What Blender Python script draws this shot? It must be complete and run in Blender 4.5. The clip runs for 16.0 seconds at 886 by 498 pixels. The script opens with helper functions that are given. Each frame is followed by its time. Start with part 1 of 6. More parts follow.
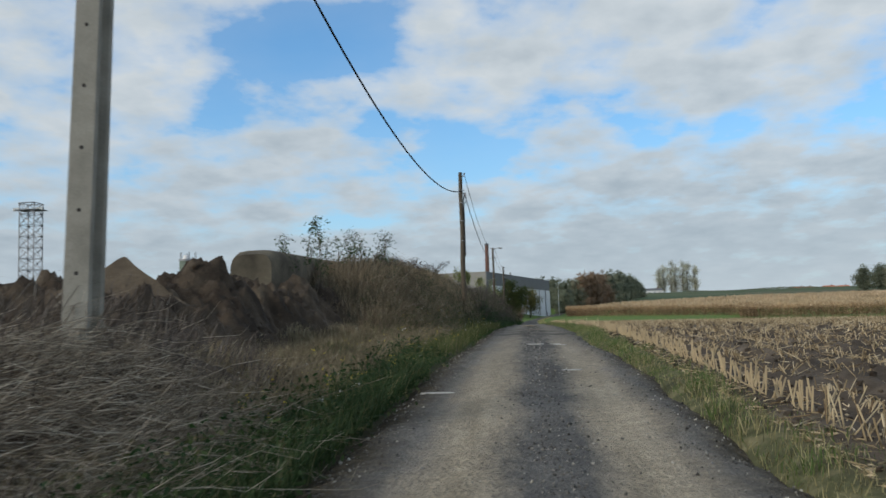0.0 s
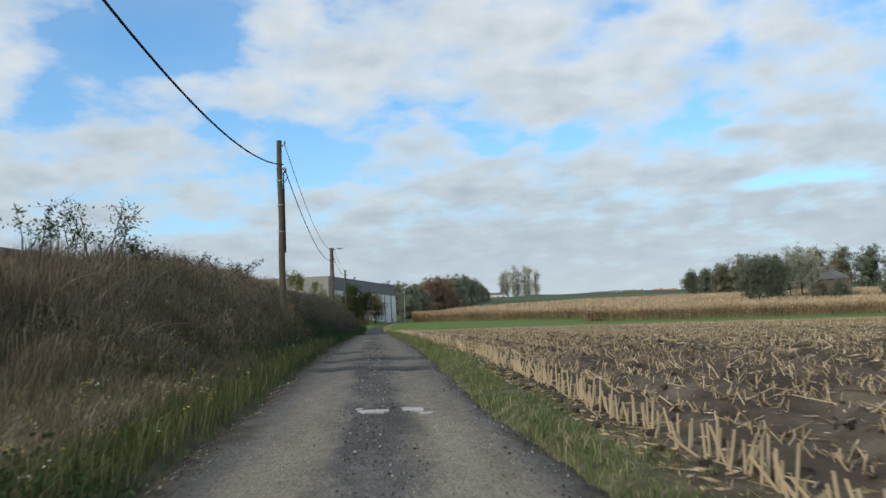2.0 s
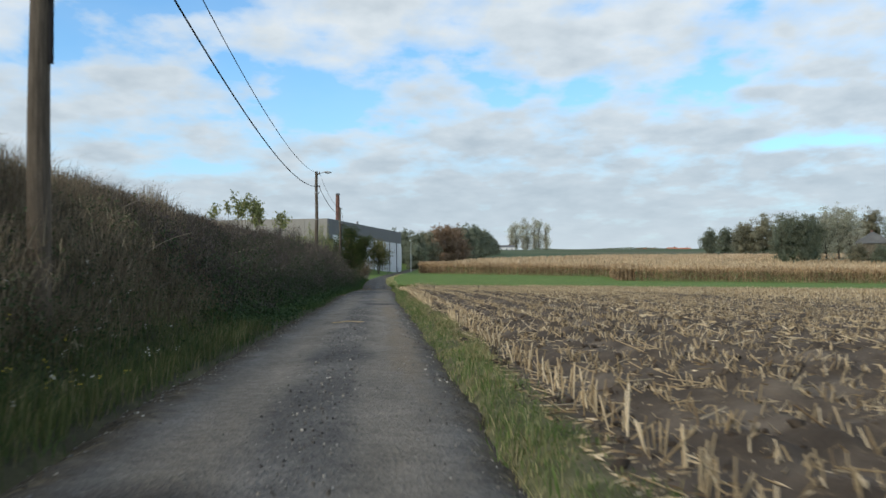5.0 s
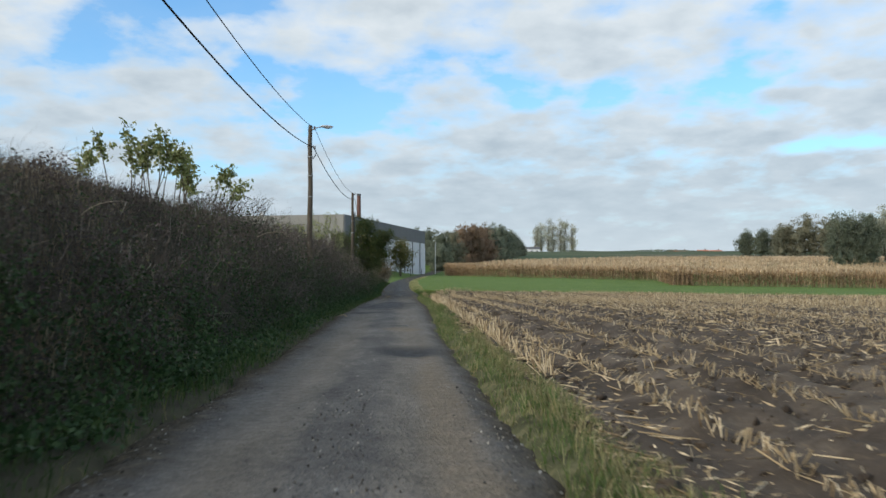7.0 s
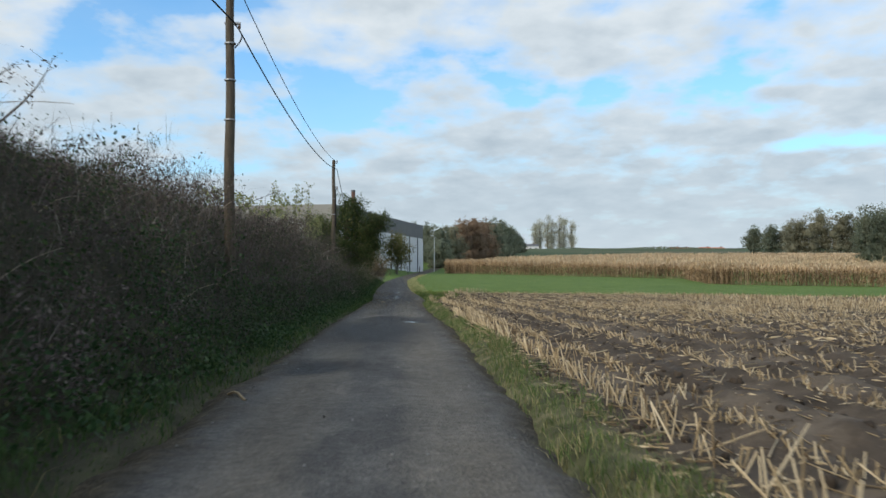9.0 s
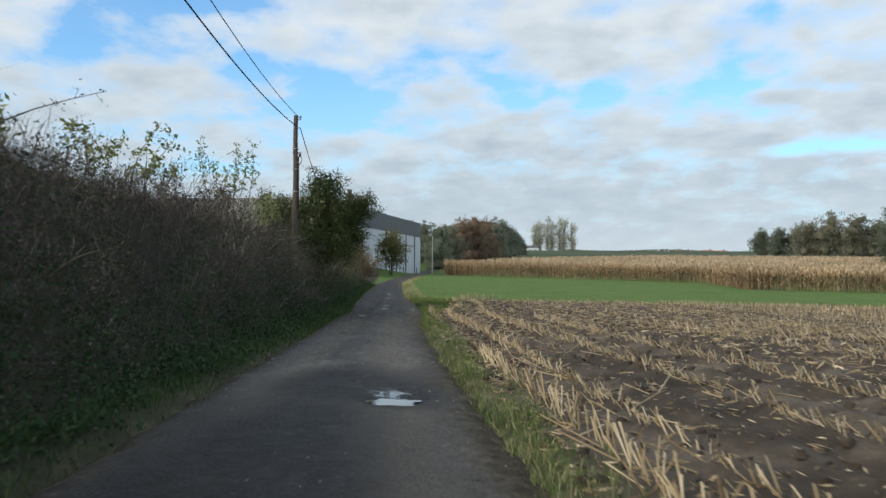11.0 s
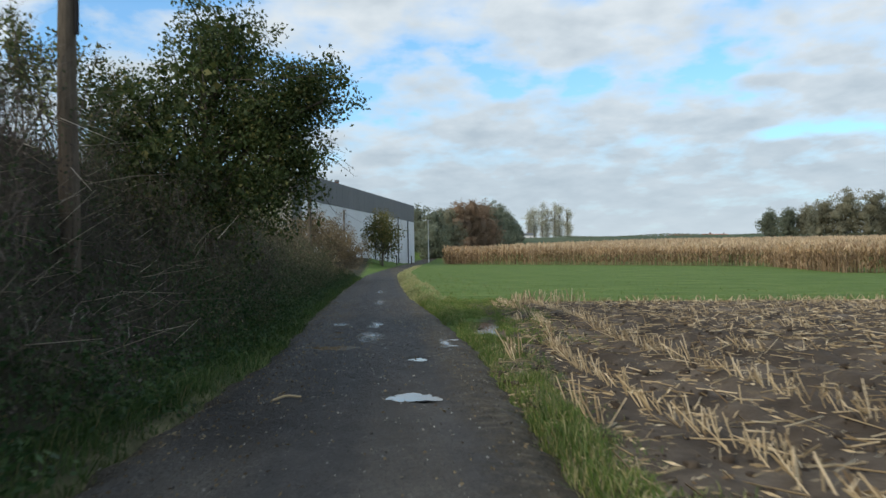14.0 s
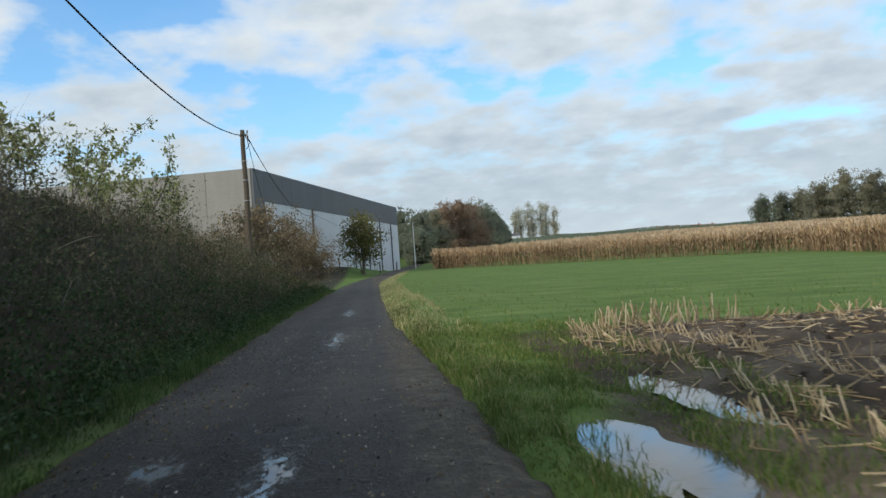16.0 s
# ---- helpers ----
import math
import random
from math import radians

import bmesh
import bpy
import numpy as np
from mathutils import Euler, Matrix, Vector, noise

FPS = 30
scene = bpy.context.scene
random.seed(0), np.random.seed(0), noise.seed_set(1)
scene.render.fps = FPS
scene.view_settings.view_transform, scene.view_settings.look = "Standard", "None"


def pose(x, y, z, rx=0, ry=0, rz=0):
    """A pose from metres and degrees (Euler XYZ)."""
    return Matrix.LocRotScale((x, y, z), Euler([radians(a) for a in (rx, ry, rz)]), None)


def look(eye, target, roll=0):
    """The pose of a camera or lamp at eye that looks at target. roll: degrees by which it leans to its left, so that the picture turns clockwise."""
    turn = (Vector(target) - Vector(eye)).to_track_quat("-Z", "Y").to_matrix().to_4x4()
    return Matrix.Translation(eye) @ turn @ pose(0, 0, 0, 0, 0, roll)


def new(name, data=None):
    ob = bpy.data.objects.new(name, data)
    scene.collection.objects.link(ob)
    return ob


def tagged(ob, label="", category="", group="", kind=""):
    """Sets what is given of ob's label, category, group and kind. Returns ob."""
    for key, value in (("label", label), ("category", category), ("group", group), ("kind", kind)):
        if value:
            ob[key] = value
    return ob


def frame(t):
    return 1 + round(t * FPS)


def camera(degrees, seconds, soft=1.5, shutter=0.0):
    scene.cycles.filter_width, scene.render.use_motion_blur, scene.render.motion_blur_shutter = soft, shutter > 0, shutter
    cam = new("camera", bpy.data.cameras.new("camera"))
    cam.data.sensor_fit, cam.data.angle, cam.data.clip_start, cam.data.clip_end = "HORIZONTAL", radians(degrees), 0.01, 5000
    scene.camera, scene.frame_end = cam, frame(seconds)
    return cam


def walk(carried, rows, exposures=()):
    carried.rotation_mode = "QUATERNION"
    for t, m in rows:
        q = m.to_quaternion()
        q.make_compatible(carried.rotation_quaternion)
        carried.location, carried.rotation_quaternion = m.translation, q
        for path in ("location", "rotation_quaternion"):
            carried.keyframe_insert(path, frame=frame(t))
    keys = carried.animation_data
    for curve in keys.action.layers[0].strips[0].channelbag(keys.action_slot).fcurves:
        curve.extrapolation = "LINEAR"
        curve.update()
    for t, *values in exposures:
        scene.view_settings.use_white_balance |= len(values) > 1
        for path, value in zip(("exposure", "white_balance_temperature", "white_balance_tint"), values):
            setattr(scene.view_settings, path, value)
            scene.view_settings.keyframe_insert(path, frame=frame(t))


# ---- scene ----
cam = camera(55.18, 16.0, soft=1.5, shutter=0.2)
# seconds, x, y, z, yaw, pitch, roll
PATH = [
    (0, -0.541, -0.006, 0.568, 5.761, 4.821, 1.775),
    (0.5, -0.570, 2.139, 0.634, 1.442, 4.948, 1.907),
    (1, -0.524, 4.527, 0.723, -1.481, 4.878, 2.351),
    (1.5, -0.468, 7.024, 0.825, -3.363, 4.838, 2.481),
    (2, -0.360, 9.865, 0.948, -4.622, 4.775, 2.477),
    (2.5, -0.229, 12.924, 1.079, -5.216, 4.875, 2.465),
    (3, -0.075, 15.902, 1.196, -5.389, 4.342, 2.397),
    (3.5, 0.072, 19.336, 1.248, -5.337, 2.795, 1.858),
    (4, 0.129, 22.645, 1.259, -5.220, 1.343, 1.228),
    (6.5, 0.192, 45.717, 1.354, -3.058, 1.603, -0.312),
    (7, 0.064, 50.044, 1.351, -2.841, 1.595, 0.085),
    (7.5, 0.053, 54.674, 1.336, -2.493, 1.646, 0.364),
    (8, -0.081, 59.320, 1.305, -2.575, 1.687, 0.751),
    (8.5, -0.197, 64.071, 1.265, -2.884, 1.438, 0.411),
    (11, 0.316, 82.861, 1.228, -3.363, 1.554, -0.329),
    (11.5, 0.242, 86.948, 1.161, -2.845, 1.567, -0.615),
    (12, 0.172, 91.154, 1.106, -2.512, 1.441, -0.620),
    (12.5, 0.093, 95.512, 1.047, -2.432, 1.294, -0.046),
    (13, 0.044, 99.644, 0.982, -2.849, 0.985, 0.634),
    (13.5, 0.077, 103.825, 0.924, -3.405, 0.978, 1.107),
    (14, 0.142, 107.871, 0.860, -4.040, 0.938, 0.992),
    (14.5, 0.234, 111.650, 0.803, -4.668, 0.977, 1.021),
    (15, 0.418, 115.459, 0.760, -5.070, 1.055, 1.342),
    (15.5, 0.547, 119.072, 0.724, -5.295, 1.184, 2.059),
    (16, 0.699, 122.681, 0.683, -4.994, 1.287, 4.168),
]
walk(cam, [(t, pose(x, y, z, 90 + p, r, w)) for t, x, y, z, w, p, r in PATH],
     [(0, -0.06), (1, 0.04), (3, 0.15), (5, 0.22), (16, 0.22)])
rng = np.random.default_rng(7)


# ---------------------------------------------------------------- sky and sun
SUN = Vector((-0.66, -0.50, 0.50)).normalized()
sun = new("sun", bpy.data.lights.new("sun", "SUN"))
sun.data.energy, sun.data.angle, sun.data.color = 2.2, radians(15.0), (1.0, 0.90, 0.76)
sun.matrix_world = look(SUN * 100, (0, 0, 0))


def link(nt, a, b):
    nt.links.new(a, b)


def build_sky():
    w = bpy.data.worlds.new("sky")
    scene.world = w
    w.use_nodes = True
    nt = w.node_tree
    n = nt.nodes
    bg = n["Background"]

    def math_node(op, a=None, b=None, c=None, clamp=False):
        m = n.new("ShaderNodeMath")
        m.operation, m.use_clamp = op, clamp
        for i, q in enumerate((a, b, c)):
            if q is None:
                continue
            if isinstance(q, (int, float)):
                m.inputs[i].default_value = q
            else:
                link(nt, q, m.inputs[i])
        return m.outputs[0]

    def ramp(fac, stops):
        r = n.new("ShaderNodeValToRGB")
        e = r.color_ramp.elements
        while len(e) < len(stops):
            e.new(0.5)
        for el, (p, col) in zip(e, stops):
            el.position, el.color = p, (*col, 1)
        link(nt, fac, r.inputs[0])
        return r.outputs[0]

    def mix(f, a, b):
        m = n.new("ShaderNodeMix")
        m.data_type = "RGBA"
        for q, i in ((f, 0), (a, 6), (b, 7)):
            if isinstance(q, (int, float)):
                m.inputs[i].default_value = q
            elif isinstance(q, tuple):
                m.inputs[i].default_value = (*q, 1)
            else:
                link(nt, q, m.inputs[i])
        return m.outputs[2]

    sky = n.new("ShaderNodeTexSky")
    sky.sky_type, sky.sun_disc = "NISHITA", False
    sky.sun_elevation, sky.sun_rotation = math.asin(SUN.z), math.atan2(SUN.x, SUN.y)
    sky.air_density, sky.dust_density, sky.ozone_density = 1.0, 0.6, 1.6
    tint = mix(1.0, sky.outputs[0], (0.51, 0.92, 1.14))
    tint.node.blend_type = "MULTIPLY"
    scaled = n.new("ShaderNodeVectorMath")
    scaled.operation = "SCALE"
    link(nt, tint, scaled.inputs[0])
    scaled.inputs[3].default_value = 0.165

    co = n.new("ShaderNodeTexCoord")
    sep = n.new("ShaderNodeSeparateXYZ")
    link(nt, co.outputs["Generated"], sep.inputs[0])
    x, y, z = sep.outputs
    zc = math_node("MAXIMUM", z, 0.0)
    den = math_node("ADD", zc, 0.22)
    px = math_node("DIVIDE", x, den)
    py = math_node("DIVIDE", y, den)
    comb = n.new("ShaderNodeCombineXYZ")
    link(nt, px, comb.inputs[0])
    link(nt, math_node("MULTIPLY", py, 0.9), comb.inputs[1])
    comb.inputs[2].default_value = 3.7

    def fbm(scale, detail, rough, dist=0.0):
        t = n.new("ShaderNodeTexNoise")
        link(nt, comb.outputs[0], t.inputs["Vector"])
        t.inputs["Scale"].default_value, t.inputs["Detail"].default_value = scale, detail
        t.inputs["Roughness"].default_value, t.inputs["Distortion"].default_value = rough, dist
        return t.outputs[0]

    big, mid = fbm(1.2, 2, 0.5), fbm(5.6, 7, 0.54, 0.0)
    # azimuth (x / y ahead) and height of single clouds and clear gaps: where, how wide, how strong
    az = math_node("DIVIDE", x, math_node("MAXIMUM", y, 0.05))
    el = math_node("DIVIDE", z, math_node("MAXIMUM", y, 0.05))
    total = math_node("ADD", math_node("MULTIPLY", mid, 0.92), math_node("MULTIPLY", big, 0.25))
    total = math_node("ADD", total, -0.015)
    for a0, e0, ra, re, amp in [(a, e, ra, re, 1.08 * k) for a, e, ra, re, k in GAPS] + CLOUDS:
        da = math_node("DIVIDE", math_node("SUBTRACT", az, a0), ra)
        de = math_node("DIVIDE", math_node("SUBTRACT", el, e0), re)
        d2 = math_node("ADD", math_node("MULTIPLY", da, da), math_node("MULTIPLY", de, de))
        g = math_node("POWER", 2.718, math_node("MULTIPLY", d2, -1.0))
        total = math_node("MULTIPLY_ADD", g, amp, total)
    # nearer the horizon the layer is seen edge on and closes up
    close = math_node("MULTIPLY", math_node("SUBTRACT", 0.18, zc), 0.75)
    total = math_node("ADD", total, math_node("MAXIMUM", close, -0.03))
    cover = ramp(total, [(0.0, (0.04, 0.04, 0.04)), (0.37, (0.10, 0.10, 0.10)), (0.50, (0.62, 0.62, 0.62)), (0.64, (0.96, 0.96, 0.96))])
    shade = fbm(8.0, 5, 0.5)
    thick = math_node("ADD", math_node("MULTIPLY", total, 0.6), math_node("MULTIPLY", shade, 0.5))
    body = ramp(thick, [(0.0, (0.77, 0.84, 0.89)), (0.50, (0.835, 0.885, 0.91)), (0.64, (0.715, 0.785, 0.83)), (0.82, (0.57, 0.645, 0.70))])
    low = ramp(zc, [(0.0, (0.66, 0.72, 0.77)), (0.06, (0.68, 0.74, 0.80)), (0.16, (0.86, 0.89, 0.92)), (0.28, (1, 1, 1))])
    body = mix(1.0, body, low)
    body.node.blend_type = "MULTIPLY"
    lift = n.new("ShaderNodeVectorMath")
    lift.operation = "SCALE"
    link(nt, body, lift.inputs[0])
    lift.inputs[3].default_value = 0.845
    pale = ramp(zc, [(0.08, (0.45, 0.45, 0.45)), (0.24, (0.04, 0.04, 0.04))])
    clear = mix(pale, scaled.outputs[0], (0.54, 0.68, 0.79))
    col = mix(cover, clear, lift.outputs[0])
    haze = ramp(zc, [(0.0, (0.85, 0.85, 0.85)), (0.05, (0.5, 0.5, 0.5)), (0.13, (0, 0, 0))])
    col = mix(haze, col, (0.56, 0.64, 0.70))
    link(nt, col, bg.inputs[0])
    bg.inputs[1].default_value = 1.0


# clear gaps and single thicker clouds
GAPS = [
    (-0.261, 0.336, 0.107, 0.058, -0.34), (-0.367, 0.268, 0.05, 0.034, -0.27), (-0.208, 0.354, 0.066, 0.034, -0.2), (-0.067, 0.207, 0.058, 0.034, -0.25),
    (-0.041, 0.169, 0.046, 0.011, -0.16), (-0.212, 0.123, 0.075, 0.011, -0.22), (-0.194, 0.227, 0.038, 0.018, -0.13), (-0.308, 0.157, 0.058, 0.008, -0.1),
    (0.23, 0.214, 0.071, 0.016, -0.22), (0.144, 0.197, 0.034, 0.009, -0.18), (0.405, 0.259, 0.024, 0.037, -0.17), (0.459, 0.313, 0.025, 0.037, -0.17),
    (0.519, 0.228, 0.107, 0.007, -0.16), (0.58, 0.157, 0.091, 0.009, -0.24), (0.478, 0.147, 0.041, 0.008, -0.16), (0.431, 0.2, 0.05, 0.011, -0.14),
    (0.637, 0.347, 0.05, 0.031, -0.19), (0.332, 0.374, 0.058, 0.011, -0.14),
]
CLOUDS = [
    (-0.285, 0.229, 0.091, 0.016, 0.15), (-0.401, 0.31, 0.029, 0.025, 0.2), (0.182, 0.297, 0.107, 0.035, 0.13), (0.237, 0.248, 0.1, 0.014, 0.13),
    (0.527, 0.343, 0.058, 0.014, 0.13), (0.487, 0.273, 0.066, 0.021, 0.11), (0.558, 0.207, 0.091, 0.02, 0.15), (0.391, 0.354, 0.058, 0.018, 0.11),
    (0.008, 0.27, 0.058, 0.034, 0.08), (0.25, 0.168, 0.216, 0.018, 0.08), (-0.091, 0.083, 0.33, 0.025, 0.06), (-0.294, 0.189, 0.107, 0.021, 0.08),
]
build_sky()


# ---------------------------------------------------------------- materials
def nodes_of(name):
    m = bpy.data.materials.new(name)
    m.use_nodes = True
    return m, m.node_tree, m.node_tree.nodes, m.node_tree.nodes["Principled BSDF"]


def ramp_node(nt, fac, stops, mode="LINEAR"):
    r = nt.nodes.new("ShaderNodeValToRGB")
    r.color_ramp.interpolation = mode
    e = r.color_ramp.elements
    while len(e) < len(stops):
        e.new(0.5)
    for el, (p, col) in zip(e, stops):
        el.position, el.color = p, (*col, 1)
    nt.links.new(fac, r.inputs[0])
    return r.outputs[0]


def noise_node(nt, scale, detail=4, rough=0.55, vec=None, dist=0.0):
    t = nt.nodes.new("ShaderNodeTexNoise")
    t.inputs["Scale"].default_value, t.inputs["Detail"].default_value = scale, detail
    t.inputs["Roughness"].default_value, t.inputs["Distortion"].default_value = rough, dist
    if vec is not None:
        nt.links.new(vec, t.inputs["Vector"])
    return t.outputs[0]


def place_node(nt, stretch=(1, 1, 1)):
    """World position, stretched."""
    g = nt.nodes.new("ShaderNodeNewGeometry")
    m = nt.nodes.new("ShaderNodeVectorMath")
    m.operation = "MULTIPLY"
    m.inputs[1].default_value = stretch
    nt.links.new(g.outputs["Position"], m.inputs[0])
    return m.outputs[0]


def mix_node(nt, f, a, b, blend="MIX"):
    m = nt.nodes.new("ShaderNodeMix")
    m.data_type, m.blend_type = "RGBA", blend
    for q, i in ((f, 0), (a, 6), (b, 7)):
        if isinstance(q, (int, float)):
            m.inputs[i].default_value = q
        elif isinstance(q, tuple):
            m.inputs[i].default_value = (*q, 1)
        else:
            nt.links.new(q, m.inputs[i])
    return m.outputs[2]


def bump_node(nt, height, strength, distance, b):
    u = nt.nodes.new("ShaderNodeBump")
    u.inputs["Strength"].default_value, u.inputs["Distance"].default_value = strength, distance
    nt.links.new(height, u.inputs["Height"])
    nt.links.new(u.outputs[0], b.inputs["Normal"])


def surface(name, stops, scale=6.0, fine=60.0, rough=0.85, bump=0.4, dist=0.01, metal=0.0, stretch=(1, 1, 1), spec=0.3):
    """A weathered surface: colours over a coarse noise, fine grain and relief."""
    m, nt, n, b = nodes_of(name)
    p = place_node(nt, stretch)
    c = ramp_node(nt, noise_node(nt, scale, 6, 0.6, p), stops)
    g = noise_node(nt, fine, 4, 0.7, p)
    c = mix_node(nt, 0.55, c, ramp_node(nt, g, [(0.25, (0.55, 0.55, 0.55)), (0.75, (1.25, 1.25, 1.25))]), "MULTIPLY")
    nt.links.new(c, b.inputs["Base Color"])
    b.inputs["Roughness"].default_value, b.inputs["Metallic"].default_value = rough, metal
    b.inputs["Specular IOR Level"].default_value = spec
    bump_node(nt, g, bump, dist, b)
    return m


def foliage(name, stops, rough=0.6, glow=0.35, patch=0.5, lo=0.62, hi=1.3, other=None):
    """Leaves, blades and stalks: each its own tint, with light coming through. other: the tints of a second plant growing in patches among them."""
    m, nt, n, b = nodes_of(name)
    g = n.new("ShaderNodeNewGeometry")
    c = ramp_node(nt, g.outputs["Random Per Island"], stops)
    if other:
        where = ramp_node(nt, noise_node(nt, 0.55, 4, 0.6, g.outputs["Position"]), [(0.50, (0, 0, 0)), (0.58, (1, 1, 1))])
        c = mix_node(nt, where, c, ramp_node(nt, g.outputs["Random Per Island"], other))
    big = noise_node(nt, patch, 3, 0.6, g.outputs["Position"])
    c = mix_node(nt, 0.7, c, ramp_node(nt, big, [(0.3, (lo, lo, lo * 0.97)), (0.7, (hi, hi * 0.985, hi * 0.93))]), "MULTIPLY")
    nt.links.new(c, b.inputs["Base Color"])
    b.inputs["Roughness"].default_value = rough
    b.inputs["Specular IOR Level"].default_value = 0.25
    if glow:
        t = n.new("ShaderNodeBsdfTranslucent")
        nt.links.new(c, t.inputs[0])
        s = n.new("ShaderNodeMixShader")
        s.inputs[0].default_value = glow
        nt.links.new(b.outputs[0], s.inputs[1])
        nt.links.new(t.outputs[0], s.inputs[2])
        nt.links.new(s.outputs[0], n["Material Output"].inputs[0])
    return m


M_CONCRETE = surface("pale_concrete", [(0.3, (0.22, 0.21, 0.18)), (0.7, (0.34, 0.325, 0.28))], 3, 90, 0.9, 0.5, 0.004)
M_HOLE = surface("dark_hole", [(0.3, (0.02, 0.02, 0.02)), (0.7, (0.04, 0.035, 0.03))])
M_POLE = surface("weathered_pole_wood", [(0.3, (0.060, 0.047, 0.034)), (0.7, (0.135, 0.110, 0.080))], 5, 40, 0.85, 0.6, 0.006, stretch=(6, 6, 0.6))
M_STEEL = surface("galvanised_steel", [(0.3, (0.28, 0.29, 0.30)), (0.7, (0.42, 0.43, 0.44))], 8, 80, 0.5, 0.1, 0.002, metal=0.6)
M_CABLE = surface("black_cable", [(0.3, (0.016, 0.016, 0.017)), (0.7, (0.026, 0.026, 0.028))], 0.8, 4, 0.75, 0.0, 0.001, spec=0.1)
M_LAMP = surface("grey_lamp_housing", [(0.3, (0.32, 0.33, 0.33)), (0.7, (0.45, 0.46, 0.46))], 6, 60, 0.5, 0.05, 0.002)
M_GLASS = surface("lamp_lens", [(0.3, (0.62, 0.62, 0.58)), (0.7, (0.72, 0.72, 0.68))], 6, 60, 0.2, 0.02, 0.001)
M_CERAMIC = surface("brown_insulator", [(0.3, (0.10, 0.05, 0.03)), (0.7, (0.16, 0.09, 0.05))], 6, 60, 0.25, 0.05, 0.001)
M_SOIL = surface("dug_soil", [(0.28, (0.016, 0.012, 0.008)), (0.44, (0.041, 0.030, 0.021)), (0.58, (0.078, 0.059, 0.041)), (0.72, (0.170, 0.134, 0.092))], 1.1, 22, 0.95, 1.0, 0.04)
M_CLAY = surface("pale_clay_slab", [(0.3, (0.080, 0.060, 0.040)), (0.7, (0.165, 0.128, 0.088))], 2.5, 30, 0.95, 0.8, 0.02)
M_WALL = surface("weathered_clamp_wall", [(0.3, (0.055, 0.047, 0.034)), (0.55, (0.125, 0.108, 0.078)), (0.75, (0.22, 0.19, 0.135))], 1.2, 50, 0.9, 0.6, 0.01)
M_BARK = surface("grey_brown_bark", [(0.3, (0.06, 0.05, 0.038)), (0.7, (0.14, 0.12, 0.09))], 4, 40, 0.9, 0.7, 0.01, stretch=(3, 3, 0.7))
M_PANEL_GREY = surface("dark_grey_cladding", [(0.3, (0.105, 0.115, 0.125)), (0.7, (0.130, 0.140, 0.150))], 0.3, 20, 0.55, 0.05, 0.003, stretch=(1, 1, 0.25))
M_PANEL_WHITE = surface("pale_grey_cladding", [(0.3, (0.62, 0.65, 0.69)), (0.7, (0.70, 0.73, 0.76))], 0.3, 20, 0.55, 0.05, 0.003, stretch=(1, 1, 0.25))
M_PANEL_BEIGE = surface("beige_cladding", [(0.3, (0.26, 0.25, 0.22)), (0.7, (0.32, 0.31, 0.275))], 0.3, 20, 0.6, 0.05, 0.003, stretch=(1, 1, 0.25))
M_ROOF = surface("flat_roof_sheet", [(0.3, (0.10, 0.105, 0.11)), (0.7, (0.16, 0.165, 0.17))], 0.4, 20, 0.7, 0.1, 0.01)
M_BRICK = surface("red_chimney_brick", [(0.3, (0.13, 0.07, 0.055)), (0.7, (0.20, 0.11, 0.085))], 0.3, 6, 0.9, 0.2, 0.01)
M_TILE = surface("orange_roof_tile", [(0.3, (0.42, 0.15, 0.085)), (0.7, (0.52, 0.22, 0.13))], 0.3, 6, 0.9, 0.2, 0.01)
M_PLASTER = surface("pale_plaster", [(0.3, (0.55, 0.53, 0.48)), (0.7, (0.68, 0.66, 0.60))], 0.3, 6, 0.9, 0.1, 0.01)
M_DARKPANE = surface("dark_window_pane", [(0.3, (0.03, 0.035, 0.04)), (0.7, (0.05, 0.055, 0.06))], 0.5, 6, 0.15, 0.0, 0.01, spec=0.5)
M_WHITE = surface("white_paint", [(0.3, (0.70, 0.70, 0.69)), (0.7, (0.80, 0.80, 0.79))], 2, 40, 0.4, 0.05, 0.002)
M_GREENTANK = surface("grey_green_tank", [(0.3, (0.13, 0.17, 0.13)), (0.7, (0.20, 0.24, 0.19))], 0.6, 20, 0.5, 0.1, 0.004)
M_STONE = surface("pale_road_stone", [(0.3, (0.15, 0.145, 0.14)), (0.7, (0.33, 0.32, 0.30))], 14, 90, 0.9, 0.4, 0.004)

F_BRAMBLE = foliage("bramble_leaf", [(0.0, (0.067, 0.057, 0.055)), (0.6, (0.098, 0.081, 0.079)), (0.9, (0.131, 0.110, 0.105)), (1.0, (0.194, 0.171, 0.153))], 0.85, 0.3, 0.3, 0.36, 1.6,
                    [(0.0, (0.030, 0.044, 0.026)), (0.6, (0.048, 0.066, 0.036)), (1.0, (0.085, 0.105, 0.055))])
F_OLIVE = foliage("olive_hedge_leaf", [(0.0, (0.074, 0.069, 0.048)), (0.45, (0.112, 0.101, 0.068)), (0.75, (0.088, 0.112, 0.056)), (0.92, (0.165, 0.142, 0.098)), (1.0, (0.25, 0.21, 0.145))], 0.8, 0.3, 0.3, 0.42, 1.5,
                  [(0.0, (0.046, 0.070, 0.034)), (0.6, (0.072, 0.104, 0.048)), (1.0, (0.135, 0.155, 0.080))])
F_NETTLE = foliage("nettle_leaf", [(0.0, (0.024, 0.052, 0.020)), (0.6, (0.038, 0.080, 0.028)), (1.0, (0.080, 0.128, 0.048))], 0.55, 0.3, 0.5)
F_TWIG = foliage("dead_twig", [(0.0, (0.063, 0.052, 0.046)), (0.7, (0.110, 0.092, 0.080)), (0.94, (0.173, 0.154, 0.136)), (1.0, (0.306, 0.286, 0.254))], 0.9, 0.15, 0.3, 0.42, 1.45)
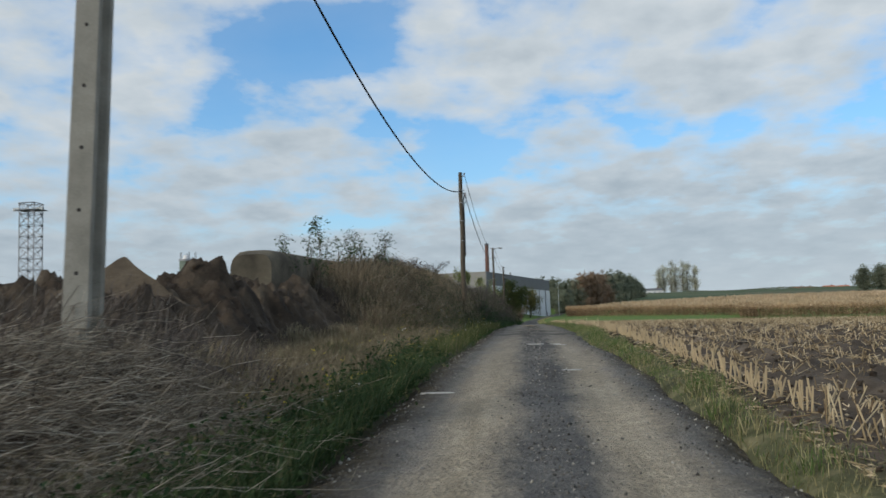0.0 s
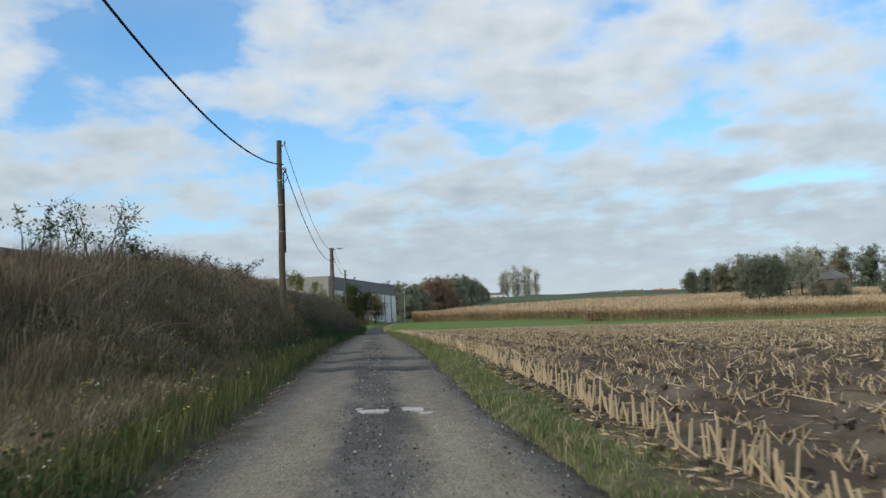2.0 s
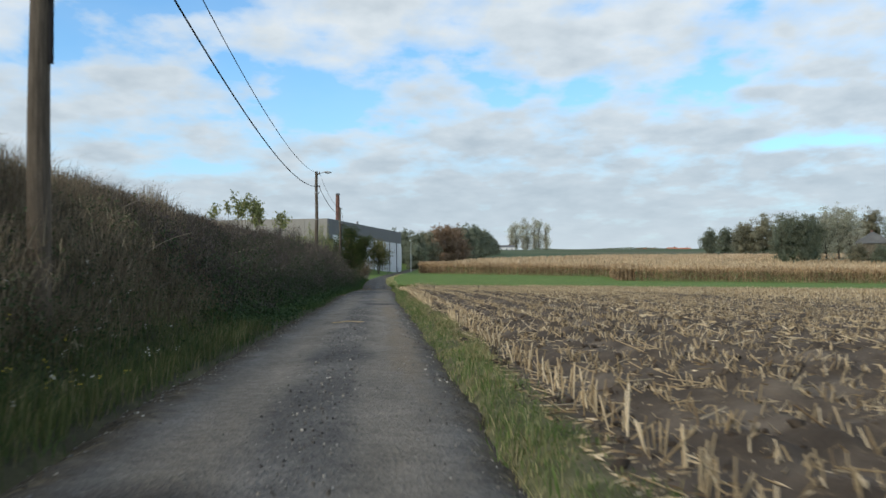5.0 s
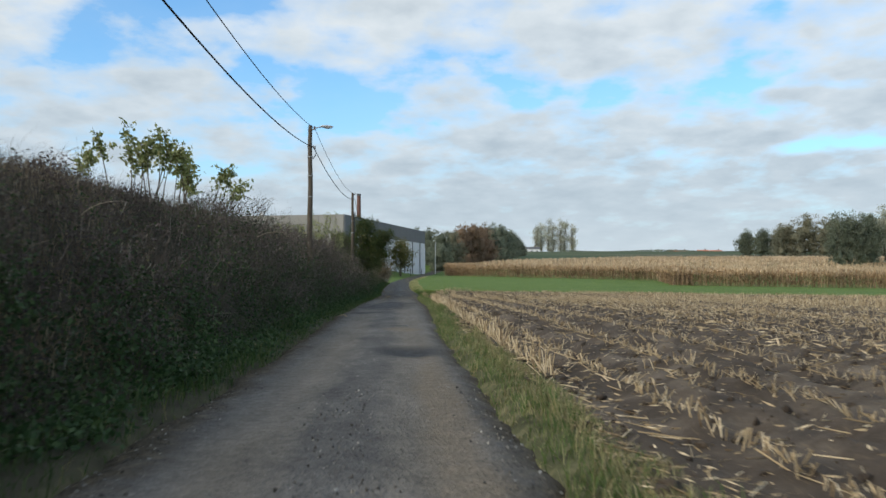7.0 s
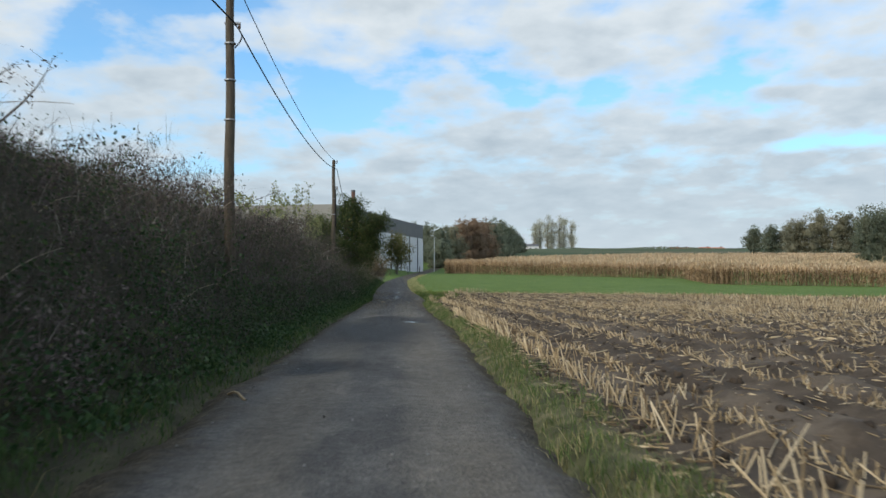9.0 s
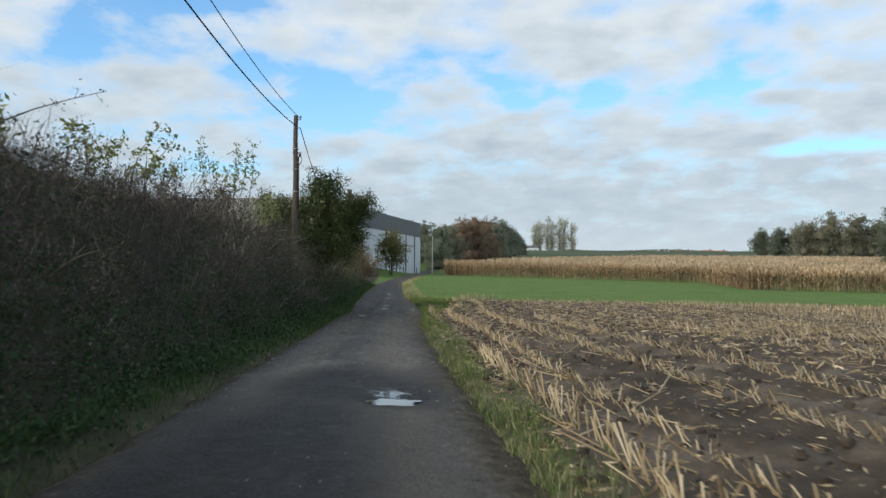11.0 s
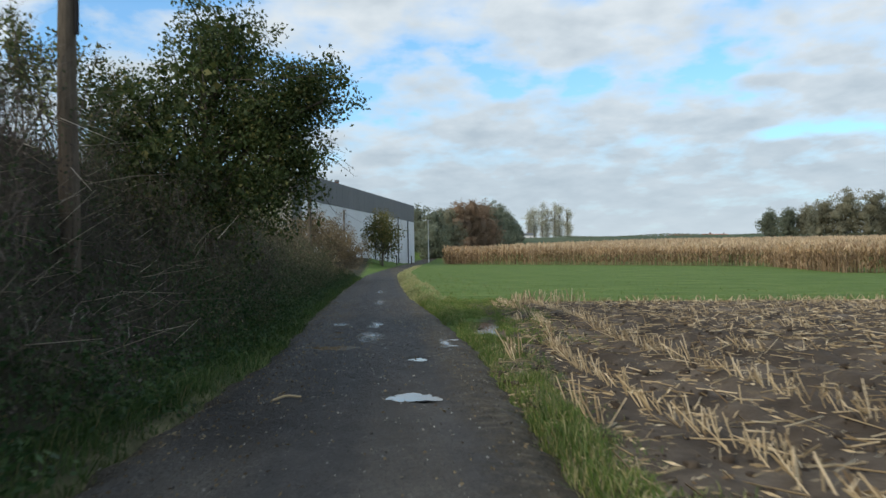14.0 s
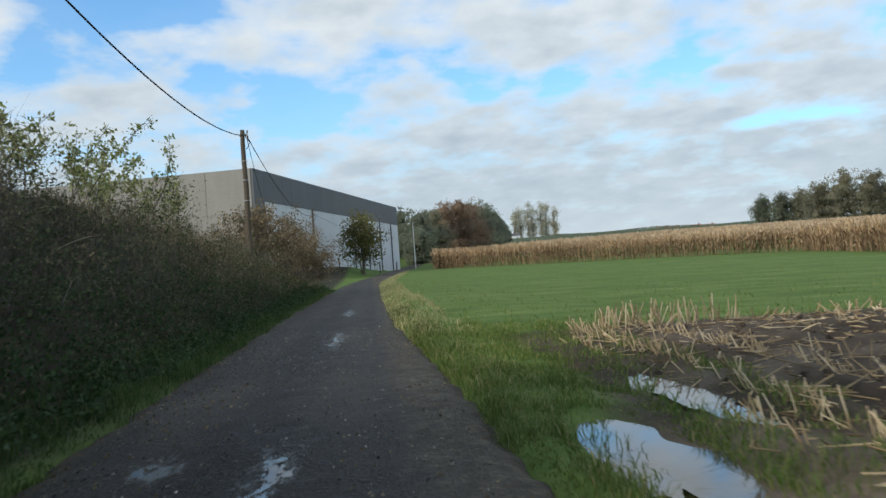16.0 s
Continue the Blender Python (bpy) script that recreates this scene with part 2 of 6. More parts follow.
F_DRY = foliage("dry_weed", [(0.0, (0.11, 0.078, 0.048)), (0.5, (0.19, 0.145, 0.088)), (1.0, (0.31, 0.25, 0.16))], 0.8, 0.15, 0.6)
F_SEED = foliage("seeding_weed", [(0.0, (0.16, 0.135, 0.080)), (0.5, (0.27, 0.235, 0.15)), (1.0, (0.46, 0.41, 0.29))], 0.85, 0.2, 0.6)
F_PALE = foliage("bleached_stem", [(0.0, (0.13, 0.105, 0.080)), (0.5, (0.26, 0.22, 0.172)), (0.85, (0.42, 0.37, 0.30)), (1.0, (0.58, 0.53, 0.45))], 0.85, 0.1, 0.8)
F_GRASS = foliage("verge_grass", [(0.0, (0.068, 0.122, 0.022)), (0.5, (0.122, 0.198, 0.040)), (0.8, (0.21, 0.245, 0.07)), (1.0, (0.36, 0.31, 0.15))], 0.6, 0.35, 0.45)
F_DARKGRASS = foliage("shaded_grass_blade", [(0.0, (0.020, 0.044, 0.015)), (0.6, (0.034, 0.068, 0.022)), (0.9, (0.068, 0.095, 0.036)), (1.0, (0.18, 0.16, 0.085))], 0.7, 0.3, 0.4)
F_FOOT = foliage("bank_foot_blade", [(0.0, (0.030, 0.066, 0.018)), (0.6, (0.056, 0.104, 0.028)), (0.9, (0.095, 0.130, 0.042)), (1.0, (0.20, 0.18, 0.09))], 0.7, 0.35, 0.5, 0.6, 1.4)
F_DROOP = foliage("drooping_grass_blade", [(0.0, (0.050, 0.076, 0.024)), (0.5, (0.090, 0.116, 0.038)), (0.8, (0.155, 0.152, 0.066)), (1.0, (0.29, 0.25, 0.145))], 0.7, 0.3, 0.4)
F_WITHER = foliage("withered_bank_grass", [(0.0, (0.115, 0.090, 0.063)), (0.5, (0.20, 0.158, 0.112)), (0.8, (0.27, 0.222, 0.155)), (1.0, (0.40, 0.345, 0.245))], 0.85, 0.2, 0.35, 0.45, 1.4)
F_VERGEGREEN = foliage("mixed_verge_blade", [(0.0, (0.064, 0.120, 0.028)), (0.5, (0.128, 0.184, 0.058)), (0.78, (0.21, 0.225, 0.095)), (1.0, (0.42, 0.38, 0.21))], 0.7, 0.35, 0.5, 0.6, 1.4)
F_VERGE = foliage("pale_verge_grass", [(0.0, (0.15, 0.135, 0.062)), (0.5, (0.27, 0.24, 0.12)), (1.0, (0.42, 0.37, 0.21))], 0.8, 0.25, 0.6)
F_LIP = foliage("sunbleached_grass", [(0.0, (0.24, 0.25, 0.10)), (0.5, (0.40, 0.37, 0.18)), (1.0, (0.56, 0.51, 0.30))], 0.75, 0.3, 0.5)
F_STRAW = foliage("maize_stubble", [(0.0, (0.16, 0.11, 0.065)), (0.3, (0.33, 0.25, 0.145)), (0.65, (0.50, 0.39, 0.24)), (1.0, (0.68, 0.57, 0.40))], 0.7, 0.15, 0.25)
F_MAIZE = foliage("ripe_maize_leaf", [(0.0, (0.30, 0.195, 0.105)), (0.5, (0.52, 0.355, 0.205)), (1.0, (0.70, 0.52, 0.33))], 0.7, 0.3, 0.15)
# withered lower leaves, also darkened to paint the shade below the lit tops
F_MAIZE_LOW = foliage("shaded_withered_maize_leaf", [(0.0, (0.16, 0.105, 0.066)), (0.5, (0.31, 0.21, 0.13)), (0.85, (0.45, 0.32, 0.20)), (1.0, (0.56, 0.42, 0.28))], 0.8, 0.2, 0.15)
F_TASSEL = foliage("maize_tassel", [(0.0, (0.42, 0.30, 0.19)), (0.5, (0.56, 0.42, 0.28)), (1.0, (0.68, 0.53, 0.37))], 0.8, 0.3, 0.10)
F_GRIT = foliage("loose_grit", [(0.0, (0.045, 0.044, 0.043)), (0.5, (0.12, 0.115, 0.108)), (0.85, (0.26, 0.25, 0.23)), (1.0, (0.48, 0.46, 0.42))], 0.95, 0.0, 0.3)
F_GREENTREE = foliage("dark_green_leaf", [(0.0, (0.030, 0.050, 0.016)), (0.6, (0.058, 0.088, 0.027)), (0.9, (0.105, 0.125, 0.042)), (1.0, (0.20, 0.18, 0.06))], 0.5, 0.42, 0.6)
F_ELDER = foliage("pale_green_leaf", [(0.0, (0.15, 0.19, 0.07)), (0.6, (0.27, 0.305, 0.125)), (1.0, (0.42, 0.41, 0.20))], 0.55, 0.48, 0.8)
# distant leaves, next four: aerial haze is mixed into their paled colours
F_FARGREEN = foliage("hazed_green_leaf", [(0.0, (0.17, 0.20, 0.15)), (0.6, (0.215, 0.24, 0.175)), (1.0, (0.26, 0.275, 0.20))], 0.8, 0.5, 0.1)
F_FAROLIVE = foliage("hazed_olive_leaf", [(0.0, (0.235, 0.23, 0.165)), (0.6, (0.28, 0.27, 0.19)), (1.0, (0.33, 0.31, 0.22))], 0.8, 0.5, 0.1)
F_RUST = foliage("hazed_rust_brown_leaf", [(0.0, (0.26, 0.185, 0.13)), (0.6, (0.305, 0.22, 0.155)), (1.0, (0.35, 0.265, 0.19))], 0.8, 0.5, 0.1)
F_POPLAR = foliage("hazed_poplar_leaf", [(0.0, (0.42, 0.42, 0.34)), (0.6, (0.50, 0.50, 0.40)), (1.0, (0.58, 0.575, 0.47))], 0.8, 0.5, 0.1)
F_AUTUMN = foliage("olive_autumn_leaf", [(0.0, (0.10, 0.115, 0.045)), (0.6, (0.165, 0.165, 0.065)), (1.0, (0.32, 0.25, 0.10))], 0.6, 0.35, 0.4)
F_PETAL = foliage("white_petal", [(0.0, (0.62, 0.62, 0.58)), (1.0, (0.78, 0.77, 0.72))], 0.6, 0.3, 0.5)
F_YELLOW = foliage("yellow_petal", [(0.0, (0.55, 0.42, 0.05)), (1.0, (0.70, 0.58, 0.10))], 0.6, 0.3, 0.5)


def water_material():
    m, nt, n, b = nodes_of("puddle_water")
    p = place_node(nt)
    b.inputs["Base Color"].default_value = (0.075, 0.068, 0.058, 1)
    b.inputs["Roughness"].default_value = 0.03
    b.inputs["IOR"].default_value = 1.4
    b.inputs["Specular IOR Level"].default_value = 1.0
    bump_node(nt, noise_node(nt, 9, 3, 0.5, p), 0.04, 0.01, b)
    return m


M_WATER = water_material()

# ---------------------------------------------------------------- lie of the land
ROAD_Y = [-60, -10, 2.5, 15, 27.5, 40, 52.5, 65, 77.5, 90, 102.5, 115, 127.5, 140, 152.5, 165, 190, 236, 280, 400, 700, 1500, 4000]
ROAD_Z = [-3.0, -1.12, -0.65, -0.14, 0.06, 0.08, 0.04, -0.03, -0.04, -0.17, -0.36, -0.55, -0.62, -0.56, -0.50, -0.42, -0.2, 0.5, 1.0, 5.0, 17.5, 20.0, 22.0]
EDGE_Y = [-60, 0, 14, 20, 27, 40, 60, 70, 80, 89, 97, 105, 112, 122, 132, 143, 165, 190, 210, 235, 260, 280, 310, 340]
LEFT_X = [-2.15, -2.10, -2.02, -1.88, -1.86, -2.0, -1.98, -1.97, -1.95, -1.90, -1.86, -1.83, -1.84, -1.60, -1.83, -1.90, -1.85, -1.45, 0.05, 2.15, 4.5, 6.1, 10.0, 20.5]
RIGHT_X = [1.15, 1.10, 1.00, 0.82, 0.84, 0.98, 0.98, 0.88, 1.02, 1.20, 1.10, 1.09, 1.20, 1.64, 1.53, 1.20, 1.15, 1.45, 2.95, 5.05, 7.5, 9.1, 13.0, 23.5]
FIELD_END = 137.6
BANK_Y = [-60, 14, 19, 23, 30, 45, 60, 104, 114, 130, 148, 160, 172, 182, 300]
BANK_H = [0.25, 0.30, 0.5, 1.9, 2.45, 2.9, 2.95, 3.25, 3.35, 3.4, 3.0, 2.4, 1.3, 0.2, 0.1]


# flooded hollows at the field corner: x, y, half width, half length
PONDS = [(2.45, 128.2, 0.42, 1.7), (2.28, 125.6, 0.34, 1.6), (3.52, 130.3, 0.26, 1.7), (2.5, 123.6, 0.25, 0.7)]


def smooth(a, b, x):
    t = np.clip((np.asarray(x, float) - a) / (b - a), 0, 1)
    return t * t * (3 - 2 * t)


def mid_x(y):
    return (np.interp(y, EDGE_Y, LEFT_X) + np.interp(y, EDGE_Y, RIGHT_X)) / 2


def half_w(y):
    return (np.interp(y, EDGE_Y, RIGHT_X) - np.interp(y, EDGE_Y, LEFT_X)) / 2


def bank_h(y):
    return np.interp(y, BANK_Y, BANK_H)


def lumps(x, y, scale, seed=0):
    """Cheap smooth noise in about -1..1 from a few turned sines."""
    r = np.random.default_rng(100 + seed)
    out = 0
    for k in range(6):
        a, ph, f = r.uniform(0, 6.28), r.uniform(0, 6.28), r.uniform(0.6, 1.7) / scale
        out = out + np.sin((x * np.cos(a) + y * np.sin(a)) * f * 6.28 + ph)
    return out / 3.2


def land(x, y):
    """Height of the open land, without the bank."""
    x, y = np.asarray(x, float), np.asarray(y, float)
    z = np.interp(y, ROAD_Y, ROAD_Z)
    side = np.clip(x - 6, 0, 200) * -0.0145
    return z + side * (1 - smooth(230, 330, y))


def ground_z(x, y):
    x, y = np.asarray(x, float), np.asarray(y, float)
    z = land(x, y)
    d = -(x - mid_x(y) + half_w(y))            # metres left of the road's left edge
    up = bank_h(y) * smooth(0.7, 4.0, d) * (1 - 0.85 * smooth(5.4, 9.0, d))
    rough = 0.10 * lumps(x, y, 2.3, 1) * smooth(0.4, 2.0, d) * (1 - smooth(12, 20, d))
    r = x - mid_x(y) - half_w(y)               # metres right of the right edge
    verge = 0.05 * smooth(0.0, 0.5, r) * (1 - smooth(0.9, 1.4, r))
    tilth = (0.045 * lumps(x, y * 0.6, 1.1, 2) + 0.035 * lumps(x, y, 0.42, 4) + 0.045 * np.sin((x - 1.94) * 8.378 + 1.57)) * smooth(0.9, 1.8, r) * (1 - smooth(FIELD_END - 3, FIELD_END, y)) * (1 - smooth(40, 70, x))
    mound = 0.18 * smooth(0.0, 1.2, r) * (1 - smooth(2.5, 6, r)) * smooth(138, 150, y) * (1 - smooth(230, 260, y))
    for px, py, a, b in PONDS:
        tilth = tilth * (1 - np.exp(-(((x - px) / a) ** 2 + ((y - py) / b) ** 2))) - 0.15 * np.exp(-(((x - px) / a) ** 2 + ((y - py) / b) ** 2) ** 2)
    lawn = 1.3 * smooth(1.0, 7.0, d) * smooth(203, 232, y) * (1 - smooth(330, 380, y))
    on_road = (1 - smooth(-0.15, 0.25, d)) * (1 - smooth(-0.15, 0.25, r)) * (1 - smooth(330, 345, y))
    return z + up + rough + verge + tilth + mound + lawn - 0.22 * on_road


# ---------------------------------------------------------------- mesh helpers
def mesh_np(name, verts, faces, mat, smooth_shade=False):
    verts, faces = np.asarray(verts, np.float32), np.asarray(faces, np.int32)
    me = bpy.data.meshes.new(name)
    k = faces.shape[1]
    me.vertices.add(len(verts))
    me.vertices.foreach_set("co", verts.ravel())
    me.loops.add(faces.size)
    me.loops.foreach_set("vertex_index", faces.ravel())
    me.polygons.add(len(faces))
    me.polygons.foreach_set("loop_start", np.arange(0, faces.size, k, dtype=np.int32))
    me.update(calc_edges=True)
    if smooth_shade:
        me.polygons.foreach_set("use_smooth", np.ones(len(faces), bool))
    me.materials.append(mat)
    return me


def thing(name, label, category, group="", kind="", at=(0, 0, 0), data=None):
    ob = new(name, data)
    ob.location = at
    return tagged(ob, label, category, group, kind)


def part(name, data, parent, label="", mat=None):
    """One mesh object under a thing or a part. data: a mesh or a bmesh (with its material)."""
    if isinstance(data, bmesh.types.BMesh):
        me = bpy.data.meshes.new(name)
        data.to_mesh(me)
        data.free()
        me.materials.append(mat)
        data = me
    ob = new(name, data)
    ob.parent = parent
    return tagged(ob, label)


def unit(v):
    return v / np.maximum(np.linalg.norm(v, axis=-1, keepdims=True), 1e-9)


def rand_dirs(n, up=0.0):
    v = rng.normal(size=(n, 3))
    v[:, 2] += up
    return unit(v)


def leaves_np(c, along, length, width):
    """Diamond leaves, slightly folded. c: centres, along: directions."""
    n = len(c)
    side = unit(np.cross(along, rand_dirs(n)))
    nrm = np.cross(along, side)
    L, W = np.broadcast_to(length, n)[:, None], np.broadcast_to(width, n)[:, None]
    v = np.stack([c - along * L / 2, c + side * W / 2 + nrm * W * 0.18, c + along * L / 2, c - side * W / 2 + nrm * W * 0.18], 1)
    return v.reshape(-1, 3), np.arange(n * 4).reshape(n, 4)


def blades_np(base, lean, length, width):
    """Grass blades of two bent segments."""
    n = len(base)
    L, W = np.broadcast_to(length, n)[:, None], np.broadcast_to(width, n)[:, None]
    a = rng.uniform(0, 6.283, n)
    side = np.stack([np.cos(a), np.sin(a), np.zeros(n)], 1)
    up = np.array([0, 0, 1.0])
    mid = base + (up * 0.62 + lean * 0.25) * L
    tip = base + (up * 0.80 + lean * 0.95) * L
    v = np.stack([base - side * W / 2, base + side * W / 2, mid + side * W * 0.36, mid - side * W * 0.36, tip], 1).reshape(-1, 3)
    i = np.arange(n)[:, None] * 5
    f = np.concatenate([i + [[0, 1, 2]], i + [[0, 2, 3]], i + [[3, 2, 4]]])
    return v, f


def rods_np(a, b, r0, r1, sides=3):
    """Tapered rods from a to b, capped at b."""
    n = len(a)
    d = unit(b - a)
    s = unit(np.cross(d, np.where(np.abs(d[:, 2:3]) > 0.9, [[1.0, 0, 0]], [[0, 0, 1.0]])))
    u = np.cross(d, s)
    r0, r1 = np.broadcast_to(r0, n)[:, None], np.broadcast_to(r1, n)[:, None]
    ring = []
    for k in range(sides):
        q = 6.2832 * k / sides
        o = s * np.cos(q) + u * np.sin(q)
        ring.append((a + o * r0, b + o * r1))
    v = np.stack([p[0] for p in ring] + [p[1] for p in ring], 1).reshape(-1, 3)
    i = np.arange(n)[:, None] * 2 * sides
    f = []
    for k in range(sides):
        j = (k + 1) % sides
        f += [i + [[k, j, sides + j]], i + [[k, sides + j, sides + k]]]
    for k in range(1, sides - 1):
        f.append(i + [[sides, sides + k, sides + k + 1]])
    return v, np.concatenate(f)


def join_np(*sets):
    vs, fs, o = [], [], 0
    for v, f in sets:
        vs.append(v)
        fs.append(f + o)
        o += len(v)
    return np.concatenate(vs), np.concatenate(fs)


def tube(points, radius, sides=6):
    """A tube along points, as arrays."""
    p = np.asarray(points, float)
    n = len(p)
    t = unit(np.gradient(p, axis=0))
    s = unit(np.cross(t, [[0.01, 0.02, 1.0]]))
    u = np.cross(t, s)
    r = np.broadcast_to(radius, n)[:, None]
    q = np.arange(sides) * 6.2832 / sides
    v = (p[:, None] + r[:, None] * (s[:, None] * np.cos(q)[None, :, None] + u[:, None] * np.sin(q)[None, :, None])).reshape(-1, 3)
    f = []
    for i in range(n - 1):
        for k in range(sides):
            j = (k + 1) % sides
            f.append((i * sides + k, i * sides + j, (i + 1) * sides + j, (i + 1) * sides + k))
    return v, np.array(f)


def box_bm(x0, x1, y0, y1, z0, z1, bevel=0.0):
    bm = bmesh.new()
    bmesh.ops.create_cube(bm, size=1)
    for v in bm.verts:
        v.co = ((x0 + x1) / 2 + v.co.x * (x1 - x0), (y0 + y1) / 2 + v.co.y * (y1 - y0), (z0 + z1) / 2 + v.co.z * (z1 - z0))
    if bevel:
        bmesh.ops.bevel(bm, geom=bm.edges[:], offset=bevel, segments=2, affect="EDGES")
    return bm


def cyl_bm(r0, r1, z0, z1, sides=12, x=0, y=0):
    bm = bmesh.new()
    bmesh.ops.create_cone(bm, cap_ends=True, segments=sides, radius1=r0, radius2=r1, depth=z1 - z0)
    bmesh.ops.translate(bm, verts=bm.verts, vec=(x, y, (z0 + z1) / 2))
    return bm


def steps(*runs):
    """Coordinates in runs of (end, step)."""
    out = [runs[0][0]]
    for end, step in runs[1:]:
        k = max(1, round((end - out[-1]) / step))
        out += list(np.linspace(out[-1], end, k + 1)[1:])
    return np.array(out)


def sheet_np(xs, ys, height):
    X, Y = np.meshgrid(xs, ys)
    v = np.stack([X, Y, height(X, Y)], -1).reshape(-1, 3)
    a = np.arange(len(ys) - 1)[:, None] * len(xs) + np.arange(len(xs) - 1)[None]
    f = np.stack([a, a + 1, a + len(xs) + 1, a + len(xs)], -1).reshape(-1, 4)
    return v, f


# ---------------------------------------------------------------- ground, road, puddles
def ground_material():
    """Bare field soil, grass and bank litter, each where it lies on the plan."""
    m, nt, n, b = nodes_of("land")
    p = place_node(nt)
    sep = n.new("ShaderNodeSeparateXYZ")
    nt.links.new(p, sep.inputs[0])
    wob = noise_node(nt, 1.3, 5, 0.6, p)

    def step(sock, edge, width, wobble=0.0):
        mr = n.new("ShaderNodeMapRange")
        ad = n.new("ShaderNodeMath")
        ad.operation = "MULTIPLY_ADD"
        nt.links.new(wob, ad.inputs[0])
        ad.inputs[1].default_value = wobble
        nt.links.new(sock, ad.inputs[2])
        nt.links.new(ad.outputs[0], mr.inputs[0])
        mr.inputs[1].default_value, mr.inputs[2].default_value = edge - width + wobble / 2, edge + width + wobble / 2
        return mr.outputs[0]

    soil = ramp_node(nt, noise_node(nt, 0.7, 7, 0.62, p), [(0.3, (0.036, 0.027, 0.019)), (0.50, (0.082, 0.063, 0.046)), (0.72, (0.20, 0.162, 0.122))])
    st = ramp_node(nt, noise_node(nt, 5.0, 5, 0.7, place_node(nt, (2.2, 0.5, 1))), [(0.58, (0, 0, 0)), (0.70, (0.6, 0.6, 0.6))])
    soil = mix_node(nt, st, soil, (0.19, 0.142, 0.085))
    grass = ramp_node(nt, noise_node(nt, 0.6, 8, 0.72, place_node(nt, (0.6, 1.4, 1))), [(0.34, (0.062, 0.112, 0.022)), (0.52, (0.108, 0.172, 0.036)), (0.68, (0.165, 0.222, 0.062))])
    verge = ramp_node(nt, noise_node(nt, 2.2, 6, 0.65, p), [(0.34, (0.042, 0.044, 0.020)), (0.5, (0.098, 0.100, 0.046)), (0.66, (0.22, 0.195, 0.105))])
    litter = ramp_node(nt, noise_node(nt, 1.5, 6, 0.65, p), [(0.3, (0.022, 0.022, 0.013)), (0.6, (0.045, 0.042, 0.025)), (0.8, (0.085, 0.07, 0.045))])
    far = ramp_node(nt, noise_node(nt, 0.004, 3, 0.5, place_node(nt, (1, 2.5, 1))), [(0.40, (0.045, 0.075, 0.032)), (0.52, (0.065, 0.09, 0.042)), (0.64, (0.11, 0.11, 0.065))])
    lush = step(sep.outputs[1], 121, 5)
    edge = n.new("ShaderNodeMath")
    edge.operation = "MULTIPLY_ADD"
    nt.links.new(step(sep.outputs[1], 125.5, 6), edge.inputs[0])
    edge.inputs[1].default_value = -1.35
    nt.links.new(sep.outputs[0], edge.inputs[2])
    c = mix_node(nt, step(edge.outputs[0], 1.55, 0.2, 0.6), mix_node(nt, lush, verge, grass), soil)
    c = mix_node(nt, step(sep.outputs[1], FIELD_END, 0.5, 1.2), c, grass)
    c = mix_node(nt, step(sep.outputs[1], 330, 12), c, far)
    lt = step(sep.outputs[0], -2.0, 0.3, 0.6)
    c = mix_node(nt, lt, litter, c)
    gr = noise_node(nt, 26, 5, 0.7, p)
    c = mix_node(nt, 0.6, c, ramp_node(nt, gr, [(0.25, (0.5, 0.5, 0.5)), (0.75, (1.3, 1.3, 1.3))]), "MULTIPLY")
    nt.links.new(c, b.inputs["Base Color"])
    b.inputs["Roughness"].default_value = 0.92
    b.inputs["Specular IOR Level"].default_value = 0.2
    bump_node(nt, gr, 0.8, 0.03, b)
    return m


def build_ground():
    xs = steps((-1500, 0), (-300, 100), (-60, 20), (-20, 4), (-9, 0.6), (1.6, 0.22), (9, 0.14), (16, 0.3), (30, 0.6), (60, 1.4), (200, 8), (1500, 100))
    ys = steps((-60, 0), (-6, 6), (142, 0.28), (150, 0.5), (250, 1.6), (420, 8), (760, 20), (4000, 300))
    me = mesh_np("ground", *sheet_np(xs, ys, ground_z), ground_material(), True)
    thing("ground", "brown maize field soil, green grass strip and grassy verges", "ground", kind="structure", data=me)


# puddles and wet hollows on the track: x, y, half width, half length
POOLS = [(0.08, 26.1, 0.16, 0.14), (0.13, 30.15, 0.27, 0.20),
         (0.40, 31.0, 0.16, 0.14), (-1.22, 30.0, 0.17, 0.14), (-1.11, 35.4, 0.15, 0.2), (0.02, 72.2, 0.30, 0.10), (0.30, 92.5, 0.36, 0.24), (0.42, 116.8, 0.30, 0.26),
         (-0.72, 123.1, 0.43, 0.42), (0.65, 120.97, 0.17, 0.20), (1.40, 123.97, 0.12, 0.20), (1.34, 122.72, 0.12, 0.14),
         (-0.90, 127.05, 0.17, 0.25), (-0.78, 125.4, 0.2, 0.16)]
HOLES = [(0.05, 30.5, 1.05, 0.7), (-1.2, 30.1, 0.42, 0.45), (-1.2, 35.4, 0.45, 0.6), (0.1, 26.3, 0.6, 0.5), (-1.1, 26.9, 0.5, 0.5), (0.2, 64.8, 0.5, 0.8), (-1.35, 80, 0.6, 0.8),
         (0.30, 93.0, 0.62, 1.2), (-0.1, 94.5, 0.6, 0.8), (-0.5, 125.6, 1.0, 3.4), (0.7, 121.5, 0.6, 1.5)]


# tan dried mud, then dark wet stretches of the track
MUD = [(0.05, 70.6, 0.55, 0.75), (-0.25, 33.4, 0.5, 1.2), (0.55, 46.0, 0.3, 6.0), (0.5, 58.0, 0.28, 7.0)]
DAMP = [(-0.4, 124.0, 1.5, 9.0), (-0.7, 88.0, 1.0, 4.2), (-0.2, 93.8, 0.9, 1.8), (-1.1, 117.0, 0.7, 3.0), (-0.3, 136.0, 0.9, 3.5)]


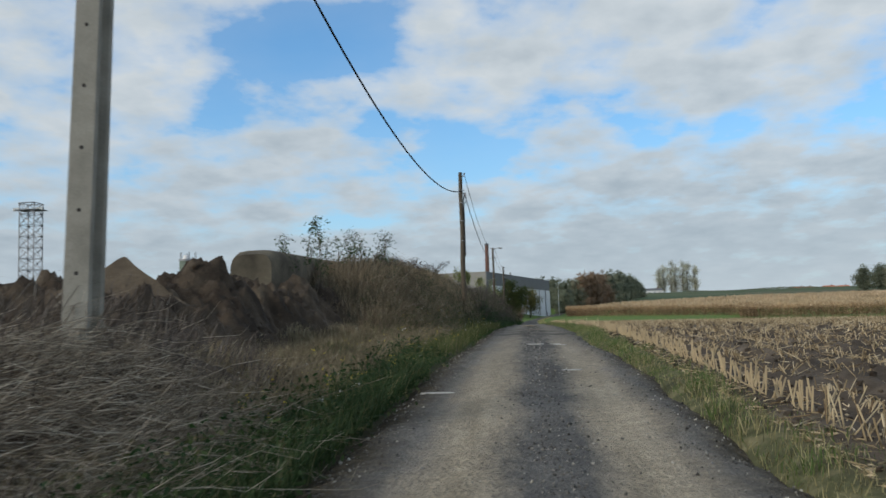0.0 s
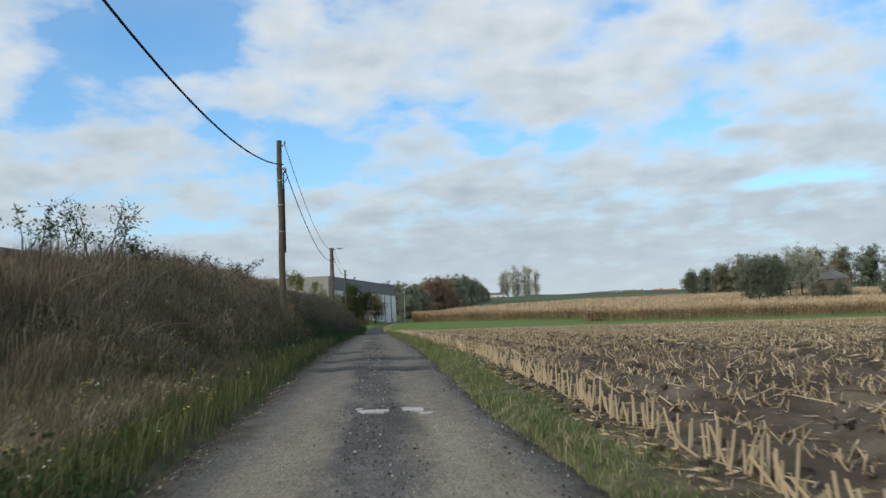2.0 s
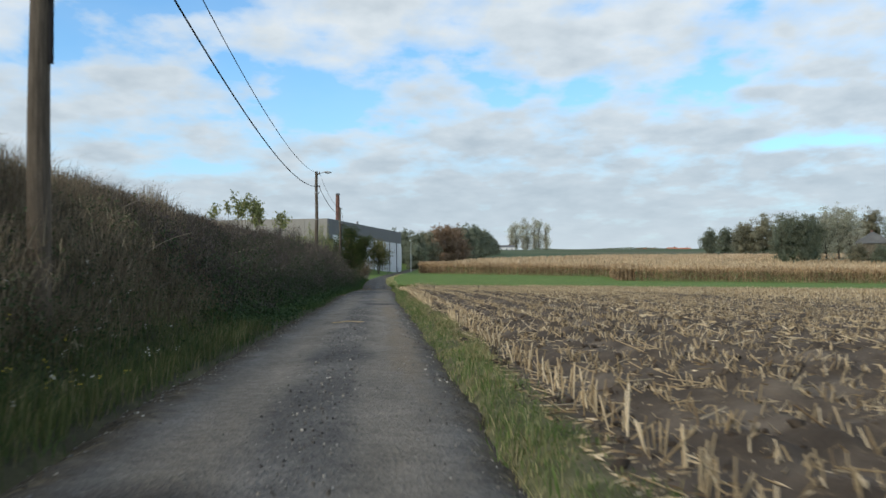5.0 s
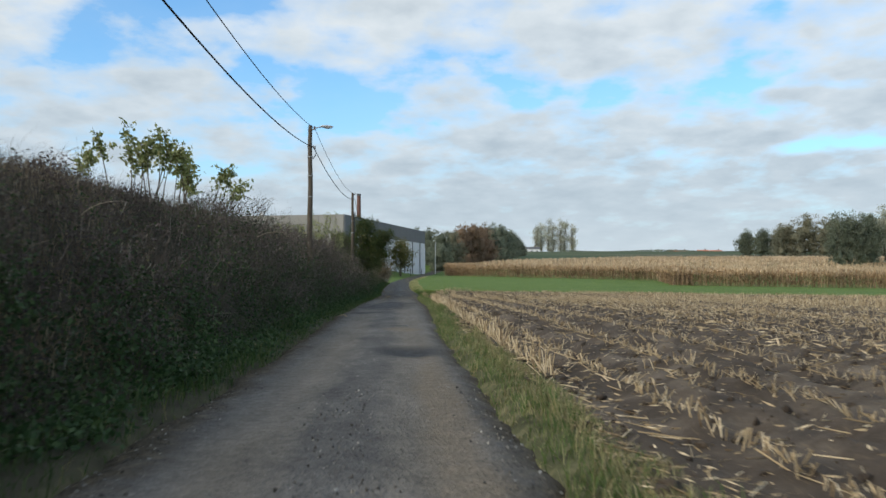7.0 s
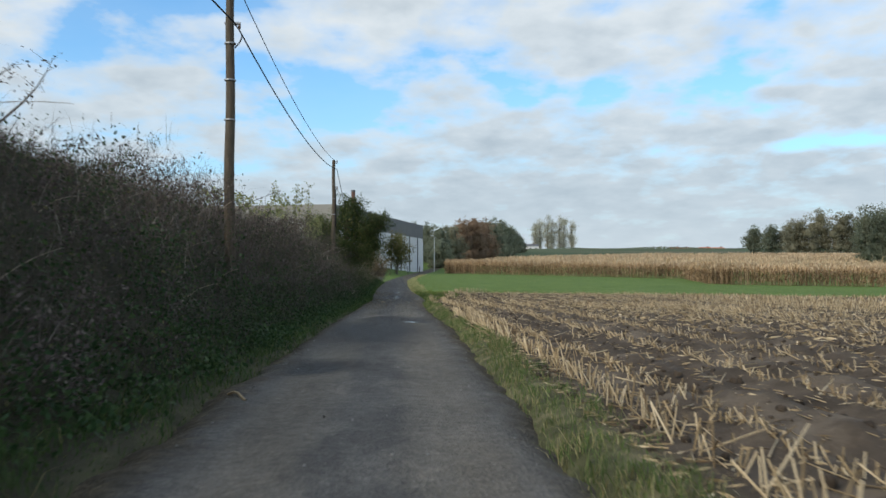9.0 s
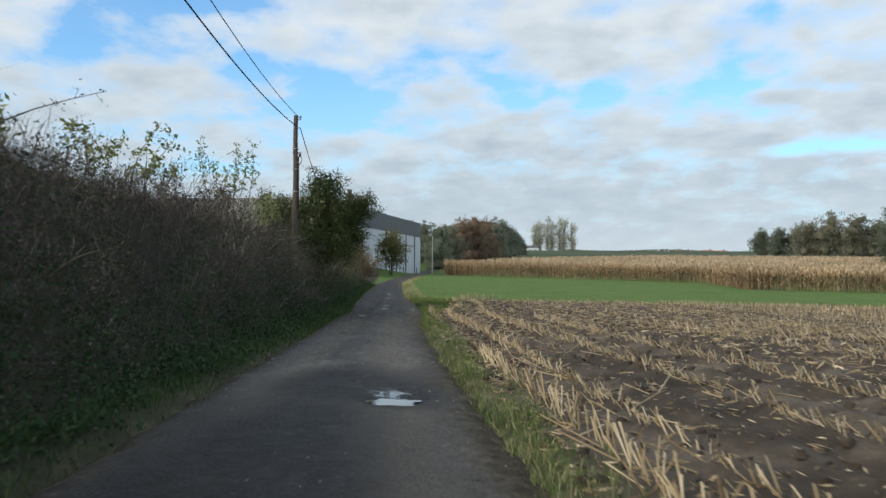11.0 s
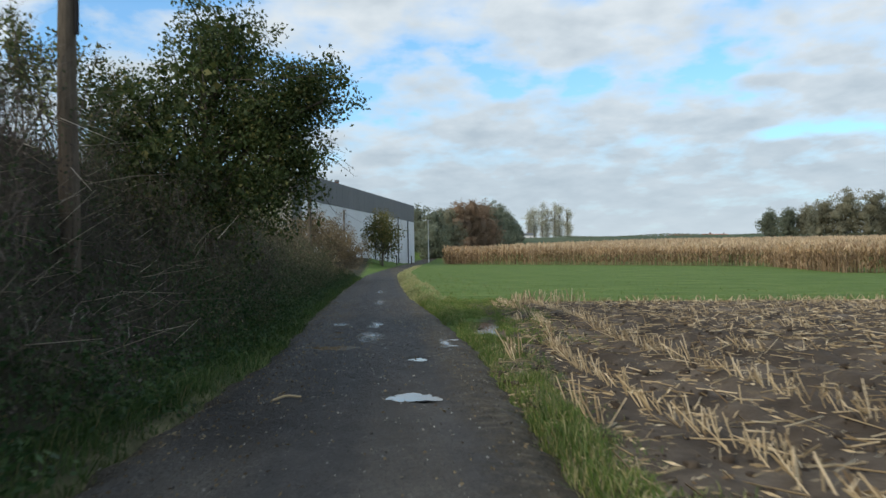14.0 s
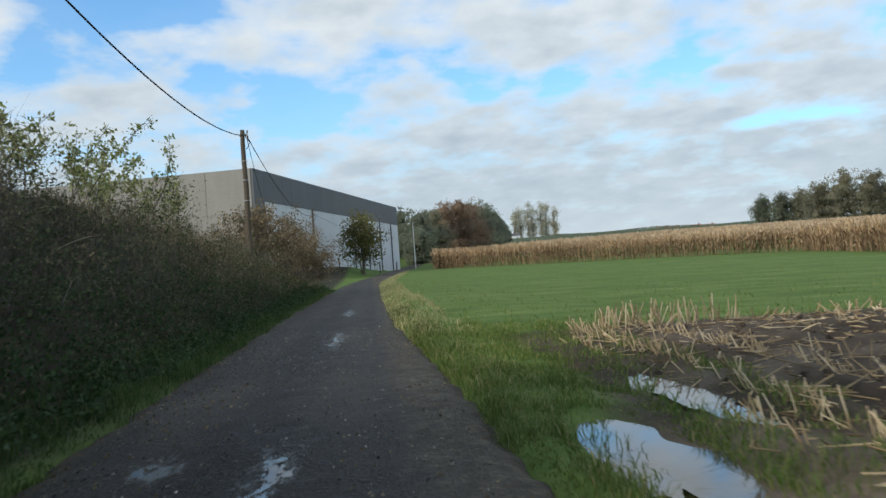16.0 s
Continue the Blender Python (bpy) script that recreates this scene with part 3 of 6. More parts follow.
def road_z(x, y):
    """Track surface: crowned, two wheel ruts, hollows."""
    s = x - mid_x(y)
    z = np.interp(y, ROAD_Y, ROAD_Z) + 0.012
    z = z + 0.02 * (1 - (s / 1.5) ** 2) - 0.022 * np.exp(-((np.abs(s + 0.0) - 0.78) / 0.28) ** 2)
    z = z + 0.008 * lumps(x, y, 0.8, 5) + 0.005 * lumps(x, y, 0.25, 6)
    for hx, hy, a, b in HOLES:
        z = z - 0.045 * np.exp(-(((x - hx) / a) ** 2 + ((y - hy) / b) ** 2) ** 2)
    for hx, hy, a, b in POOLS:
        z = z - 0.04 * np.exp(-(((x - hx) / (a * 1.1)) ** 2 + ((y - hy) / (b * 1.1)) ** 2) ** 2)
    e = half_w(y) + 0.08 * lumps(x * 0 + np.sign(s) * 7, y, 3.1, 8) + 0.07 * lumps(x * 0 + np.sign(s) * 7, y, 0.8, 9)
    return z - 0.16 * smooth(-0.2, 0.35, np.abs(s) - e)


def road_material():
    m, nt, n, b = nodes_of("gravel_track")
    p = place_node(nt)
    sep = n.new("ShaderNodeSeparateXYZ")
    nt.links.new(p, sep.inputs[0])
    grit = noise_node(nt, 42, 4, 0.75, p)
    pebble = n.new("ShaderNodeTexVoronoi")
    pebble.inputs["Scale"].default_value = 26
    nt.links.new(p, pebble.inputs["Vector"])
    patch = noise_node(nt, 0.9, 8, 0.68, place_node(nt, (1.4, 0.5, 1)))
    streak = noise_node(nt, 1.4, 5, 0.6, place_node(nt, (2.4, 0.22, 1)))
    gravel = ramp_node(nt, patch, [(0.3, (0.078, 0.077, 0.075)), (0.52, (0.130, 0.127, 0.122)), (0.72, (0.20, 0.193, 0.182))])
    dust = ramp_node(nt, streak, [(0.3, (0.29, 0.25, 0.185)), (0.7, (0.46, 0.40, 0.305))])
    # dusty wheel tracks either side of the middle, along the straight
    sx = n.new("ShaderNodeMath")
    sx.operation = "ADD"
    nt.links.new(sep.outputs[0], sx.inputs[0])
    sx.inputs[1].default_value = 0.40
    ab = n.new("ShaderNodeMath")
    ab.operation = "ABSOLUTE"
    nt.links.new(sx.outputs[0], ab.inputs[0])
    wv = n.new("ShaderNodeMath")
    wv.operation = "MULTIPLY_ADD"
    nt.links.new(ab.outputs[0], wv.inputs[0])
    wv.inputs[1].default_value = 0.5
    ws = n.new("ShaderNodeMath")
    ws.operation = "MULTIPLY"
    nt.links.new(patch, ws.inputs[0])
    ws.inputs[1].default_value = 0.36
    nt.links.new(ws.outputs[0], wv.inputs[2])
    track = ramp_node(nt, wv.outputs[0], [(0.28, (0, 0, 0)), (0.40, (0.8, 0.8, 0.8)), (0.52, (1, 1, 1)), (0.64, (0.75, 0.75, 0.75)), (0.78, (0.05, 0.05, 0.05))])
    my = n.new("ShaderNodeMapRange")
    nt.links.new(sep.outputs[1], my.inputs[0])
    my.inputs[1].default_value, my.inputs[2].default_value = 9, 27
    my.inputs[3].default_value, my.inputs[4].default_value = 1.0, 0.24
    mu = n.new("ShaderNodeMath")
    mu.operation = "MULTIPLY"
    nt.links.new(track, mu.inputs[0])
    nt.links.new(my.outputs[0], mu.inputs[1])
    c = mix_node(nt, mu.outputs[0], gravel, dust)
    # dried tan mud in a few shallow hollows
    for hx, hy, a, bb in MUD:
        v = n.new("ShaderNodeVectorMath")
        v.operation = "MULTIPLY_ADD"
        v.inputs[1].default_value, v.inputs[2].default_value = (1 / a, 1 / bb, 0), (-hx / a, -hy / bb, 0)
        nt.links.new(p, v.inputs[0])
        ln = n.new("ShaderNodeVectorMath")
        ln.operation = "LENGTH"
        nt.links.new(v.outputs[0], ln.inputs[0])
        ad = n.new("ShaderNodeMath")
        ad.operation = "MULTIPLY_ADD"
        nt.links.new(patch, ad.inputs[0])
        ad.inputs[1].default_value = 1.4
        nt.links.new(ln.outputs["Value"], ad.inputs[2])
        mr = n.new("ShaderNodeMapRange")
        nt.links.new(ad.outputs[0], mr.inputs[0])
        mr.inputs[1].default_value, mr.inputs[2].default_value, mr.inputs[4].default_value = 1.85, 1.2, 0.6
        c = mix_node(nt, mr.outputs[0], c, (0.215, 0.175, 0.125))
    # damp, muddy stretch beside the flooded field corner and in the hollows
    wet = n.new("ShaderNodeMapRange")
    nt.links.new(sep.outputs[1], wet.inputs[0])
    wet.inputs[1].default_value, wet.inputs[2].default_value = 92, 126
    damp = noise_node(nt, 0.8, 5, 0.6, place_node(nt, (1.3, 0.5, 1)))
    wm = n.new("ShaderNodeMath")
    wm.operation, wm.use_clamp = "MULTIPLY", True
    nt.links.new(wet.outputs[0], wm.inputs[0])
    nt.links.new(ramp_node(nt, damp, [(0.2, (1.1, 1.1, 1.1)), (0.8, (0.55, 0.55, 0.55))]), wm.inputs[1])
    hole = None
    for hx, hy, a, bb in HOLES + DAMP:
        v = n.new("ShaderNodeVectorMath")
        v.operation = "MULTIPLY_ADD"
        a, bb = 1.3 * a, 1.3 * bb
        v.inputs[1].default_value, v.inputs[2].default_value = (1 / a, 1 / bb, 0), (-hx / a, -hy / bb, 0)
        nt.links.new(p, v.inputs[0])
        ln = n.new("ShaderNodeVectorMath")
        ln.operation = "LENGTH"
        nt.links.new(v.outputs[0], ln.inputs[0])
        ad = n.new("ShaderNodeMath")
        ad.operation = "MULTIPLY_ADD"
        nt.links.new(grit, ad.inputs[0])
        ad.inputs[1].default_value = 0.9
        nt.links.new(ln.outputs["Value"], ad.inputs[2])
        mr = n.new("ShaderNodeMapRange")
        nt.links.new(ad.outputs[0], mr.inputs[0])
        mr.inputs[1].default_value, mr.inputs[2].default_value = 1.75, 1.0
        if hole is None:
            hole = mr.outputs[0]
        else:
            mx = n.new("ShaderNodeMath")
            mx.operation = "MAXIMUM"
            nt.links.new(hole, mx.inputs[0])
            nt.links.new(mr.outputs[0], mx.inputs[1])
            hole = mx.outputs[0]
    mx = n.new("ShaderNodeMath")
    mx.operation = "MAXIMUM"
    nt.links.new(hole, mx.inputs[0])
    nt.links.new(wm.outputs[0], mx.inputs[1])
    c = mix_node(nt, mx.outputs[0], c, mix_node(nt, 1.0, c, (0.125, 0.117, 0.113), "MULTIPLY"))
    # soil, litter and dry grass worked into the edges, darkened as painted bank shade
    shaded_dirt = ramp_node(nt, noise_node(nt, 6, 6, 0.7, p), [(0.3, (0.032, 0.027, 0.019)), (0.52, (0.072, 0.060, 0.041)), (0.7, (0.155, 0.13, 0.085))])
    ed = n.new("ShaderNodeMath")
    ed.operation = "MULTIPLY_ADD"
    nt.links.new(noise_node(nt, 1.6, 6, 0.7, p), ed.inputs[0])
    ed.inputs[1].default_value = 0.8
    nt.links.new(ab.outputs[0], ed.inputs[2])
    em = n.new("ShaderNodeMapRange")
    nt.links.new(ed.outputs[0], em.inputs[0])
    em.inputs[1].default_value, em.inputs[2].default_value = 1.52, 1.90
    c = mix_node(nt, em.outputs[0], c, shaded_dirt)
    mott = noise_node(nt, 8, 7, 0.75, p)
    c = mix_node(nt, 0.5, c, ramp_node(nt, mott, [(0.3, (0.42, 0.42, 0.42)), (0.5, (1.0, 1.0, 1.0)), (0.7, (1.6, 1.57, 1.5))]), "MULTIPLY")
    c = mix_node(nt, 0.5, c, ramp_node(nt, grit, [(0.30, (0.35, 0.35, 0.35)), (0.5, (0.95, 0.95, 0.95)), (0.70, (1.75, 1.72, 1.65))]), "MULTIPLY")
    c = mix_node(nt, 0.4, c, ramp_node(nt, pebble.outputs["Color"], [(0.2, (0.75, 0.75, 0.75)), (0.85, (1.1, 1.1, 1.1)), (0.97, (1.6, 1.6, 1.55))]), "MULTIPLY")
    nt.links.new(c, b.inputs["Base Color"])
    mr = n.new("ShaderNodeMapRange")
    nt.links.new(mx.outputs[0], mr.inputs[0])
    mr.inputs[3].default_value, mr.inputs[4].default_value = 0.92, 0.58
    sheen = None
    wetspots = noise_node(nt, 5.0, 6, 0.7, place_node(nt, (1.2, 0.6, 1)))
    for hx, hy, a, bb in ((-0.12, 125.2, 0.42, 2.1), (-0.05, 128.3, 0.28, 1.6), (-0.92, 129.0, 0.34, 0.7), (0.0, 149.0, 0.3, 3.0), (0.0, 139.0, 0.30, 3.0), (1.25, 123.0, 0.2, 1.5), (0.3, 93.2, 0.4, 0.8)):
        v = n.new("ShaderNodeVectorMath")
        v.operation = "MULTIPLY_ADD"
        v.inputs[1].default_value, v.inputs[2].default_value = (1 / a, 1 / bb, 0), (-hx / a, -hy / bb, 0)
        nt.links.new(p, v.inputs[0])
        ln = n.new("ShaderNodeVectorMath")
        ln.operation = "LENGTH"
        nt.links.new(v.outputs[0], ln.inputs[0])
        ad = n.new("ShaderNodeMath")
        ad.operation = "MULTIPLY_ADD"
        nt.links.new(wetspots, ad.inputs[0])
        ad.inputs[1].default_value = 3.0
        nt.links.new(ln.outputs["Value"], ad.inputs[2])
        sm = n.new("ShaderNodeMapRange")
        nt.links.new(ad.outputs[0], sm.inputs[0])
        sm.inputs[1].default_value, sm.inputs[2].default_value = 2.10, 1.75
        if sheen is None:
            sheen = sm.outputs[0]
        else:
            mxs = n.new("ShaderNodeMath")
            mxs.operation = "MAXIMUM"
            nt.links.new(sheen, mxs.inputs[0])
            nt.links.new(sm.outputs[0], mxs.inputs[1])
            sheen = mxs.outputs[0]
    ro = n.new("ShaderNodeMix")
    nt.links.new(sheen, ro.inputs[0])
    vary = n.new("ShaderNodeMath")
    vary.operation = "MULTIPLY_ADD"
    nt.links.new(mott, vary.inputs[0])
    vary.inputs[1].default_value = 0.7
    vary.inputs[2].default_value = -0.35
    vw = n.new("ShaderNodeMath")
    vw.operation = "MULTIPLY_ADD"
    nt.links.new(vary.outputs[0], vw.inputs[0])
    nt.links.new(mx.outputs[0], vw.inputs[1])
    nt.links.new(mr.outputs[0], vw.inputs[2])
    nt.links.new(vw.outputs[0], ro.inputs[2])
    ro.inputs[3].default_value = 0.16
    nt.links.new(ro.outputs[0], b.inputs["Roughness"])
    sp = n.new("ShaderNodeMapRange")
    nt.links.new(sheen, sp.inputs[0])
    sp.inputs[3].default_value, sp.inputs[4].default_value = 0.2, 0.6
    nt.links.new(sp.outputs[0], b.inputs["Specular IOR Level"])
    h = n.new("ShaderNodeMath")
    h.operation = "ADD"
    nt.links.new(grit, h.inputs[0])
    nt.links.new(pebble.outputs["Distance"], h.inputs[1])
    dry = n.new("ShaderNodeMath")
    dry.operation = "SUBTRACT"
    dry.inputs[0].default_value = 1.0
    nt.links.new(sheen, dry.inputs[1])
    hd = n.new("ShaderNodeMath")
    hd.operation = "MULTIPLY"
    nt.links.new(h.outputs[0], hd.inputs[0])
    nt.links.new(dry.outputs[0], hd.inputs[1])
    bump_node(nt, hd.outputs[0], 1.0, 0.03, b)
    return m


def build_road():
    ys = steps((-20, 0), (165, 0.18), (338, 1.2))
    ss = np.linspace(-2.05, 2.05, 44)
    S, Y = np.meshgrid(ss, ys)
    X = S + mid_x(Y)
    v = np.stack([X, Y, road_z(X, Y)], -1).reshape(-1, 3)
    a = np.arange(len(ys) - 1)[:, None] * len(ss) + np.arange(len(ss) - 1)[None]
    f = np.stack([a, a + 1, a + len(ss) + 1, a + len(ss)], -1).reshape(-1, 4)
    thing("road", "grey gravel farm track with dusty wheel ruts and potholes", "road", kind="structure", data=mesh_np("road", v, f, road_material(), True))


def pool_mesh(x, y, a, b, z, seed):
    r = np.random.default_rng(seed)
    k = 72
    q = np.arange(k) * 6.2832 / k
    w = 1 + 0.16 * np.sin(2 * q + r.uniform(0, 6)) + 0.16 * np.sin(3 * q + r.uniform(0, 6)) + 0.13 * np.sin(5 * q + r.uniform(0, 6)) + 0.10 * np.sin(9 * q + r.uniform(0, 6)) + 0.06 * np.sin(16 * q + r.uniform(0, 6))
    ring = np.stack([x + a * w * np.cos(q), y + b * w * np.sin(q), np.full(k, z)], 1)
    v = np.concatenate([ring, [[x, y, z]]])
    f = np.stack([np.arange(k), (np.arange(k) + 1) % k, np.full(k, k)], 1)
    return mesh_np("puddle", v, f, M_WATER)


def build_pools():
    for i, (x, y, a, b) in enumerate(POOLS):
        u, w = np.meshgrid(np.linspace(-0.9, 0.9, 9), np.linspace(-0.9, 0.9, 9))
        inside = u * u + w * w < 0.8
        z = float(np.percentile(road_z(x + a * u[inside], y + b * w[inside]), 96)) + 0.010
        thing("puddle", "shallow rain puddle reflecting the sky in the gravel track", "puddle", "puddles on the track", kind="structure", data=pool_mesh(x, y, a, b, z, 50 + i))
    for i, (x, y, a, b) in enumerate(PONDS):
        z = float(land(x, y)) - 0.04
        thing("flooded_hollow", "standing rainwater with grass tufts at the field corner", "puddle", "flooded hollows in the field", kind="structure", data=pool_mesh(x, y, a, b, z, 90 + i))


def build_slabs():
    """Broken pieces of pale screed bedded in the gravel."""
    mat = surface("pale_screed", [(0.3, (0.34, 0.335, 0.32)), (0.7, (0.52, 0.51, 0.49))], 4, 70, 0.85, 0.3, 0.003)
    for i, (x, y, a, b) in enumerate(((-1.68, 10.4, 0.20, 0.06), (0.04, 12.75, 0.17, 0.09), (-0.40, 19.40, 0.17, 0.13), (-0.02, 19.62, 0.19, 0.17), (0.17, 19.25, 0.09, 0.08), (-0.57, 19.75, 0.045, 0.05))):
        r = np.random.default_rng(300 + i)
        bm = bmesh.new()
        ring = []
        for k in range(11):
            q = 6.2832 * (k + r.uniform(-0.3, 0.3)) / 11
            u = r.uniform(0.82, 1.12) / max(abs(math.cos(q)), abs(math.sin(q))) ** 0.75
            ring.append(bm.verts.new((a * u * math.cos(q), b * u * math.sin(q), 0)))
        top = bmesh.ops.extrude_face_region(bm, geom=[bm.faces.new(ring)])
        bmesh.ops.translate(bm, verts=[v for v in top["geom"] if isinstance(v, bmesh.types.BMVert)], vec=(0, 0, 0.04))
        bmesh.ops.recalc_face_normals(bm, faces=bm.faces[:])
        me = bpy.data.meshes.new("screed_slab")
        bm.to_mesh(me)
        bm.free()
        me.materials.append(mat)
        thing("screed_slab", "flat broken piece of pale screed bedded in the gravel track", "slab", "pale slabs in the track", at=(x, y, float(road_z(x, y)) - 0.030), data=me)


build_ground()
build_road()
build_pools()
build_slabs()


# ---------------------------------------------------------------- poles, lamp and cables
def utility_pole(x, y, top, arm, label, lamp=False, lean=0.0, conduit=False):
    g = float(ground_z(x, y))
    ob = thing("utility_pole", label, "utility pole", "poles along the track", at=(x, y, g - 0.3))
    ob.rotation_euler = (0, lean, 0)
    h = top - g + 0.3
    bm = bmesh.new()
    rings, sides = 14, 14
    prev = None
    for i in range(rings + 1):
        z = h * i / rings
        r = 0.135 - 0.045 * i / rings
        ring = [bm.verts.new((r * (1 + 0.03 * math.sin(3 * k + i)) * math.cos(6.2832 * k / sides) + 0.012 * math.sin(i * 0.9),
                              r * math.sin(6.2832 * k / sides), z)) for k in range(sides)]
        if prev:
            for k in range(sides):
                bm.faces.new((prev[k], prev[(k + 1) % sides], ring[(k + 1) % sides], ring[k]))
        prev = ring
    bm.faces.new(prev)
    part("shaft", bm, ob, "weathered brown timber", M_POLE)
    za = arm - g + 0.3
    part("bracket", box_bm(-0.13, 0.24, -0.04, 0.04, za - 0.03, za + 0.03, 0.008), ob, "steel bracket", M_STEEL)
    part("bracket", box_bm(-0.11, 0.22, -0.03, 0.03, h - 0.20, h - 0.15, 0.008), ob, "steel bracket", M_STEEL)
    for px, pz in ((0.21, za - 0.12), (0.20, h - 0.13)):
        part("insulator", cyl_bm(0.035, 0.028, pz, pz + 0.11, 10, px, 0), ob, "brown ceramic", M_CERAMIC)
    for bz in (0.55, 0.68, 0.80):
        part("band", cyl_bm(0.135, 0.134, h * bz, h * bz + 0.03, 14), ob, "steel strap", M_STEEL)
    if conduit:
        part("conduit", mesh_np("conduit", *tube([(0.13, -0.03, z) for z in np.linspace(h * 0.45, za - 0.2, 6)] + [(0.2, 0, za - 0.08)], 0.03, 8), M_CABLE, True), ob, "black cable conduit")
    # slack loop of cable at the bracket
    q = np.linspace(0, 1, 12)
    part("cable_loop", mesh_np("cable_loop", *tube(np.stack([0.10 + 0.16 * np.sin(q * 3.14), 0.02 + 0 * q, za - 0.02 - 0.55 * q], 1), 0.016, 6), M_CABLE, True), ob, "slack black cable")
    if lamp:
        arm_pts = [(0.05, 0, h - 0.22), (0.20, 0, h - 0.12), (0.38, 0, h - 0.07), (0.52, 0, h - 0.05)]
        part("lamp_arm", mesh_np("lamp_arm", *tube(arm_pts, 0.026, 8), M_STEEL, True), ob, "grey steel arm")
        bm = bmesh.new()
        bmesh.ops.create_uvsphere(bm, u_segments=16, v_segments=10, radius=1)
        for v in bm.verts:
            taper = 1 - 0.25 * v.co.x
            v.co = (0.74 + v.co.x * 0.30, v.co.y * 0.13 * taper, h - 0.05 + v.co.z * (0.08 if v.co.z > 0 else 0.04) * taper)
        head = part("lamp_head", bm, ob, "grey lamp housing", M_LAMP)
        bm = bmesh.new()
        bmesh.ops.create_uvsphere(bm, u_segments=14, v_segments=8, radius=1)
        for v in bm.verts:
            v.co = (0.79 + v.co.x * 0.20, v.co.y * 0.10, h - 0.085 + v.co.z * 0.05)
        part("lens", bm, head, "clear lamp lens", M_GLASS)
    return ob


def concrete_pole(x, y):
    g = float(ground_z(x, y)) + 0.35
    ob = thing("concrete_pole", "pale cast concrete utility pole with drilled holes, leaning slightly", "utility pole", at=(x, y, g - 0.4))
    ob.rotation_euler = (0, radians(2.0), radians(5))
    bm = bmesh.new()
    prof = [(-1, -1), (1, -1), (1, -0.55), (0.42, -0.38), (0.42, 0.38), (1, 0.55), (1, 1), (-1, 1), (-1, 0.55), (-0.42, 0.38), (-0.42, -0.38), (-1, -0.55)]
    prev = None
    for i in range(13):
        z = 9.2 * i / 12
        wx, wy = 0.106 - 0.020 * i / 12, 0.17 - 0.05 * i / 12
        ring = [bm.verts.new((px * wx, py * wy, z)) for px, py in prof]
        if prev:
            for k in range(12):
                bm.faces.new((prev[k], prev[(k + 1) % 12], ring[(k + 1) % 12], ring[k]))
        prev = ring
    bm.faces.new(prev)
    bmesh.ops.bevel(bm, geom=[e for e in bm.edges if abs(e.verts[0].co.z - e.verts[1].co.z) > 0.3], offset=0.012, segments=2, affect="EDGES")
    part("shaft", bm, ob, "pale grey concrete", M_CONCRETE)
    for i in range(12):
        z = 1.45 + i * 0.52
        wy = 0.17 - 0.05 * z / 9.2
        bm = bmesh.new()
        bmesh.ops.create_cone(bm, cap_ends=True, segments=10, radius1=0.019 + 0.008 * (i == 2), radius2=0.017, depth=0.02)
        bmesh.ops.rotate(bm, verts=bm.verts, matrix=Matrix.Rotation(radians(90), 3, "X"))
        bmesh.ops.translate(bm, verts=bm.verts, vec=(0.0, -wy - 0.001 + 0.008, z))
        part("hole", bm, ob, "dark drilled hole", M_HOLE)
    part("bracket", box_bm(-0.14, 0.20, -0.15, -0.09, 7.85, 7.92, 0.008), ob, "steel bracket", M_STEEL)
    return ob


def cable(a, b, sag, radius, label):
    t = np.linspace(0, 1, 90)[:, None]
    p = np.array(a) * (1 - t) + np.array(b) * t
    p[:, 2] -= (4 * sag * t * (1 - t))[:, 0]
    thing("overhead_cable", label, "cable", "cables between the poles", data=mesh_np("overhead_cable", *tube(p, max(0.82 * radius, 0.012), 8), M_CABLE, True))


def build_lines():
    concrete_pole(-4.25, 6.7)
    utility_pole(-3.60, 40.9, 7.75, 6.72, "tall weathered timber pole beside the bramble bank", conduit=True)
    utility_pole(-4.00, 88.2, 7.96, 7.02, "timber pole carrying a grey street lamp on an arm", lamp=True)
    utility_pole(-3.85, 119.0, 7.84, 6.25, "timber pole rising out of the hedge beside a shrub", conduit=True)
    utility_pole(-4.20, 158.9, 7.10, 6.85, "timber pole standing behind the hedge near the warehouse")
    utility_pole(-4.00, 200.0, 6.80, 6.40, "short pale timber pole in front of the warehouse wall")
    thick, thin = "thick black bundled overhead cable sagging between poles", "thin grey overhead wire between pole tops"
    cable((-4.1, 6.6, 7.35), (-3.45, 40.8, 6.85), 1.75, 0.026, thick)
    cable((-3.40, 40.9, 6.62), (-3.85, 88.2, 6.98), 1.22, 0.022, thick)
    cable((-3.40, 40.9, 7.60), (-3.82, 88.2, 7.84), 1.2, 0.007, thin)
    cable((-3.82, 88.2, 6.92), (-3.70, 119.0, 7.30), 0.60, 0.022, thick)
    cable((-3.80, 88.2, 7.84), (-3.68, 119.0, 7.72), 0.60, 0.007, thin)
    cable((-3.66, 119.0, 7.30), (-4.05, 158.9, 6.85), 1.70, 0.022, thick)
    cable((-4.00, 158.9, 6.80), (-3.85, 200.0, 6.38), 1.2, 0.022, thick)
    cable((-4.02, 158.9, 6.70), (-8.6, 213.9, 5.2), 1.3, 0.016, "black service cable dropping to the warehouse")
    cable((-3.83, 200.0, 6.40), (3.0, 245.0, 6.6), 0.8, 0.012, thin)


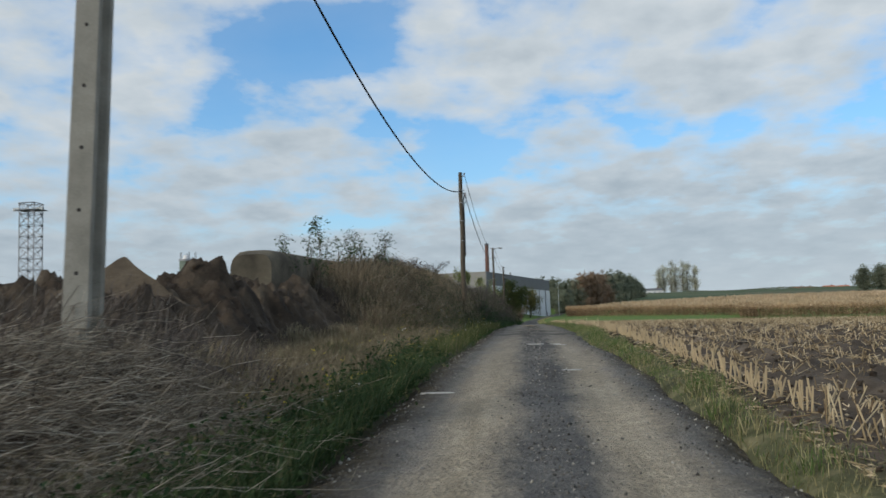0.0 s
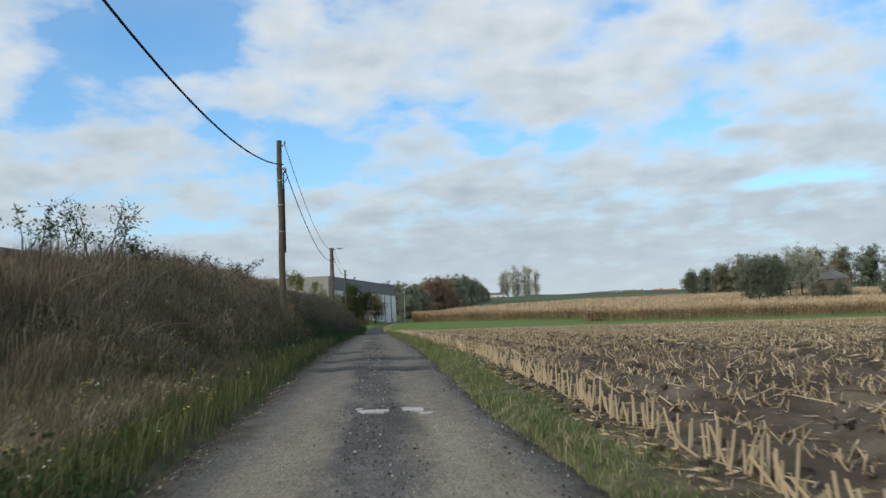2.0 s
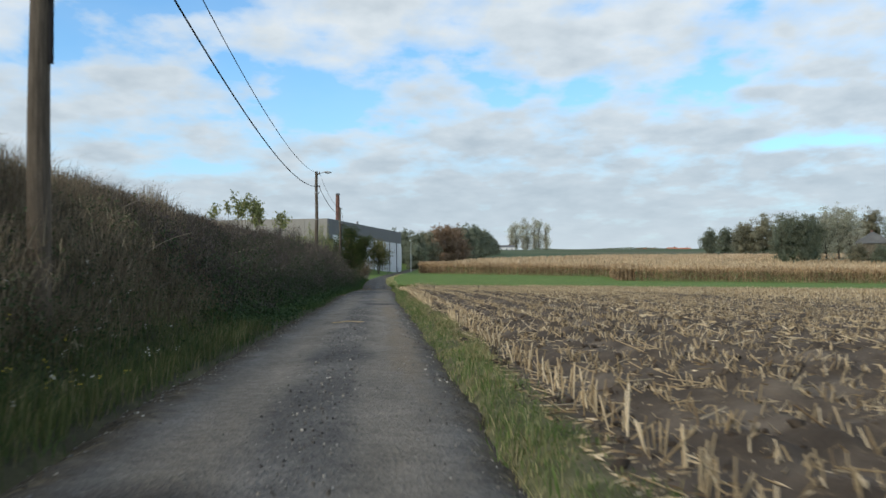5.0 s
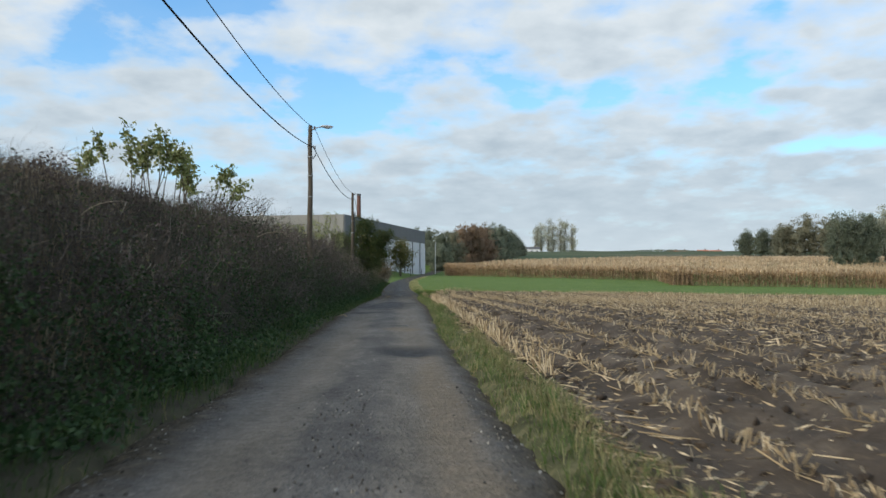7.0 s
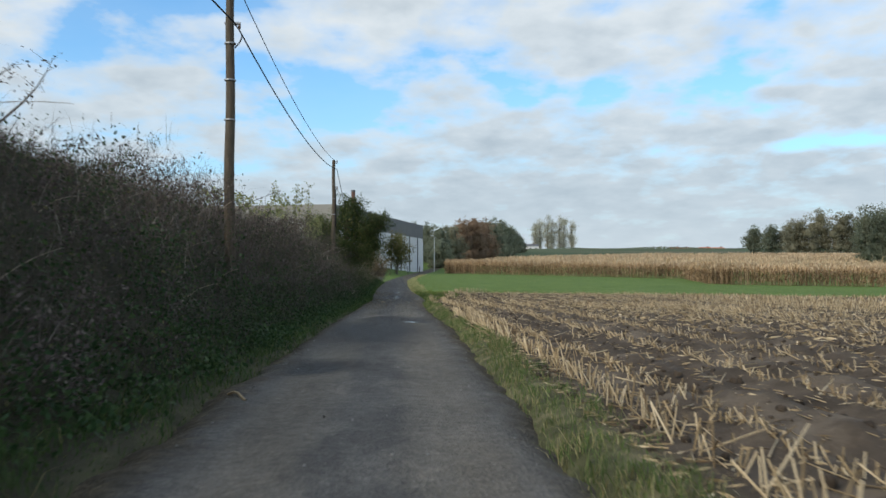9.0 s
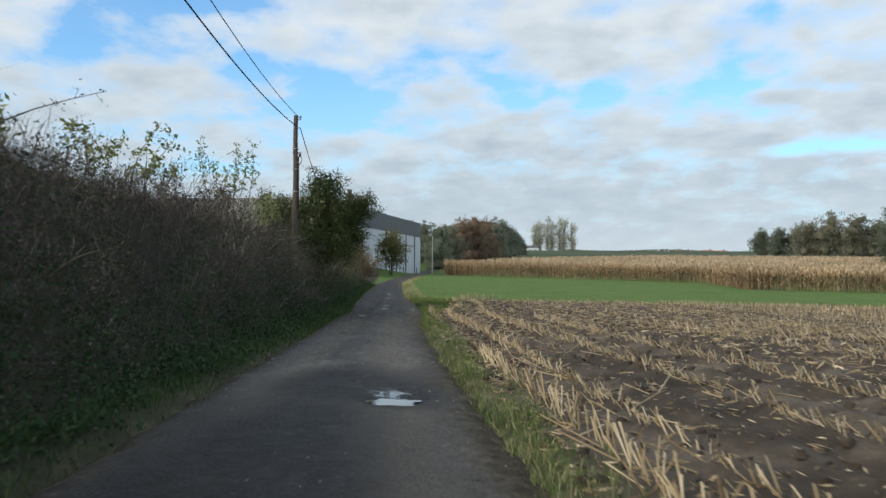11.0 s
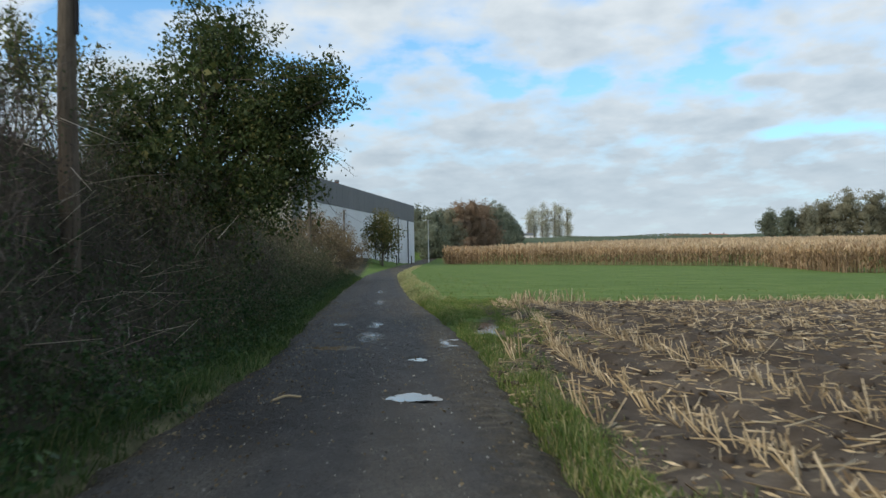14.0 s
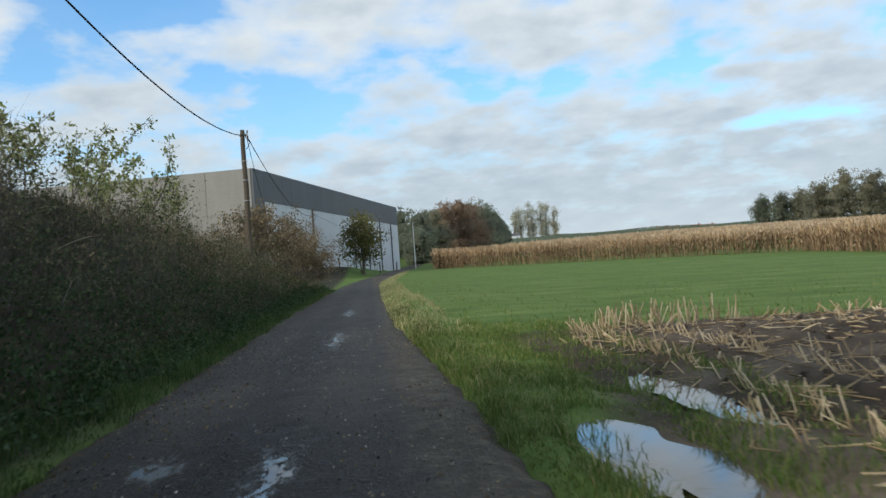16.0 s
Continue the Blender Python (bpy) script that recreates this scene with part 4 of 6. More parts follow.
# ---------------------------------------------------------------- soil heap and clamp wall
def heap_top(x, y):
    """Height of the dug soil: a lumpy ridge, and an apron banked up round the concrete pole."""
    d = -(x + 3.75)
    prof = 1.34 * smooth(0.0, 2.3, d) * (1 - 0.55 * smooth(9, 16, d))
    ends = smooth(4.0, 13.5, y + 0.2 * d) * (1 - smooth(21.0, 25.5, y))
    bumps = 0.16 + sum(a * lumps(x + 0.3 * lumps(x, y, s, k + 40), y, s, k) for a, s, k in ((0.24, 2.3, 11), (0.15, 1.1, 12), (0.11, 0.55, 13), (0.08, 0.30, 14), (0.05, 0.19, 16)))
    apron = 0.96 * np.exp(-((np.minimum(x + 4.5, 0) / 3.5) ** 2 + (np.maximum(x + 4.5, 0) / 1.15) ** 2 + ((y - 7.2) / 2.7) ** 2)) * (1 + 0.10 * lumps(x, y, 0.7, 15))
    ridge = (prof + bumps * smooth(0, 2, d)) * ends + 0.2 * ends * smooth(0, 1.5, d)
    return land(x, y) - 0.25 + np.maximum(ridge, apron + 0.25 * smooth(0.05, 0.3, apron))


def build_heap():
    top = heap_top
    ob = thing("soil_heap", "freshly dug brown soil heap with clods", "soil heap")
    part("earth_mound", mesh_np("earth_mound", *sheet_np(steps((-18, 0), (-11, 0.2), (-3.6, 0.075)), np.arange(3.0, 25.6, 0.085), top), M_SOIL, True), ob, "loose brown earth")
    n = 6500
    x, y = rng.uniform(-11, -3.9, n), rng.uniform(6, 23.5, n)
    mean = sum(top(x + a, y + b) for a, b in ((0.16, 0), (-0.16, 0), (0, 0.16), (0, -0.16))) / 4
    x, y = x[top(x, y) < mean + 0.05], y[top(x, y) < mean + 0.05]
    size = 0.014 + 0.085 * rng.random(len(x)) ** 4
    ob2 = part("clod_litter", clods_np(np.stack([x, y, top(x, y) - 0.01 - 0.7 * size], 1), size, M_SOIL, 0.22), ob, "broken lumps of earth")
    tagged(ob2, kind="stuff")
    # flat slabs tipped onto the heap
    for sx, sy, rot, tilt, w, l in ((-6.25, 12.0, -8, 40, 1.5, 0.8),):
        bm = box_bm(-w / 2, w / 2, -l / 2, l / 2, -0.40, 0.05, 0.03)
        bmesh.ops.subdivide_edges(bm, edges=bm.edges[:], cuts=5, use_grid_fill=True)
        for v in bm.verts:
            v.co += Vector(noise.noise_vector(v.co * 3 + Vector((sx, sy, 0)))) * 0.06
        s = part("slab", bm, ob, "slab of pale packed clay", M_CLAY)
        s.matrix_basis = pose(sx, sy, float(top(sx, sy)) + 0.10, tilt, 36, rot)


def build_wall():
    """Long clamp wall with a rounded top behind the weeds, rising gently along the track."""
    ys = np.concatenate([np.linspace(19.1, 19.5, 4), np.arange(20, 150.1, 1.5)])
    ob = thing("clamp_wall", "long weathered concrete clamp wall with a rounded top", "wall")
    sec = [(0.0, -1.6), (0.02, -0.25), (-0.05, -0.10), (-0.16, -0.02), (-0.35, 0.0), (-0.75, 0.0), (-0.95, -0.03), (-1.06, -0.12), (-1.12, -0.3), (-1.12, -1.6)]
    v, f = [], []
    for i, y in enumerate(ys):
        crest = np.interp(y, [19, 30, 45, 60, 110, 130, 150], [2.35, 2.65, 3.05, 3.15, 3.05, 3.0, 2.5])
        inset = 0.14 * max(0.0, 1 - (y - 19.1) / 0.4)
        for sx, sz in sec:
            v.append((-6.28 - 0.1 * math.sin(y * 0.05) + (sx + 0.56) * (1 - inset) - 0.56, y, crest + sz - inset * 0.8))
    k = len(sec)
    for i in range(len(ys) - 1):
        for j in range(k - 1):
            f.append((i * k + j, i * k + j + 1, (i + 1) * k + j + 1, (i + 1) * k + j))
    part("wall_body", mesh_np("wall_body", v, f, M_WALL, True), ob, "mossy concrete")
    cap = mesh_np("end_face", [v[j] for j in range(k)] , [(0, j, j + 1) for j in range(1, k - 1)], M_WALL)
    part("end_face", cap, ob, "pale concrete end")


# ---------------------------------------------------------------- bank thicket
def bank_points(n, y0, y1, s0=0.0, s1=1.0, puff=0.5, per=1, spread=0.12):
    """Random places over the road face of the bank, in clusters: s is 0 at the foot, 1 at the crest."""
    k = max(1, n // per)
    y = rng.uniform(y0, y1, k)
    s = rng.uniform(s0, s1, k)
    d = 1.05 + 3.6 * s + 0.25 * lumps(y, y * 0, 2.2, 23)
    x = mid_x(y) - half_w(y) - d
    z = ground_z(x, y)
    bush = 0.55 + 0.85 * lumps(x * 1.2, y, 3.0, 21) + 0.45 * lumps(x * 1.2, y, 1.3, 22)
    out = puff * np.clip(bush, 0.05, 1.7) * rng.random(k) ** 0.55 * (0.3 + 0.7 * smooth(0, 0.2, s)) * (1 - 0.92 * smooth(0.44, 0.9, s))
    out = np.minimum(out, np.maximum(0.04, (np.interp(y, [40, 67, 82], [3.0, 3.1, 6.5]) - 0.42 * np.maximum(x + 6.4, 0) + 0.25 * lumps(x, y, 1.7, 24) - z) / 0.80))
    p = np.stack([x + 0.58 * out, y, z + 0.70 * out], 1)
    if per > 1:
        p = np.repeat(p, per, 0) + spread * np.clip(rng.normal(0, 1, (k * per, 3)), -1.7, 1.7) * [1, 1, 0.75]
    return p


def thicket(y0, y1, label, leafmat, twigmat, leaf_n, twig_n, puff, size, low_green=True):
    ob = thing("hedge", label, "hedge", "thickets along the bank")
    p = bank_points(leaf_n, y0, y1, 0.02, 1.03, puff, 14)
    n = len(p)
    tagged(part("leafage", mesh_np("leafage", *leaves_np(p, rand_dirs(n, 0.2), rng.uniform(0.6, 1.3, n) * size, rng.uniform(0.4, 0.75, n) * size), leafmat), ob, "dull brown and dark green leaves"), kind="stuff")
    p = bank_points(leaf_n // 3, y0, y1, -0.05, 0.5, puff * 1.0, 40, 0.26)
    n = len(p)
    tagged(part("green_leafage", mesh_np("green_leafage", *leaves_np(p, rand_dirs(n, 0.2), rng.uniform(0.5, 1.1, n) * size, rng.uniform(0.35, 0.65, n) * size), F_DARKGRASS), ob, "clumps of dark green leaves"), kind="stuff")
    p = bank_points(twig_n, y0, y1, 0.12, 0.9, puff * 1.02, 10, 0.16)
    n = len(p)
    d = np.stack([rng.normal(0.5, 0.8, n), rng.normal(0, 1.0, n), rng.normal(-0.25, 0.5, n)], 1)
    tagged(part("stem_tangle", mesh_np("stem_tangle", *blades_np(p - [0.08, 0, 0.12], d, rng.uniform(0.15, 0.42, n), rng.uniform(0.005, 0.010, n)), twigmat), ob, "tangled dead stems"), kind="stuff")
    if low_green:
        k = int((y1 - y0) * (900 if y0 < 60 else 430))
        p = bank_points(k, y0, y1, -0.16, 0.30, 0.75, 14, 0.13)
        k = len(p)
        tagged(part("undergrowth", mesh_np("undergrowth", *leaves_np(p, rand_dirs(k, 0.3), rng.uniform(0.05, 0.11, k), rng.uniform(0.03, 0.06, k)), F_NETTLE), ob, "green nettles at the foot"), kind="stuff")
    # a few long dead canes that stick out
    m = int((y1 - y0) * 1.2)
    p = bank_points(m, y0, y1, 0.15, 0.9, puff)
    for c in p[:14]:
        q = np.linspace(0, 1, 7)[:, None]
        e = np.array([rng.uniform(0.2, 0.7), rng.normal(0, 0.5), rng.uniform(0.3, 0.8)])
        line = c + e * q + np.array([0.12, 0.05, -0.25]) * q ** 2
        part("cane", mesh_np("cane", *tube(line, np.linspace(0.007, 0.003, 7), 5), F_PALE, True), ob, "bleached bare cane")
    return ob


def weed_fringe(y0, y1, n, hmin, hmax, name, label, mat, s0=0.1, s1=1.0, head=None):
    """Tall dry grass and weed stems standing on the bank."""
    y = rng.uniform(y0, y1, n)
    s = rng.uniform(s0, s1, n)
    x = mid_x(y) - half_w(y) - (0.5 + 4.1 * s)
    base = np.stack([x, y, ground_z(x, y) - 0.03], 1)
    lean = np.stack([rng.normal(0.15, 0.35, n), rng.normal(0, 0.35, n), np.zeros(n)], 1)
    L = rng.uniform(hmin, hmax, n) * (0.8 + 0.3 * lumps(x, y, 3.0, 31))
    ob = thing(name, label, "weeds", kind="stuff", data=mesh_np(name, *blades_np(base, lean, L, rng.uniform(0.005, 0.011, n)), mat))
    if head is not None:
        k = min(n, 240)
        tip = base[:k] + np.array([0, 0, 0.80]) * L[:k, None] + lean[:k] * 0.95 * L[:k, None]
        tip = np.repeat(tip, 4, 0) + rng.normal(0, 0.02, (4 * k, 3))
        me = mesh_np("flower_heads", *leaves_np(tip, rand_dirs(4 * k), 0.022, 0.02), head)
        thing("flower_heads", "small pale flower heads on the weed stems", "flowers", kind="stuff", data=me)
    return ob


def sapling(x, y, top, n_stems, leaf_mat, leaf_len, label, spread=0.8, per=70, dark=False, bare=0.35):
    """A slender many-stemmed shrub with leaves on the upper parts of its stems."""
    g = float(ground_z(x, y)) - 0.1
    ob = thing("shrub", label, "shrub", "saplings on the bank", at=(x, y, g))
    h = top - g
    lv = []
    for i in range(n_stems):
        b = np.array([rng.normal(0, spread * 0.35), rng.normal(0, spread * 0.6), 0])
        tip = b * 1.6 + np.array([rng.normal(0, spread * 0.4), rng.normal(0, spread * 0.5), h * rng.uniform(0.72, 1.0)])
        q = np.linspace(0, 1, 6)[:, None]
        line = b * (1 - q) + tip * q + np.array([0.15, 0.1, 0]) * np.sin(q * 3) * rng.normal()
        rods = [rods_np(line[:-1], line[1:], np.linspace(0.018, 0.006, 5), np.linspace(0.015, 0.004, 5), 4)]
        k = per
        u = rng.uniform(bare, 1.0, k)
        c = np.stack([np.interp(u, q[:, 0], line[:, j]) for j in range(3)], 1)
        off = rand_dirs(k) * rng.uniform(0.03, 0.30, k)[:, None] * np.array([1, 1, 0.7])
        rods.append(rods_np(c, c + off, 0.004, 0.002, 3))
        part("stem", mesh_np("stem", *join_np(*rods), M_BARK), ob, "thin twiggy stem")
        for m in range(3):
            lv.append(c + off * (0.6 + 0.35 * m) + rng.normal(0, 0.03, (k, 3)))
    c = np.concatenate(lv)
    tagged(part("foliage", mesh_np("foliage", *leaves_np(c, rand_dirs(len(c), -0.2), rng.uniform(0.6, 1.3, len(c)) * leaf_len, rng.uniform(0.35, 0.6, len(c)) * leaf_len), leaf_mat), ob), kind="stuff")
    return ob


def build_bank():
    dull = "dense dark brown bramble and weed thicket on the roadside bank"
    thicket(21, 30, "mixed brown weeds and nettles on the low bank", F_OLIVE, F_WITHER, 6000, 7000, 0.4, 0.05, False)
    thicket(30, 48, "brown and grey green weed thicket on the roadside bank", F_OLIVE, F_WITHER, 16000, 14000, 0.75, 0.055, False)
    for y0 in (48, 66, 84, 102):
        thicket(y0, y0 + 18, dull, F_BRAMBLE, F_TWIG, 27000, 17000, 1.3, 0.055)
    thicket(120, 140, "dense green and brown hedge below a roadside tree", F_OLIVE, F_TWIG, 27000, 13000, 1.4, 0.062)
    thicket(140, 160, "dense olive brown hedge on the roadside bank", F_OLIVE, F_WITHER, 25000, 10000, 1.4, 0.066)
    thicket(160, 181, "low end of the brown hedge near the bend", F_OLIVE, F_WITHER, 15000, 8000, 1.2, 0.08)
    weed_fringe(22, 54, 26000, 0.30, 0.80, "dry_grass", "tall dry brown grass standing on the bank", F_WITHER, 0.2, 1.0)
    weed_fringe(7.5, 27, 24000, 0.26, 0.72, "roadside_grass", "withered grey brown grass before the soil heap", F_WITHER, 0.06, 0.52)
    weed_fringe(18, 27, 6000, 0.3, 0.7, "heap_grass", "dry brown grass growing over the end of the soil heap", F_WITHER, 0.4, 1.0)
    weed_fringe(13, 50, 22000, 0.25, 0.6, "drooping_grass", "long drooping green grass at the bank foot", F_DROOP, -0.08, 0.34)
    weed_fringe(3.5, 19, 16000, 0.28, 0.68, "seedhead_weeds", "pale dry weeds gone to seed beside the track", F_SEED, 0.12, 0.6, F_SEED)
    weed_fringe(7.5, 32, 15000, 0.22, 0.55, "mixed_weeds", "yellowing green weeds on the low bank before the soil heap", F_DROOP, 0.0, 0.5)
    weed_fringe(8, 45, 5200, 0.25, 0.6, "tall_weeds", "grey green flowering weeds on the bank", F_NETTLE, 0.0, 0.5, F_PETAL)
    weed_fringe(6, 40, 700, 0.3, 0.6, "yellow_weeds", "weeds with small yellow flowers at the bank foot", F_NETTLE, 0.0, 0.35, F_YELLOW)
    weed_fringe(45, 150, 3000, 0.25, 0.6, "dead_stems", "grey brown dead weed stems standing along the bank", F_TWIG, 0.4, 0.85)
    weed_fringe(150, 182, 5000, 0.7, 1.6, "tall_reeds", "straw coloured tall grass at the end of the hedge", F_DRY, 0.3, 1.05)
    weed_fringe(38, 66, 12000, 0.3, 0.6, "pale_grass", "long grey brown grass bending over the bank", F_WITHER, 0.2, 0.82)
    weed_fringe(60, 79, 1500, 0.35, 0.85, "pale_weeds", "thin pale dry weeds along the top of the bank", F_SEED, 0.95, 1.12)
    # seed heads and saplings that stand out above the bank
    sapling(-6.0, 20.6, 3.35, 6, F_NETTLE, 0.075, "thin leafy sapling growing beside the clamp wall", 0.5, 40, bare=0.5)
    for y, top in ((24.0, 3.1), (25.8, 3.55), (27.2, 3.0), (29.0, 2.85), (31.0, 2.9), (33.5, 3.0), (36.5, 3.2), (41, 3.4)):
        sapling(-5.6 + rng.normal(0, 0.2), y, top, 8, F_BRAMBLE if y > 28 else F_NETTLE, 0.07, "tall dark weed with drooping leaves and seed heads", 0.9, 16, bare=0.6)
    for x, y, top in ((-6.3, 69.8, 4.5), (-6.2, 71.3, 5.0), (-5.9, 72.8, 4.8), (-5.5, 74.3, 4.2)):
        sapling(x, y, top, 6, F_ELDER, 0.15, "pale green leafy elder sapling above the thicket", 0.8, 30, bare=0.62)
    for y, top in ((78, 3.8), (93.5, 3.8)):
        sapling(-5.9, y, top, 7, F_TWIG, 0.05, "bare grey twiggy bush above the thicket", 1.1, 14, bare=0.4)
    for y, top in ((97.5, 4.3), (100.5, 4.4), (104, 4.2)):
        sapling(-5.9, y, top, 5, F_ELDER, 0.14, "pale green leafy elder sapling above the thicket", 1.3, 16, bare=0.55)
    for y, top in ((107.5, 4.0), (110, 4.3), (112.5, 4.1)):
        sapling(-5.9, y, top, 10, F_TWIG, 0.07, "bare grey twiggy bush above the thicket", 1.3, 44, bare=0.3)
    sapling(-6.0, 115.5, 6.0, 7, F_ELDER, 0.13, "tall yellowing sapling with feathery leaves", 1.2, 36, bare=0.5)
    for y, top in ((118.5, 4.5), (120.8, 4.9), (122.6, 5.1)):
        sapling(-5.5, y, top, 9, F_ELDER if y < 120 else F_DROOP, 0.10, "tall yellowing sapling with feathery leaves", 1.2, 46, bare=0.35)
    for y, top in ((138.5, 4.4), (142, 4.7), (145.5, 4.6), (149, 4.3)):
        sapling(-6.0, y, top, 9, F_ELDER, 0.12, "pale green leafy elder bush above the hedge", 1.5, 44, bare=0.4)
    n = 260
    p = bank_points(n, 112, 122, 0.1, 0.75, 1.35)
    a = rng.normal(0.2, 0.7, len(p))
    d = unit(np.stack([np.cos(a), np.sin(a), rng.normal(0.25, 0.4, len(p))], 1))
    L = rng.uniform(0.3, 1.1, len(p))[:, None]
    thing("dead_twigs", "bleached bare twigs sticking out of the hedge", "twigs", kind="stuff",
          data=mesh_np("dead_twigs", *rods_np(p - d * L * 0.3, p + d * L * 0.7, 0.006, 0.002), F_PALE))
    # bleached tangle of dead weeds at the foot of the concrete pole
    n = 1500
    x, y = rng.uniform(-5.0, -2.85, n), 3.6 + 3.2 * rng.random(n)
    hump = 0.62 * smooth(-2.5, -3.7, x) * (1 - smooth(9, 12.5, y))
    c = np.stack([x, y, np.maximum(land(x, y), heap_top(x, y)) + 0.02 + 0.6 * hump * rng.random(n) ** 1.3 * smooth(6.9, 5.2, y)], 1)
    a = rng.normal(0.3, 0.36, n)
    d = np.stack([np.cos(a), np.sin(a), rng.normal(0.32, 0.22, n)], 1)
    L = (0.3 + 0.85 * rng.random(n) ** 1.7)[:, None]
    bend = np.stack([rng.normal(0, 0.16, n), rng.normal(0, 0.2, n), rng.uniform(-0.75, -0.15, n)], 1)
    rods, tw = [], np.linspace(0, 1, 6)
    for k in range(5):
        p, q = (c + d * L * u + bend * L * u * u + 0.012 * rng.normal(size=(n, 3)) * (u > 0) for u in (tw[k], tw[k + 1]))
        rods.append(rods_np(p, q, 0.0046 - 0.0006 * k, 0.0040 - 0.0006 * k))
        if k > 0:
            e = unit(d + rng.normal(0, 0.55, (n, 3)))
            rods.append(rods_np(q, q + e * rng.uniform(0.06, 0.24, (n, 1)), 0.0018, 0.0009))
    thing("dead_weed_tangle", "bleached tangle of dead weed stems around the pole", "weeds", kind="stuff",
          data=mesh_np("dead_weed_tangle", *join_np(*rods), F_PALE))
    n = 3500
    x, y = rng.uniform(-5.8, -3.0, n), rng.uniform(2.0, 11, n)
    hump = 0.6 * smooth(-2.4, -3.6, x) * (1 - smooth(9, 12.5, y))
    c = np.stack([x, y, np.maximum(land(x, y), heap_top(x, y)) + 0.6 * hump * rng.random(n)], 1)
    thing("dry_undergrowth", "brown dry undergrowth below the dead stems", "weeds", kind="stuff",
          data=mesh_np("dry_undergrowth", *blades_np(c, rng.normal(0.5, 0.8, (n, 3)) * [1, 1, 0], rng.uniform(0.12, 0.4, n), 0.010), F_TWIG))
    n = 17000
    x, y = rng.uniform(-3.5, -2.1, n), rng.uniform(1.0, 13, n)
    keep = lumps(x, y, 1.8, 71) + rng.normal(0, 0.4, n) > 0.9 - 1.9 * smooth(-3.4, -2.5, x) + 1.1 * smooth(6.5, 9, y) * smooth(-2.3, -2.7, x)
    x, y = x[keep], y[keep]
    c = np.stack([x, y, land(x, y) - 0.02], 1)
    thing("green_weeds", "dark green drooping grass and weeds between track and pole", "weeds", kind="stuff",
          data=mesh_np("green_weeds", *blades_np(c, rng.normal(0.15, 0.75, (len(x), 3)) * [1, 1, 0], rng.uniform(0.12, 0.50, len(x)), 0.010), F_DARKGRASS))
    n = 6000
    x, y = np.repeat(rng.uniform(-2.9, -2.05, n // 10), 10) + rng.normal(0, 0.09, n), np.repeat(2.0 + 14 * rng.random(n // 10) ** 2.2, 10) + rng.normal(0, 0.09, n)
    c = np.stack([x, y, land(x, y) + rng.uniform(0.05, 0.46, n) * (0.25 + 0.75 * smooth(-1.9, -2.8, x))], 1)
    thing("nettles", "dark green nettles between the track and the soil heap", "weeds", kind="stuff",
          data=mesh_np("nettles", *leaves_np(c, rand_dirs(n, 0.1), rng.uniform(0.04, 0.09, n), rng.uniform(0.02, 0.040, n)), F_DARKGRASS))


